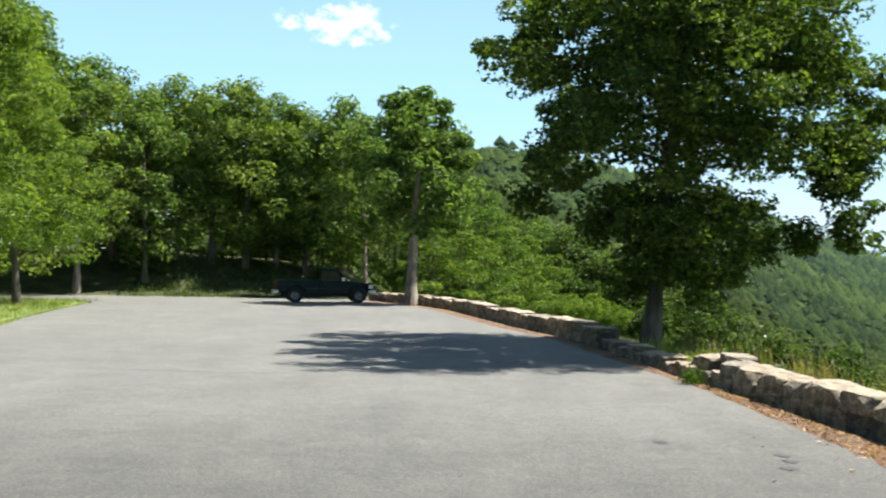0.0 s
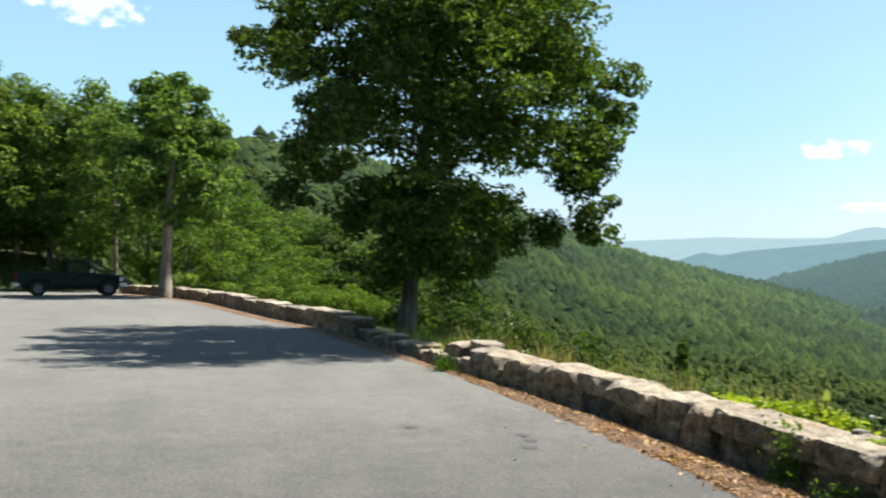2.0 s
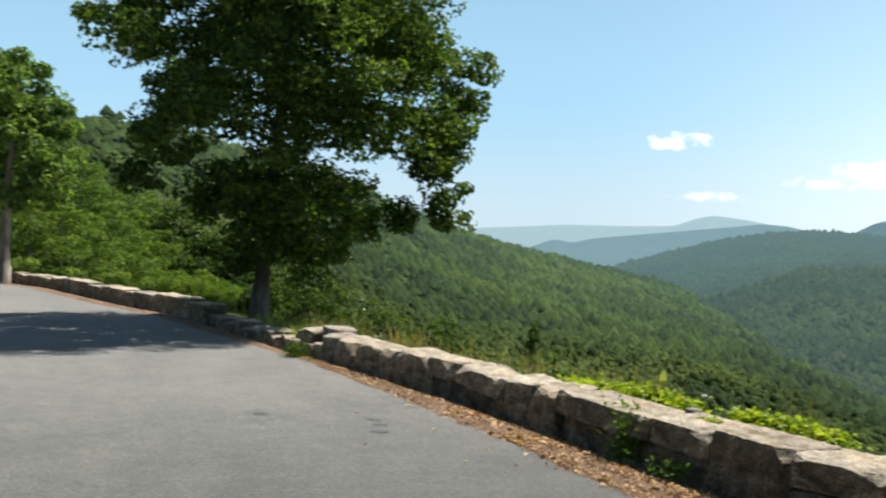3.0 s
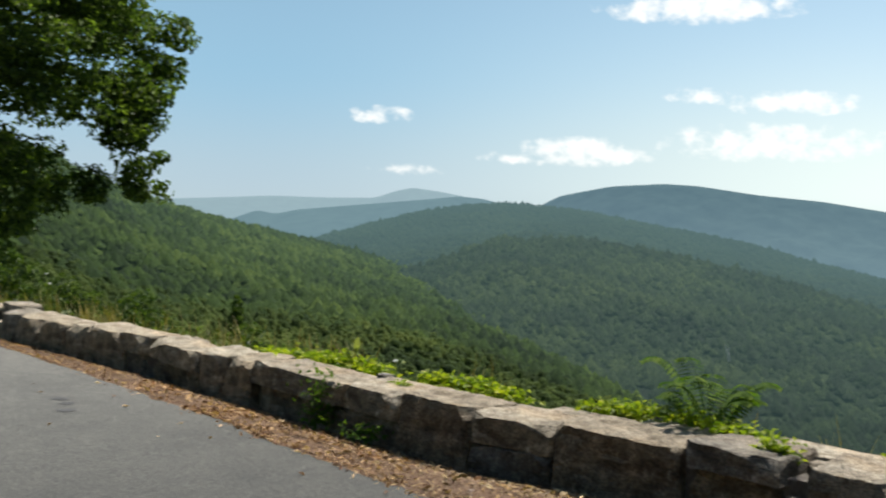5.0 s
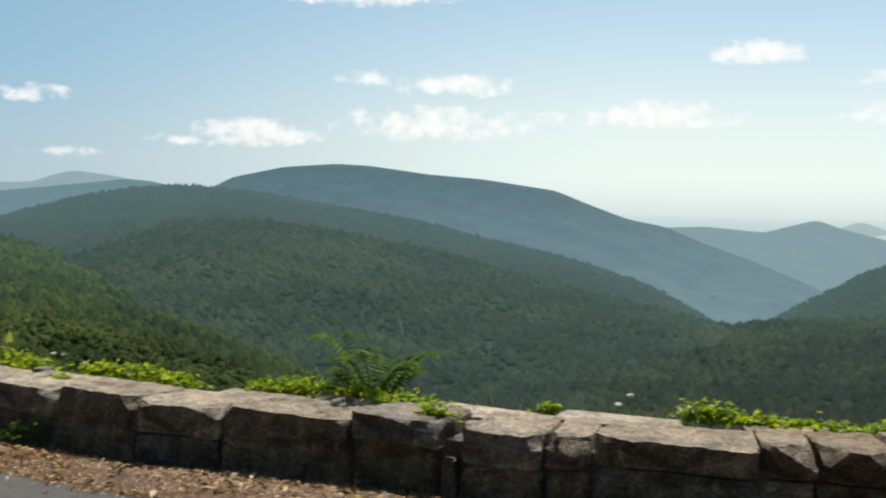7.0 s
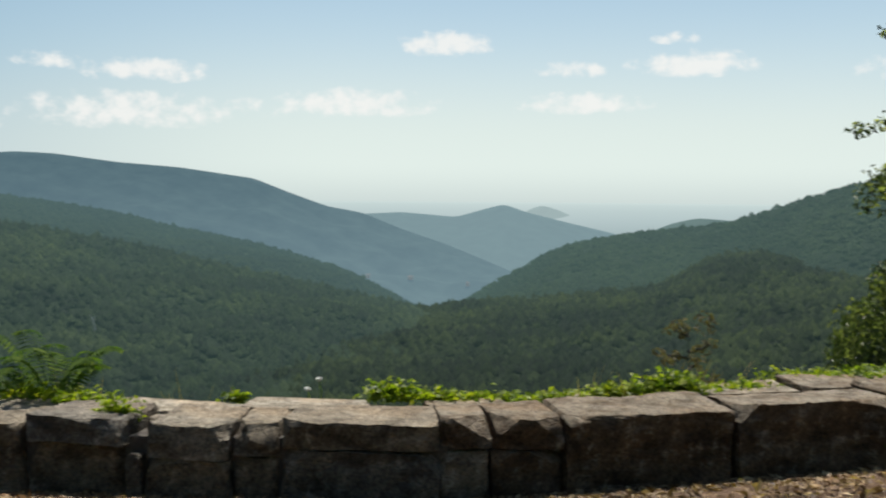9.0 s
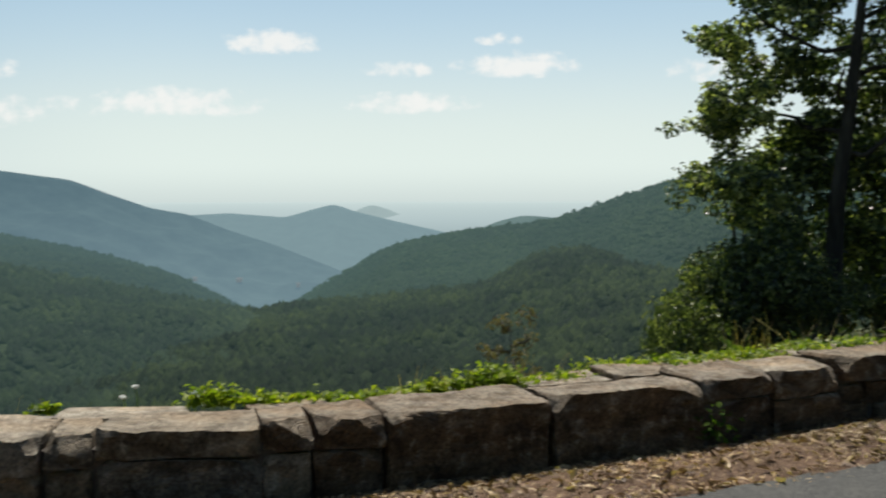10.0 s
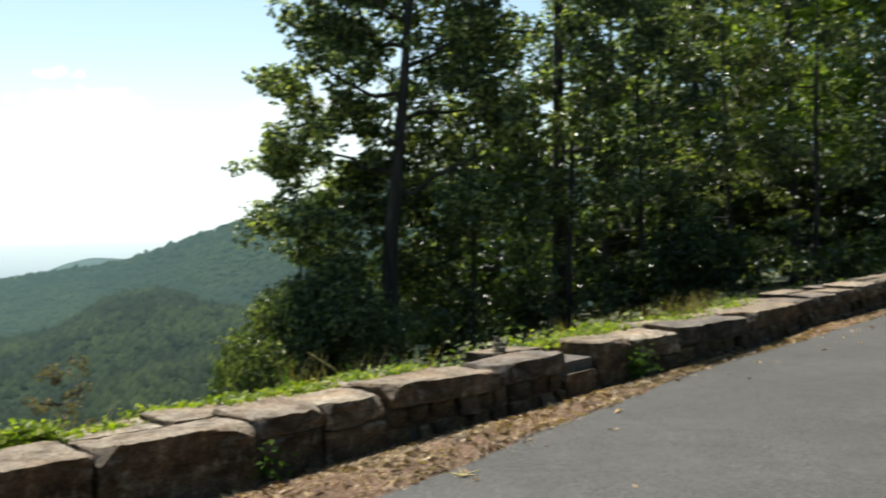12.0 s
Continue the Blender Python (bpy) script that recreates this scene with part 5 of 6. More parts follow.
for i, (x, y, tip, h) in enumerate([(105.1, 215.5, -20.1, 10.6)]):
    m = pose(x, y, tip - h - 6.0, 0, 0, i * 90)
    pine = PINE if i == 0 else copy_thing(PINE, m)
    pine.matrix_basis = m
    pine.scale = ((h + 6.0) / 12.0, (h + 6.0) / 12.0, (h + 6.0) / 10.0)
# ---------------------------------------------------------------- dry-laid stone wall


def stone_mesh(L, D, H, seed, rough=0.05, cuts=3, mat=None, chip=0.032):
    """A split block: flat faces, knocked-off edges and corners, rough fracture; base at z = 0, front at y = 0."""
    r = random.Random(seed)
    bm = bmesh.new()
    bmesh.ops.create_cube(bm, size=1.0)
    near = cuts > 6
    small = min(1.0, min(L, D, H) / 0.15)
    for v in bm.verts:
        v.co = Vector((v.co.x * L + r.uniform(-0.8, 0.6) * 0.025 * small * (1 if v.co.x > 0 else -1), v.co.y * D + r.uniform(-1, 1) * 0.025 * small, v.co.z * H + r.uniform(-1, 1) * small * (0.016 if v.co.z > 0 else 0.0)))
    # worn ends, so that the joints open to the front and the top
    worn = chip * 0.62
    for sx in (-1, 1):
        for n, d in ((Vector((sx, -r.uniform(0.6, 1.1), r.uniform(-0.15, 0.15))), worn * r.uniform(0.5, 1.3)), (Vector((sx, 0, r.uniform(0.7, 1.2))), worn * r.uniform(0.3, 1.0))):
            n.normalize()
            far = max(v.co.dot(n) for v in bm.verts)
            bmesh.ops.bisect_plane(bm, geom=bm.verts[:] + bm.edges[:] + bm.faces[:], plane_co=n * (far - d * small), plane_no=n, clear_outer=True)
            bmesh.ops.holes_fill(bm, edges=[e for e in bm.edges if e.is_boundary], sides=0)
    # flakes struck off the upper front arris, the ends and the corners
    for k in range(22 if near else 8):
        kind = r.random()
        if kind < 0.5:
            n = Vector((r.uniform(-0.75, 0.75), -r.uniform(0.35, 1.0), r.uniform(0.35, 1.0)))
            d = r.uniform(0.0, 1.0) ** (2.2 if chip < 0.05 else 1.4) * chip * small
        elif kind < 0.75:
            n = Vector((r.choice((-1, 1)) * r.uniform(0.5, 1), -r.uniform(0.4, 1.0), r.uniform(-0.3, 0.5)))
            d = r.uniform(0.0, 1.0) ** (2.2 if chip < 0.05 else 1.4) * chip * small
        else:
            n = Vector((r.choice((-1, 1)), r.choice((-1, 1)) * r.uniform(0.3, 1), r.uniform(0.4, 1.1)))
            d = r.uniform(0.0, 1.0) ** (2.2 if chip < 0.05 else 1.4) * chip * small
        n.normalize()
        far = max(v.co.dot(n) for v in bm.verts)
        bmesh.ops.bisect_plane(bm, geom=bm.verts[:] + bm.edges[:] + bm.faces[:], plane_co=n * (far - d), plane_no=n, clear_outer=True)
        bmesh.ops.holes_fill(bm, edges=[e for e in bm.edges if e.is_boundary], sides=0)
    bmesh.ops.triangulate(bm, faces=bm.faces[:])
    target = 0.036 if near else 0.13
    for _ in range(4):
        longs = [e for e in bm.edges if e.calc_length() > target * 1.6]
        if not longs:
            break
        bmesh.ops.subdivide_edges(bm, edges=longs, cuts=1)
        bmesh.ops.triangulate(bm, faces=bm.faces[:])
    off = Vector((r.uniform(0, 50), r.uniform(0, 50), r.uniform(0, 50)))
    tilt = (r.uniform(-0.022, 0.022), r.uniform(-0.03, 0.03))
    edge = {v for e in bm.edges if len(e.link_faces) == 2 and e.calc_face_angle(0.0) > 0.4 for v in e.verts}
    for v in bm.verts:
        p = v.co.copy()
        q = Vector((p.x, p.y, p.z * 1.8))
        crisp = 0.26 if v in edge else 0.18
        nn = noise.noise_vector(q * 3.0 + off) * rough * 0.3 + noise.noise_vector(q * 8 + off) * rough * 0.2 + noise.noise_vector(q * 21 + off) * rough * crisp
        # split ledges on the faces
        nn.y += rough * 0.5 * (abs(noise.noise(Vector((p.x * 5, p.y * 3, p.z * 13)) + off)) - 0.2)
        p += Vector((nn.x * 0.35, nn.y, nn.z * 0.7))
        p.z += p.x * tilt[0] + p.y * tilt[1]
        v.co = p + Vector((0, D / 2, H / 2))
    bmesh.ops.recalc_face_normals(bm, faces=bm.faces[:])
    me = bpy.data.meshes.new("stone")
    bm.to_mesh(me)
    bm.free()
    me.polygons.foreach_set("use_smooth", [True] * len(me.polygons))
    me.set_sharp_from_angle(angle=radians(34))
    me.materials.append(mat or M_STONE)
    return me


def lay(parent, s0, s1, z0, z1, depth, seed, proud=0.0, rough=0.05, cuts=3):
    L = s1 - s0
    p, t, out = wall_at((s0 + s1) / 2)
    head = p.y > 8.8 and z1 - z0 > 0.12
    turn = random.Random(seed).uniform(-0.035, 0.035) if head else 0.0
    # tone by place along the wall stands in for the light on it
    me = stone_mesh(L - (0.03 if head else 0.018), depth, z1 - z0, seed, rough, max(cuts, 8) if head and p.y < 16 else cuts, M_STONE_PALE if p.y > 10.0 + 2.5 * math.sin(seed * 1.7) else M_STONE if p.y > 1.8 + 1.0 * math.sin(seed * 2.3) else M_STONE_SHADED, (0.055 if z1 - z0 > 0.3 else 0.038) if head else 0.032)
    ob = new("stone", me)
    ob.parent = parent
    ob.matrix_basis = Matrix.Translation(p - out * proud + Vector((0, 0, z0))) @ Matrix.Rotation(math.atan2(t.y, t.x) + turn, 4, "Z")
    return ob


def core(name, s0, s1, height, label, inset=0.09, depth=0.36):
    """Rubble core: the dark body seen in the joints."""
    bm = bmesh.new()
    prev = None
    k = max(2, int((s1 - s0) / 0.4))
    for i in range(k + 1):
        p, t, out = wall_at(s0 + (s1 - s0) * i / k)
        a, b = p + out * inset, p + out * (inset + depth)
        ring = [bm.verts.new(v) for v in (a - Vector((0, 0, 0.16)), a + Vector((0, 0, height)), b + Vector((0, 0, height)), b - Vector((0, 0, 0.16)))]
        if prev:
            for j in range(4):
                bm.faces.new((prev[j], prev[(j + 1) % 4], ring[(j + 1) % 4], ring[j]))
        else:
            bm.faces.new(ring)
        prev = ring
    bm.faces.new(list(reversed(prev)))
    bmesh.ops.recalc_face_normals(bm, faces=bm.faces[:])
    me = bpy.data.meshes.new(name)
    bm.to_mesh(me)
    bm.free()
    me.materials.append(M_MORTAR)
    return tagged(new(name, me), label, "wall", kind="structure")


def thick(y):
    """Thickness of the wall's top."""
    return float(np.interp(y, [-20, 3.5, 7, 16], [0.86, 0.82, 0.6, 0.55]))


S_A, S_B = wall_s(15.9), W_LEN[-1] - 0.5
main = core("wall_main", S_A + 0.1, S_B, 0.3, "low dry-laid wall of rough grey-brown sandstone blocks")
far_w = core("wall_far", 0.3, wall_s(24.6), 0.3, "far run of the low stone wall with a litter strip at its foot")

# joints of the cap course where it passes nearest, by y of the wall's line; None marks a tall block that reaches the ground
JOINTS = [15.9, 15.3, 14.5, 13.6, 13.15, 12.05, 11.4, 10.15, 9.5, 8.85, 7.3, 6.5, 5.68, 4.98, 4.02, 3.36, 3.24, 2.7, 2.43, 1.47, 1.2, 0.82, -0.12, -1.1, -1.62, -2.15, -3.2, -4.05, -4.5, -5.0, -5.7, -7.05, -8.5]
TALL = {0, 1, 2, 3, 4, 7, 8, 11, 13, 21, 22, 28}
LOW = {27}
seed = 100
js = [wall_s(y) for y in JOINTS]
r = random.Random(3)
s = js[-1]
while s < S_B:
    s += r.uniform(0.55, 1.1)
    js.append(min(s, S_B))
for i, (a, b) in enumerate(zip(js, js[1:])):
    top = 0.405 + r.uniform(-0.02, 0.025)
    if b - a < 0.2 or i in LOW:
        lay(main, a, b, -0.12, 0.2, 0.5, seed, 0.0, 0.05, 4)
        lay(main, a, b, 0.14, 0.3 if i in LOW else 0.36, 0.3, seed + 1, -0.3, 0.04, 4)
        seed += 2
        continue
    depth = 0.5 + r.uniform(-0.08, 0.08)
    if i in TALL:
        lay(main, a, b, -0.12, top, depth, seed, r.uniform(-0.02, 0.04), 0.055, 11 if -6 < wall_at(a)[0].y < 9 else 7)
        seed += 1
        continue
    h = r.uniform(0.15, 0.21)
    lay(main, a, b, top - h, top, depth, seed, r.uniform(-0.01, 0.035), 0.05, 11 if -6 < wall_at(a)[0].y < 9 else 7)
    seed += 1
    # lower course: one or two blocks
    if wall_at(a)[0].y < -2.0:
        # many small stones under the caps towards the wood
        lo, hi = -0.12, top - h - 0.012
        for z0, z1 in ((lo, lo + (hi - lo) * 0.52), (lo + (hi - lo) * 0.52 + 0.008, hi)):
            c = a
            while c < b - 0.08:
                d = min(b, c + r.uniform(0.16, 0.42))
                lay(main, c, d, z0, z1, 0.45, seed, r.uniform(-0.06, 0.01), 0.04, 4)
                seed += 1
                c = d
        continue
    cut = [a, a + (b - a) * r.uniform(0.35, 0.65), b] if b - a > 0.75 and r.random() < 0.6 else [a, b]
    for c, d in zip(cut, cut[1:]):
        lay(main, c, d, -0.12, top - h - 0.012, 0.5, seed, r.uniform(-0.045, 0.0), 0.05, 11 if 0 < wall_at(a)[0].y < 9 else 5)
        seed += 1
# slabs along the back edge of the top
s = S_A + 0.4
while s < S_B - 1:
    e = s + r.uniform(0.45, 1.1)
    wide = thick(wall_at(s)[0].y) - 0.44
    lay(main, s, e, 0.2, 0.385 + r.uniform(-0.02, 0.015), max(wide, 0.16), seed, -0.46 + r.uniform(-0.04, 0.04), 0.045, 5)
    seed += 1
    s = e + (r.uniform(0.2, 0.7) if r.random() < 0.3 else 0.0)
# far run
s = 0.3
while s < wall_s(24.6):
    e = min(s + r.uniform(0.7, 1.4), wall_s(24.6))
    top = 0.42 + r.uniform(-0.05, 0.05)
    if r.random() < 0.4:
        lay(far_w, s, e, -0.05, top, 0.55, seed, r.uniform(-0.02, 0.03), 0.06, 2)
    else:
        lay(far_w, s, e, 0.2, top, 0.55, seed, r.uniform(-0.02, 0.03), 0.05, 2)
        seed += 1
        lay(far_w, s, e, -0.05, 0.19, 0.5, seed, r.uniform(-0.03, 0.02), 0.05, 2)
    seed += 1
    s = e
# tumbled low stretch in the oak's shade
broken = tagged(new("wall_broken"), "tumbled low stretch of the stone wall in the oak's shade", "wall", kind="structure")
s = wall_s(24.5)
while s < wall_s(16.2):
    e = s + r.uniform(0.4, 0.8)
    h = r.uniform(0.12, 0.26)
    lay(broken, s, e, -0.05, h, 0.45, seed, r.uniform(-0.15, 0.1), 0.06, 2)
    seed += 1
    s = e + r.uniform(0.0, 0.15)
for y, dx, h in ((17.0, 0.12, 0.4), (17.6, 0.2, 0.34), (16.5, 0.3, 0.46)):
    s = wall_s(y)
    lay(broken, s - 0.3, s + 0.3, 0.02, h, 0.45, seed, -dx, 0.06, 3)
    seed += 1

# ---------------------------------------------------------------- litter chips
rng = np.random.default_rng(17)
NC = 84000
s_ = np.where(rng.uniform(0, 1, NC) < 0.48, rng.uniform(wall_s(9.0), wall_s(-8.0), NC), rng.uniform(wall_s(16.0), wall_s(-16.0), NC))
fr = lambda k: np.interp(s_, S_GRID, [k(*f) for f in W_FRAME])
wx, wy = fr(lambda p, t, o: p.x), fr(lambda p, t, o: p.y)
ox, oy = fr(lambda p, t, o: o.x), fr(lambda p, t, o: o.y)
k_ = rng.beta(1.2, 1.7, NC) * 1.12 - 0.05 + rng.normal(0, 0.03, NC)
k_ = np.where(rng.uniform(0, 1, NC) < 0.12, 0.9 + rng.exponential(0.1, NC), k_)
back = k_ * np.interp(s_, S_GRID, GAP)
keep = np.sin(s_ * 3.1 + 5 * np.sin(s_ * 1.7)) * 0.12 + 1.12 > k_ + rng.uniform(-0.1, 0.1, NC)
keep &= rng.uniform(0, 1, NC) < 0.62 + 0.5 * np.sin(s_ * 4.3 + 3 * np.sin(k_ * 5 + s_)) * np.sin(k_ * 9 + 2.2 * s_)
cx, cy = (wx - ox * back)[keep], (wy - oy * back)[keep]
kk = np.clip(1 - k_[keep], 0, 1)
cz = -SLOPE * cy + 0.018 + 0.022 * np.sin(kk * math.pi) - 0.13 * np.clip(kk - 0.45, 0, None) + rng.uniform(0, 0.02, len(cx))
NC = len(cx)
nrm = rng.normal(0, 0.34, (NC, 3)) + np.array((0, 0, 1.0))
nrm /= np.linalg.norm(nrm, axis=1)[:, None]
M_LITTER = leaf_material("litter_leaf", (0.072, 0.034, 0.017), (0.25, 0.148, 0.08), (0.76, 0.58, 0.39), 0.12, 0.6)
M_RUSTY_LITTER = leaf_material("rusty_litter_leaf", (0.085, 0.034, 0.014), (0.29, 0.145, 0.062), (0.76, 0.52, 0.3), 0.12, 0.6)
whole = rng.uniform(0, 1, NC) < np.where(cy < 2.5, 0.24, 0.12)
size_ = np.where(whole, np.clip(rng.lognormal(-3.0, 0.35, NC), 0.02, 0.1), np.clip(rng.lognormal(-3.5, 0.5, NC), 0.012, 0.09))
P = np.stack([cx, cy, cz], 1)
rusty = cy + rng.normal(0, 1.2, NC) > 5.0
for name_, mat_, pick, text in (("leaf_litter", M_LITTER, ~rusty, "dry tan leaves and wood chips at the wall's foot"), ("rusty_litter", M_RUSTY_LITTER, rusty, "rust-brown dead leaves at the wall's foot")):
    a_, b_ = pick & ~whole, pick & whole
    lv, lf = join_arrays([leaves(P[a_], nrm[a_], size_[a_], rng, 0.2, 0.05), leaves(P[b_], nrm[b_] + rng.normal(0, 0.25, (int(b_.sum()), 3)), size_[b_], rng, 0.4, 0.08)])
    tagged(new(name_, mesh_np(name_, lv, lf, mat_)), text, "leaf litter", kind="stuff")

# ---------------------------------------------------------------- plants along the wall


def clump(name, x, y, z, count, spread, height, size, mat, label, category, group, seed, wide=0.75, turn=0.0, thin=1.0):
    rng = np.random.default_rng(seed)
    p = rng.normal(0, 1, (count, 3)) * np.array((spread, spread * thin, height * 0.45)) + np.array((0, 0, height * 0.5))
    p[:, 2] = np.abs(p[:, 2])
    nn = rng.normal(0, 0.5, (count, 3)) + np.array((-0.3, 0.0, 0.9))
    nn /= np.linalg.norm(nn, axis=1)[:, None]
    v, f = leaves(p, nn, size, rng, wide, 0.12)
    ob = new(name, mesh_np(name, v, f, mat))
    ob.matrix_basis = pose(x, y, z, 0, 0, turn)
    return tagged(ob, label, category, group)


def behind(y, out_d):
    p, t, out = wall_at(wall_s(y))
    return p + out * out_d


# creeper over the back edge of the caps: x, y, spread along the wall, height, leaves
CREEPER_A = [(5.32, 9.45, 0.16, 0.08, 70), (5.36, 9.05, 0.16, 0.1, 90), (5.44, 8.65, 0.17, 0.12, 110), (5.48, 8.25, 0.17, 0.13, 120), (5.46, 7.85, 0.14, 0.1, 80), (5.16, 6.96, 0.06, 0.07, 40), (5.62, 7.0, 0.14, 0.1, 80), (5.7, 6.6, 0.14, 0.1, 90), (5.7, 6.2, 0.13, 0.08, 60), (5.86, 5.2, 0.13, 0.09, 80), (5.96, 4.95, 0.14, 0.1, 90), (6.0, 4.5, 0.14, 0.1, 80), (5.95, 4.1, 0.14, 0.1, 80), (5.6, 3.55, 0.07, 0.12, 60), (6.35, 3.15, 0.05, 0.06, 24), (6.65, 2.1, 0.1, 0.12, 70), (6.68, 1.75, 0.14, 0.08, 70), (6.8, 1.4, 0.1, 0.06, 40)]
CREEPER_B = [(6.92, 1.05, 0.14, 0.06, 50), (7.05, 0.66, 0.1, 0.1, 90), (7.22, 0.33, 0.12, 0.15, 190), (7.6, -0.08, 0.14, 0.06, 50), (8.1, -0.5, 0.18, 0.09, 90), (8.35, -1.0, 0.2, 0.09, 100), (8.6, -1.5, 0.2, 0.1, 100), (8.95, -2.0, 0.18, 0.1, 80), (9.25, -2.5, 0.12, 0.09, 40), (10.4, -4.3, 0.22, 0.16, 110), (10.8, -4.9, 0.25, 0.2, 110), (11.6, -6.2, 0.3, 0.14, 70), (12.7, -7.5, 0.3, 0.16, 70)]
for i, (x, y, sp, h, c) in enumerate(CREEPER_A + CREEPER_B):
    _, t, out = wall_at(wall_s(y))
    clump("creeper", x, y, -SLOPE * y + 0.36, int(c * (4.4 if y > 4 else 5.6 if y > 0 else 3.8)), sp * 1.0, h * (0.82 if y > 4 else 0.74 if y > 0 else 0.6), 0.056 if y > 6 else 0.048, M_VINE, "bright green creeper trailing over the wall's back edge", "creeper", "creeper along the wall", 200 + i, 0.75,
          math.degrees(math.atan2(t.y, t.x)), 0.4)
for i, (y, o, h, c) in enumerate([(7.5, -0.05, 0.51, 130), (6.75, -0.12, 0.16, 44), (-1.1, -0.08, 0.22, 26), (16.3, -0.25, 0.25, 120), (-5.0, -0.05, 0.35, 70)]):
    p = behind(y, o)
    clump("wall_weed", p.x, p.y, p.z + 0.02, int(c * 2.6), 0.085, h * 0.72, 0.046, M_FERN, "small green weed at the wall's foot", "weed", "weeds at the wall's foot", 260 + i)["kind"] = "stuff"

# weedy bank just behind the wall
rng = np.random.default_rng(23)
bank_p, bank_n = [], []
for y0, y1, per in ((22, 8, 70), (-2.6, -18, 90)):
    for s in np.arange(wall_s(y0), wall_s(y1), 1.0 / per * 1.0):
        p, t, out = wall_at(s)
        o = rng.uniform(0.7, 2.6)
        q = p + out * o
        bank_p.append((q.x, q.y, ground_z(q.x, q.y) + rng.uniform(0.0, 0.35) * rng.uniform(0.3, 1)))
bank_p = np.array(bank_p)
nn = rng.normal(0, 0.5, bank_p.shape) + np.array((-0.2, 0, 0.8))
nn /= np.linalg.norm(nn, axis=1)[:, None]
v, f = leaves(bank_p, nn, 0.1, rng, 0.6, 0.15)
tagged(new("bank_weeds", mesh_np("bank_weeds", v, f, M_WEED)), "low weeds covering the bank behind the wall", "weeds", kind="stuff")


def blades(name, spots, mat, label, seed, height, width=0.012, per=14, spread=0.12):
    """Thin upright grass stalks, each a bent tapering blade."""
    rng = np.random.default_rng(seed)
    vs, fs = [], []
    for x, y, z in spots:
        for _ in range(per):
            bx, by = x + rng.normal(0, spread), y + rng.normal(0, spread)
            h = height * rng.uniform(0.5, 1.2)
            th, ln = rng.uniform(0, 6.28), rng.uniform(0.1, 0.5) * h
            w = np.array((math.cos(th + 1.57), math.sin(th + 1.57), 0)) * width
            d = np.array((math.cos(th), math.sin(th), 0)) * ln
            b = np.array((bx, by, z))
            m = b + d * 0.3 + np.array((0, 0, h * 0.6))
            t = b + d + np.array((0, 0, h))
            k = len(vs)
            vs += [b - w, b + w, m + w * 0.7, m - w * 0.7, t + w * 0.15, t - w * 0.15]
            fs += [(k, k + 1, k + 2, k + 3), (k + 3, k + 2, k + 4, k + 5)]
    return tagged(new(name, mesh_np(name, np.array(vs), np.array(fs), mat)), label, "grass", kind="stuff")


rng = np.random.default_rng(29)
spots = []
for y in np.concatenate([rng.uniform(9, 22, 40), rng.uniform(-2, 8, 9), rng.uniform(-9, -2, 26)]):
    p = behind(y, rng.uniform(0.7, 1.8))
    spots.append((p.x, p.y, ground_z(p.x, p.y)))
blades("dry_grass", spots, M_DRY, "dry straw-coloured grass behind the wall", 3, 0.5, 0.006)
spots = []
for _ in range(1400):
    y = rng.uniform(24.5, 47)
    x = np.interp(y, [26, 31, 37, 45], [-11.6, -12.6, -13.7, -15.0]) - rng.uniform(0.1, 9) ** 1.0
    spots.append((x, y, -SLOPE * y + 0.03))
blades("grass_tufts", spots, M_GRASSBLADE, "short sunlit grass of the verge", 4, 0.16, 0.012, 5, 0.2)

# fern
rng = np.random.default_rng(31)
fern = new("fern")
fp = Vector((6.25, 4.5, -SLOPE * 4.5))
fern.location = (fp.x - 0.03, fp.y + 0.05, fp.z + 0.2)
fern.scale = (0.84, 0.84, 0.86)
for i in range(15):
    th, ln = i * 0.43 + rng.uniform(-0.2, 0.2), rng.uniform(0.45, 0.72)
    lift = rng.uniform(0.6, 1.15)
    side, fw = np.array((-math.sin(th), math.cos(th), 0)), np.array((math.cos(th), math.sin(th), 0.0))

    def rachis(u):
        return np.array((math.cos(th) * ln * u * 0.9, math.sin(th) * ln * u * 0.9, lift * math.sin(u * 2.0) * ln))
    vs, fs = [], []
    n_leaf = 22
    for j in range(2, n_leaf):
        u = j / n_leaf
        p0 = rachis(u)
        L = 0.16 * math.sin(math.pi * min(1, 0.1 + u * 0.86)) ** 0.8 + 0.012
        w = ln / n_leaf * 0.8
        for sg in (-1, 1):
            k = len(vs)
            tip = p0 + side * sg * L + fw * (0.05 * L / 0.13) - np.array((0, 0, 0.02 + 0.15 * L))
            mid_ = p0 + (tip - p0) * 0.5 + np.array((0, 0, 0.006))
            vs += [p0, mid_ + fw * w, tip, mid_ - fw * w]
            fs.append((k, k + 1, k + 2, k + 3))
    part("frond", mesh_np("frond", np.array(vs), np.array(fs), M_FERN), M_FERN, fern)
    q_ = np.linspace(0, 1, 6)
    part("stalk", mesh_np("stalk", *tube(np.array([rachis(u) for u in q_]), 0.006 * (1 - 0.8 * q_), 4), M_FERN, True), M_FERN, fern)
tagged(fern, "green fern rising behind the wall's caps", "fern")

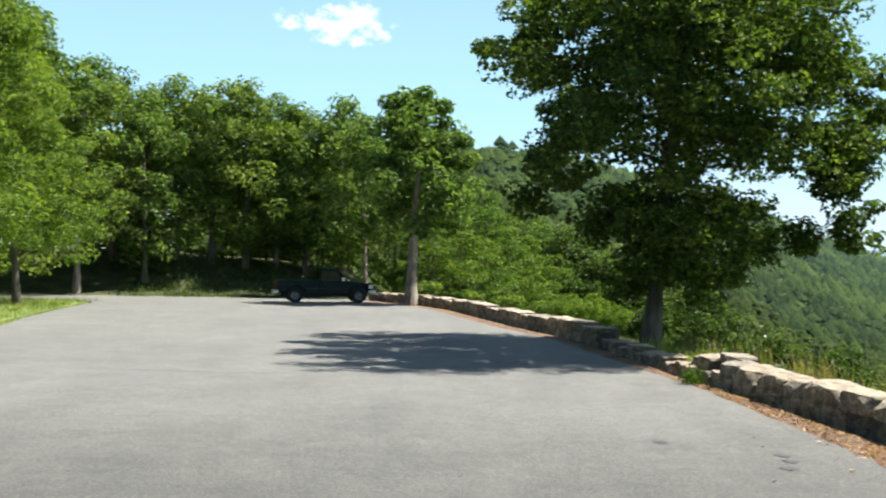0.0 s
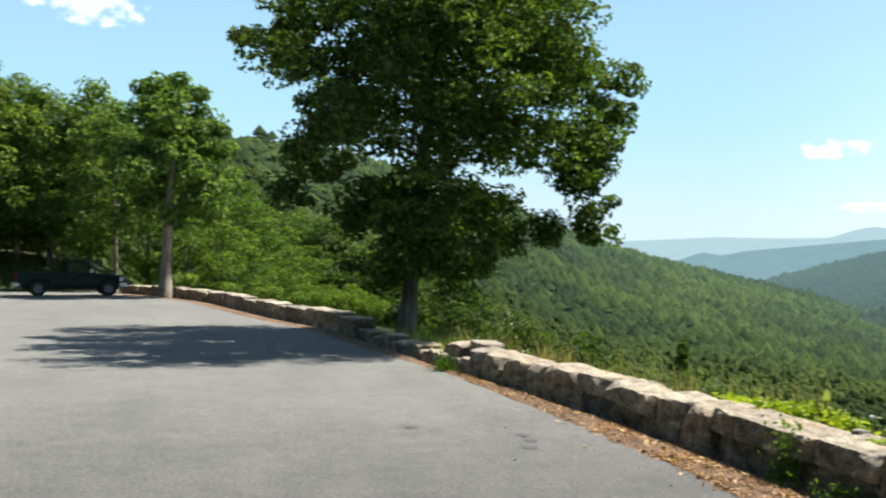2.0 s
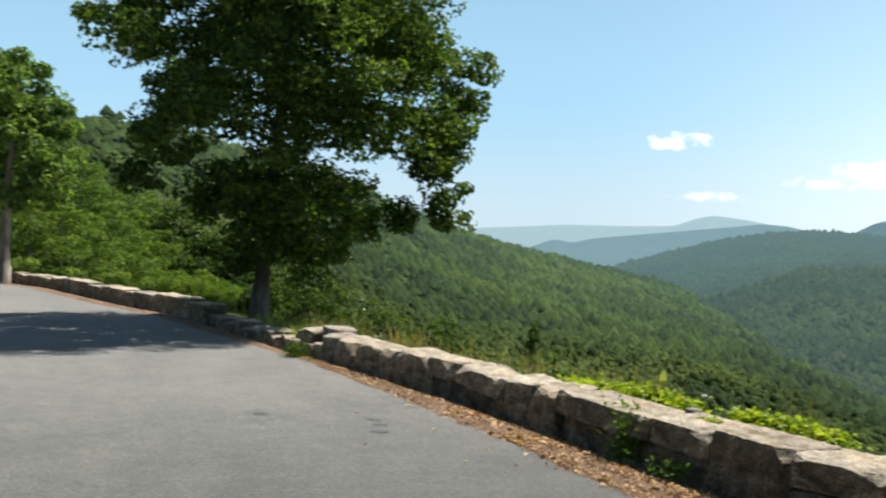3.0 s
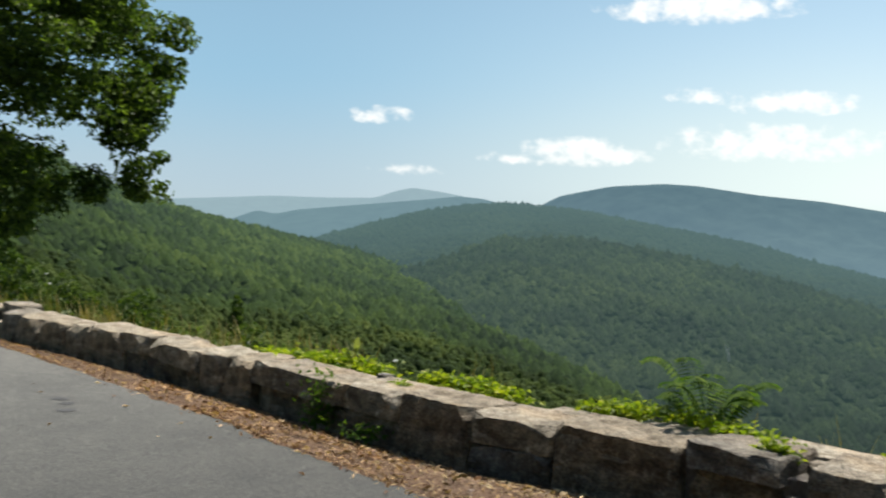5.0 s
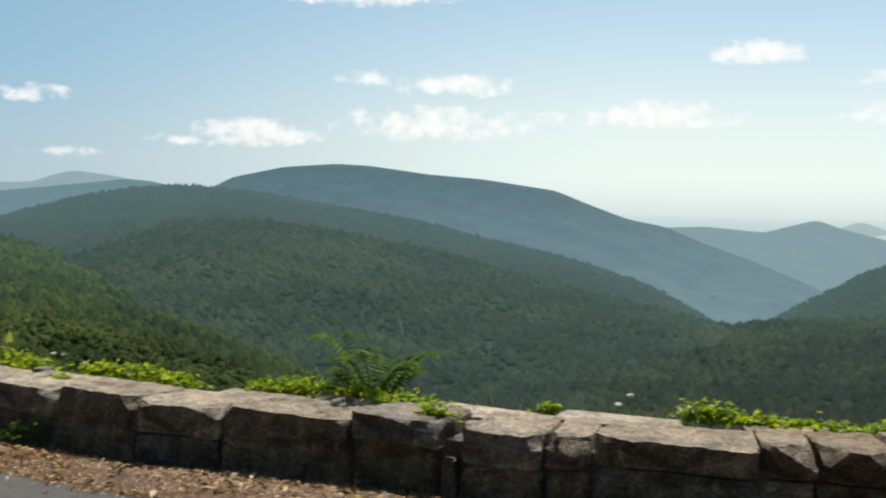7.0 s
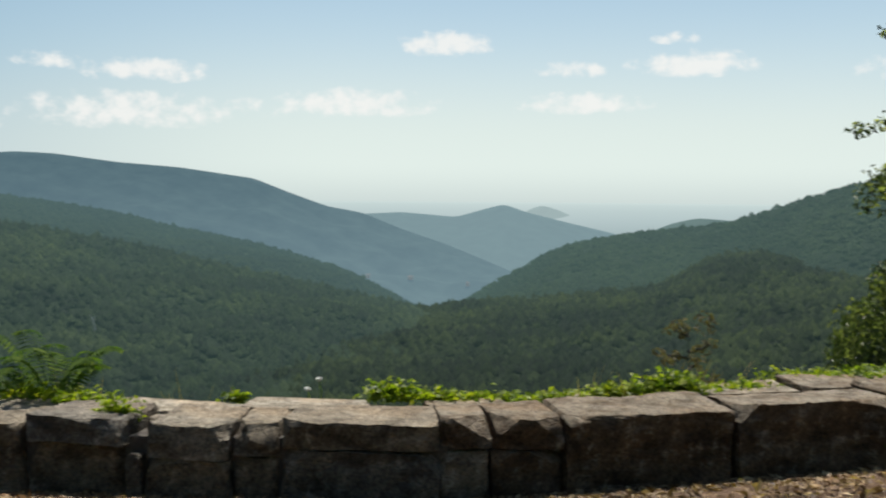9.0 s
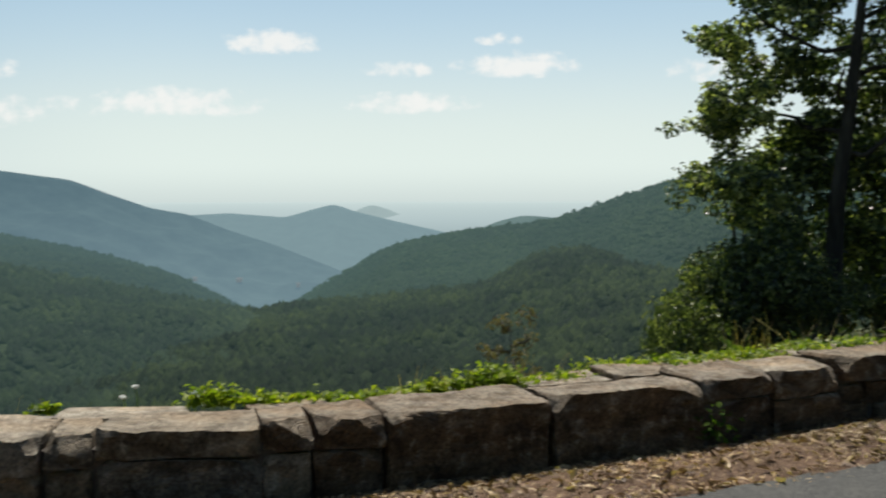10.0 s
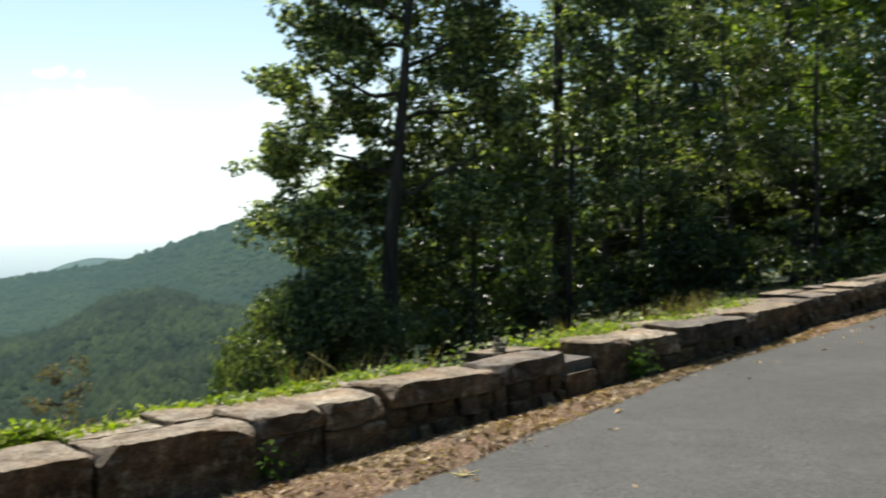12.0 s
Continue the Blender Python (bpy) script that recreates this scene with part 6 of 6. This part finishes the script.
# white flower heads on stalks
for i, (x, y, h) in enumerate([(6.66, 2.66, 0.18), (6.6, 2.72, 0.12), (6.78, 2.3, 0.12), (5.55, 7.6, 0.22), (4.9, 15.9, 0.5), (5.05, 16.6, 0.62)]):
    p = Vector((x, y, -SLOPE * y))
    root = new("white_flower")
    root.location = (p.x, p.y, p.z + 0.3)
    stem = tube(np.array([(0, 0, -0.3), (0.01, 0, h * 0.5), (0.0, 0.01, h)]), [0.004, 0.004, 0.003], 4)
    part("stalk", mesh_np("stalk", *stem, M_VINE), M_VINE, root)
    bm = bmesh.new()
    bmesh.ops.create_icosphere(bm, subdivisions=2, radius=0.023, matrix=Matrix.Translation((0, 0.01, h)) @ Matrix.Diagonal((1, 1, 0.6, 1)))
    for v in bm.verts:
        v.co += noise.noise_vector(v.co * 60) * 0.008
    part("flower_head", bm, M_PETAL, root)
    tagged(root, "white flower head on a thin stalk behind the wall", "flower", "white flowers")

# grass on the bank beyond the car park
rng = np.random.default_rng(37)
spots = []
for _ in range(1300):
    a_, r_ = rng.uniform(6.5, 17), rng.uniform(56, 68)
    x, y = polar(a_, r_)
    spots.append((x, y, ground_z(x, y) - 0.02))
blades("bank_grass", spots, M_OAK, "rough grass on the bank under the trees", 7, 0.2, 0.025, 6, 0.4)

# ---------------------------------------------------------------- marks on the asphalt


def patch(name, x, y, rx, ry, mat, label, seed, turn=0.0):
    r = random.Random(seed)
    bm = bmesh.new()
    vs = []
    for i in range(18):
        th = i / 18 * 2 * math.pi
        k = 1 + r.uniform(-0.25, 0.25)
        px, py = rx * k * math.cos(th), ry * k * math.sin(th)
        c, s_ = math.cos(radians(turn)), math.sin(radians(turn))
        X, Y = x + px * c - py * s_, y + px * s_ + py * c
        vs.append(bm.verts.new((X, Y, -SLOPE * Y + LIFT + 0.004)))
    f = bm.faces.new(vs)
    me = bpy.data.meshes.new(name)
    bm.to_mesh(me)
    bm.free()
    me.materials.append(mat)
    return tagged(new(name, me), label, "stain", kind="structure")


for i, (x, y, a, c) in enumerate([(3.26, 10.0, 0.075, 0.1), (3.24, 9.7, 0.07, 0.08), (3.11, 9.33, 0.075, 0.1), (2.24, 10.65, 0.075, 0.1), (9.3, -7.6, 0.16, 0.12)]):
    patch("oil_spot", x, y, a, c, M_STAIN, "dark oil spot soaked into the asphalt", 300 + i)

rng = np.random.default_rng(41)
NL = 70
ls = rng.uniform(wall_s(12), wall_s(-11), NL)
back = np.interp(ls, S_GRID, GAP) + rng.exponential(0.35, NL)
lx = np.interp(ls, S_GRID, W_XY[:, 0]) - np.interp(ls, S_GRID, O_XY[:, 0]) * back
ly = np.interp(ls, S_GRID, W_XY[:, 1]) - np.interp(ls, S_GRID, O_XY[:, 1]) * back
nl = rng.normal(0, 0.25, (NL, 3)) + np.array((0, 0, 1.0))
nl /= np.linalg.norm(nl, axis=1)[:, None]
lv, lf = leaves(np.stack([lx, ly, -SLOPE * ly + LIFT + 0.012], 1), nl, np.clip(rng.lognormal(-3.0, 0.4, NL), 0.02, 0.1), rng, 0.55, 0.14)
tagged(new("scattered_leaves", mesh_np("scattered_leaves", lv, lf, M_LITTER)), "dry leaves blown onto the asphalt", "leaf litter", kind="stuff")
twig = new("dead_spray")
for i in range(5):
    th = i * 1.25
    q_ = np.linspace(0, 1, 4)
    part("sprig", mesh_np("sprig", *tube(np.column_stack([0.13 * q_ * math.cos(th), 0.13 * q_ * math.sin(th), 0.012 + 0.02 * q_]), 0.007 * (1 - 0.7 * q_), 4), M_STRAW, True), M_STRAW, twig)
twig.location = (6.82, -2.4, SLOPE * 2.4 + LIFT)
tagged(twig, "small yellowed leaf spray lying on the asphalt", "twig")
# old paving joint across the car park
joint = [(-13.0 + 0.5 * i, 17.6 - 0.035 * i + 0.05 * math.sin(i * 1.3)) for i in range(28)]
jv, jf = [], []
for i, (x, y) in enumerate(joint):
    wj = 0.05 + 0.03 * math.sin(i * 2.1)
    jv += [(x, y - wj, -SLOPE * (y - wj) + LIFT + 0.004), (x, y + wj, -SLOPE * (y + wj) + LIFT + 0.004)]
    if i:
        jf.append((2 * i - 2, 2 * i, 2 * i + 1, 2 * i - 1))
tagged(new("paving_joint", mesh_np("paving_joint", np.array(jv), np.array(jf), M_CRACK)), "pale filled joint across the old asphalt", "joint", kind="structure")

# ---------------------------------------------------------------- pickup truck
truck = new("pickup_truck")
tagged(truck, "dark green regular-cab pickup truck parked facing the wall", "truck")
HW = 0.82
bed = [(-2.28, 0.5), (-2.3, 0.62), (-2.28, 1.02), (-0.36, 1.02), (-0.36, 0.42), (-0.95, 0.42), (-1.0, 0.62), (-1.18, 0.78), (-1.46, 0.8), (-1.7, 0.72), (-1.82, 0.55), (-1.84, 0.46)]
part("bed", prism_bm(bed, -HW, HW, 0.02), M_PAINT, truck)
part("bed_floor", box_bm(-2.2, -0.42, -0.7, 0.7, 0.99, 1.025), M_BLACK, truck)
nose = [(-0.34, 0.4), (-0.34, 1.02), (0.95, 1.02), (1.7, 0.97), (2.14, 0.9), (2.2, 0.78), (2.2, 0.5), (2.0, 0.46), (1.96, 0.6), (1.82, 0.76), (1.55, 0.81), (1.28, 0.76), (1.12, 0.6), (1.08, 0.4)]
part("front_body", prism_bm(nose, -HW, HW, 0.025), M_PAINT, truck)
part("cab_roof", prism_bm([(-0.3, 1.5), (-0.2, 1.58), (0.45, 1.58), (0.6, 1.5)], -0.7, 0.7, 0.015, 0.04), M_PAINT, truck)
for sgn in (-1, 1):
    y = sgn * 0.72
    for name_, pts in (("rear_pillar", [(-0.34, 1.0), (-0.3, 1.5), (-0.2, 1.5), (-0.2, 1.0)]), ("front_pillar", [(0.95, 1.0), (0.53, 1.52), (0.6, 1.52), (1.03, 1.0)])):
        part(name_, prism_bm(pts, min(y, y - sgn * 0.05), max(y, y - sgn * 0.05), 0.0), M_PAINT, truck)
    part("side_window", prism_bm([(-0.2, 1.02), (-0.2, 1.5), (0.53, 1.5), (0.93, 1.02)], y - 0.03 * sgn - 0.004, y - 0.03 * sgn + 0.004), M_GLASS, truck, "clear side window")
    door = part("door", prism_bm([(-0.2, 0.5), (-0.2, 0.99), (0.92, 0.99), (0.92, 0.5)], min(sgn * HW, sgn * (HW + 0.012)), max(sgn * HW, sgn * (HW + 0.012)), 0.004), M_PAINT, truck)
    part("door_handle", box_bm(-0.12, 0.04, min(sgn * (HW + 0.01), sgn * (HW + 0.035)), max(sgn * (HW + 0.01), sgn * (HW + 0.035)), 0.88, 0.92, 0.005), M_BLACK, door, "black door handle")
    part("mirror", box_bm(0.72, 0.84, min(sgn * 0.8, sgn * 1.0), max(sgn * 0.8, sgn * 1.0), 1.03, 1.2, 0.02), M_CHROME, truck, "chrome wing mirror")
    part("headlight", box_bm(2.17, 2.215, min(sgn * 0.48, sgn * 0.76), max(sgn * 0.48, sgn * 0.76), 0.68, 0.86, 0.02), M_LENS, truck, "pale headlight")
    part("tail_light", box_bm(-2.31, -2.27, min(sgn * 0.66, sgn * 0.8), max(sgn * 0.66, sgn * 0.8), 0.66, 0.98, 0.01), M_REDLENS, truck, "red tail light")
    part("front_bumper_end", box_bm(2.0, 2.2, min(sgn * 0.8, sgn * 0.87), max(sgn * 0.8, sgn * 0.87), 0.44, 0.6, 0.02), M_CHROME, truck, "chrome bumper end")
    part("rear_bumper_end", box_bm(-2.44, -2.2, min(sgn * 0.78, sgn * 0.85), max(sgn * 0.78, sgn * 0.85), 0.44, 0.58, 0.02), M_CHROME, truck, "chrome bumper end")
    part("bed_rail", box_bm(-2.27, -0.37, min(sgn * (HW - 0.07), sgn * (HW + 0.012)), max(sgn * (HW - 0.07), sgn * (HW + 0.012)), 1.0, 1.045, 0.012), M_PAINT, truck)
    part("side_moulding", box_bm(-0.95, 1.08, min(sgn * (HW + 0.008), sgn * (HW + 0.022)), max(sgn * (HW + 0.008), sgn * (HW + 0.022)), 0.64, 0.68, 0.005), M_BLACK, truck, "black side moulding")
    # marker enlarged and near white, so its colour shows the headlight's glint
    part("side_marker", box_bm(2.0, 2.15, min(sgn * HW, sgn * (HW + 0.012)), max(sgn * HW, sgn * (HW + 0.012)), 0.68, 0.85, 0.004), M_LENS, truck, "large pale side marker standing in for the headlight's glint")
part("windscreen", prism_bm([(1.0, 1.01), (0.57, 1.52), (0.56, 1.52), (0.985, 1.01)], -0.66, 0.66), M_GLASS, truck, "clear windscreen")
part("rear_window", prism_bm([(-0.33, 1.03), (-0.3, 1.48), (-0.292, 1.48), (-0.322, 1.03)], -0.62, 0.62), M_GLASS, truck, "clear rear window")
part("seat", prism_bm([(-0.15, 0.8), (-0.22, 1.3), (-0.1, 1.3), (0.02, 0.95), (0.45, 0.95), (0.45, 0.8)], -0.6, 0.6, 0.03), M_BLACK, truck, "dark bench seat")
part("grille", box_bm(2.19, 2.215, -0.46, 0.46, 0.66, 0.86, 0.005), M_BLACK, truck, "black grille")
part("front_bumper", box_bm(2.14, 2.32, -0.84, 0.84, 0.42, 0.6, 0.03), M_CHROME, truck, "chrome front bumper")
part("rear_bumper", box_bm(-2.45, -2.28, -0.8, 0.8, 0.42, 0.58, 0.03), M_CHROME, truck, "chrome rear bumper")
for wx_ in (-1.42, 1.54):
    part("wheel_well", box_bm(wx_ - 0.44, wx_ + 0.44, -0.6, 0.6, 0.36, 0.86, 0.03), M_BLACK, truck, "black wheel well")
part("underbody", box_bm(-2.1, 2.0, -0.6, 0.6, 0.3, 0.5, 0.02), M_BLACK, truck)
for wx_ in (-1.42, 1.54):
    for sgn in (-1, 1):
        w = new("wheel")
        w.parent = truck
        w.location = (wx_, sgn * 0.72, 0.355)
        bm = bmesh.new()
        prof = [(0.2, -0.1), (0.3, -0.115), (0.345, -0.1), (0.355, -0.06), (0.355, 0.06), (0.345, 0.1), (0.3, 0.115), (0.2, 0.1)]
        k = 28
        ring = [[bm.verts.new((r_ * math.cos(2 * math.pi * i / k), y_, r_ * math.sin(2 * math.pi * i / k))) for r_, y_ in prof] for i in range(k)]
        for i in range(k):
            for j in range(len(prof)):
                a, b = ring[i], ring[(i + 1) % k]
                bm.faces.new((a[j], a[(j + 1) % len(prof)], b[(j + 1) % len(prof)], b[j]))
        bmesh.ops.recalc_face_normals(bm, faces=bm.faces[:])
        part("tyre", bm, M_RUBBER, w, smooth=True)
        bm = bmesh.new()
        prof = [(0.0, 0.05), (0.05, 0.07), (0.08, 0.05), (0.15, 0.035), (0.18, 0.08), (0.205, 0.09), (0.205, -0.09), (0.0, -0.09)]
        ring = [[bm.verts.new((max(r_, 0.001) * math.cos(2 * math.pi * i / k), sgn * y_, max(r_, 0.001) * math.sin(2 * math.pi * i / k))) for r_, y_ in prof] for i in range(k)]
        for i in range(k):
            for j in range(len(prof) - 1):
                a, b = ring[i], ring[(i + 1) % k]
                bm.faces.new((a[j], a[j + 1], b[j + 1], b[j]))
        bmesh.ops.recalc_face_normals(bm, faces=bm.faces[:])
        part("rim", bm, M_RIM, w, "dull grey steel rim", True)
TX, TY = -5.55, 49.6
truck.matrix_basis = pose(TX, TY, -SLOPE * TY + LIFT + 0.002, -1.45, 0, 12)

M_PALE_LEAF = leaf_material("variegated_leaf", (0.16, 0.2, 0.06), (0.34, 0.36, 0.16), (0.55, 0.53, 0.3), 0.35, 0.5)
# little cairn of flat stones left on the wall
cairn = tagged(new("cairn"), "small cairn of flat stones stacked on the wall", "cairn")
rc = random.Random(9)
zc_ = 0.0
for k, (w, h) in enumerate(((0.105, 0.03), (0.085, 0.024), (0.07, 0.03), (0.05, 0.022), (0.04, 0.025))):
    me = stone_mesh(w, w * 0.8, h, 900 + k, 0.012, 3)
    me.materials.clear()
    me.materials.append(M_STONE_PALE)
    for f in me.polygons:
        f.material_index = 0
    piece = new("stone", me)
    piece.parent = cairn
    piece.matrix_basis = pose(-w / 2 + rc.uniform(-0.008, 0.008) + 0.05, -w * 0.4, zc_, 0, 0, rc.uniform(-25, 25))
    zc_ += h * 0.92
cairn.location = (9.75, -3.48, 0.495)
cairn.scale = (1.35, 1.35, 1.35)

# dry stick leaning out of the creeper
stick = new("dry_stick", mesh_np("dry_stick", *tube(np.array([(9.1, -2.24, 0.1), (9.12, -2.0, 0.34), (9.13, -1.83, 0.52), (9.18, -1.62, 0.66)]), np.array([0.007, 0.0065, 0.0055, 0.004]), 6), M_STRAW, True))
tagged(stick, "thin dry stick leaning out of the creeper", "stick")

# withered sapling on the slope behind the wall
wx_, wy_ = 11.86, 0.67
wz_ = ground_z(wx_, wy_)
wh_ = EYE + 11.8 * math.tan(radians(-6.6)) - wz_
M_WITHERED = leaf_material("withered_leaf", (0.11, 0.092, 0.068), (0.18, 0.15, 0.11), (0.27, 0.225, 0.165), 0.2, 0.7)
withered = make_tree("withered_sapling", 95, wh_, 0.014, 0.3, 0.55, 46, 20, 0.055, M_WITHERED, M_BARK_DARK, "withered brown sapling on the slope behind the wall", 9, (0.1, 0.05), puff_r=(0.06, 0.16))
withered.location = (wx_, wy_, wz_)

# farmhouses in the valley, placed to fit the camera's view, pale with painted haze
M_HAZY_HOUSE = far_material("hazy_house_wall", (0.065, 0.065, 0.065), (0.16, 0.2, 0.215), 0.9)
M_TINROOF = far_material("hazy_tin_roof", (0.07, 0.07, 0.07), (0.16, 0.2, 0.215), 0.9)
rr_ = np.arange(1960.0, 2700.0, 5.0)
for a_, e_, w in ((-66.72, -4.97, 8.0), (-69.03, -5.06, 12.0), (-72.16, -5.36, 7.0)):
    zz, _ = hill_z("backdrop_blue_mountain", np.full(len(rr_), a_), rr_)
    k = int(np.argmin(np.abs(np.degrees(np.arctan2(zz - EYE, rr_)) - e_)))
    house = tagged(new("farmhouse"), "pale farmhouse far down in the valley", "house", "farmhouses in the valley")
    part("wall", box_bm(-w / 2, w / 2, -4, 4, -3, 4), M_HAZY_HOUSE, house)
    bm = bmesh.new()
    vs = [bm.verts.new(p) for p in ((-w / 2 - 0.6, -4.8, 3.8), (w / 2 + 0.6, -4.8, 3.8), (w / 2 + 0.6, 4.8, 3.8), (-w / 2 - 0.6, 4.8, 3.8), (-w / 2 - 0.6, 0, 7.2), (w / 2 + 0.6, 0, 7.2))]
    for f in ((0, 1, 5, 4), (2, 3, 4, 5), (0, 4, 3), (1, 2, 5), (0, 3, 2, 1)):
        bm.faces.new([vs[q] for q in f])
    part("roof", bm, M_TINROOF, house)
    hx, hy = polar(a_, rr_[k])
    house.matrix_basis = pose(hx, hy, zz[k] + 2.5, 0, 0, a_)

# pale variegated weeds behind the wall where the wood begins
for i, (y, o, h, n_) in enumerate(((-3.9, 0.95, 0.3, 70), (-4.5, 1.0, 0.34, 90), (-2.9, 1.0, 0.26, 50), (-5.2, 1.05, 0.3, 70), (-6.4, 1.0, 0.3, 60))):
    p = behind(y, o)
    clump("variegated_weed", p.x, p.y, -SLOPE * y + 0.2, n_, 0.13, h * 0.7, 0.055, M_PALE_LEAF if i % 2 == 0 else M_VINE, "pale variegated weed behind the wall at the wood's edge", "weed", "weeds at the wood's edge", 700 + i)["kind"] = "stuff"

# bleached dead tree on the nearer ridge
rr_ = np.arange(560.0, 1120.0, 2.0)
zz, _ = hill_z("backdrop_lower_ridge", np.full(len(rr_), -52.45), rr_)
k = int(np.argmin(np.abs(np.degrees(np.arctan2(zz - EYE, rr_)) + 7.6)))
# bleached wood, with valley haze added to it as glow
M_BLEACHED = far_material("bleached_wood", (0.3, 0.3, 0.28), (0.1, 0.14, 0.13), 0.5)
snag = new("dead_tree")
part("trunk", mesh_np("trunk", *tube(np.array([(0, 0, 0), (-0.8, 0, 5), (-2.2, 0, 9), (-3.2, 0, 12)]), np.array([0.9, 0.7, 0.5, 0.2]), 6), M_BLEACHED, True), M_BLEACHED, snag)
part("limb", mesh_np("limb", *tube(np.array([(-1.6, 0, 7), (-0.6, 0, 9), (0.0, 0, 11)]), np.array([0.45, 0.35, 0.15]), 5), M_BLEACHED, True), M_BLEACHED, snag)
hx, hy = polar(-52.45, rr_[k])
snag.matrix_basis = pose(hx, hy, zz[k], 0, 0, -52.45)
tagged(snag, "bleached dead tree standing in the valley forest", "dead tree")

# pale upright leaf and a loose white stone behind the wall's caps
pale_leaf = new("mullein")
for th, ln, lift, wd in ((0.3, 0.02, 0.13, 0.04), (2.6, 0.06, 0.07, 0.026), (4.4, 0.06, 0.06, 0.022)):
    d_, w_ = np.array((math.cos(th), math.sin(th), 0)), np.array((-math.sin(th), math.cos(th), 0)) * wd
    rows_ = [d_ * ln * u + np.array((0, 0, 0.11 + lift * u)) + k * w_ * math.sin(math.pi * min(0.97, 0.12 + 0.85 * u)) for u in np.linspace(0, 1, 6) for k in (-1, 0.0, 1)]
    part("leaf", mesh_np("leaf", np.array(rows_), np.array([(3 * i + j, 3 * i + j + 1, 3 * i + j + 4, 3 * i + j + 3) for i in range(5) for j in (0, 1)]), M_PALE_LEAF, True), M_PALE_LEAF, pale_leaf)
part("stalk", mesh_np("stalk", *tube(np.array([(0, 0, -0.1), (0.004, 0, 0.03), (0, 0, 0.15)]), [0.009, 0.008, 0.005], 5), M_PALE_LEAF, True), M_PALE_LEAF, pale_leaf)
pale_leaf.location = (5.54, 8.27, 0.22)
tagged(pale_leaf, "pale woolly-leaved mullein among the creeper on the wall", "plant")
loose = new("loose_stone", stone_mesh(0.15, 0.1, 0.07, 951, 0.03, 4, M_STONE_PALE))
loose.matrix_basis = pose(5.38, 7.44, 0.17, 0, 4, 20)
tagged(loose, "loose white stone lying on the wall's back edge", "stone")

# rough grass round the oak's foot and along the tumbled wall
rng = np.random.default_rng(61)
spots = []
for _ in range(46):
    p = behind(rng.uniform(16.8, 25.5), rng.uniform(0.2, 1.3))
    spots.append((p.x, p.y, ground_z(p.x, p.y) - 0.02))
blades("rough_grass", spots, M_GRASSBLADE, "rough grass round the oak's foot", 11, 0.34, 0.009, 16, 0.16)
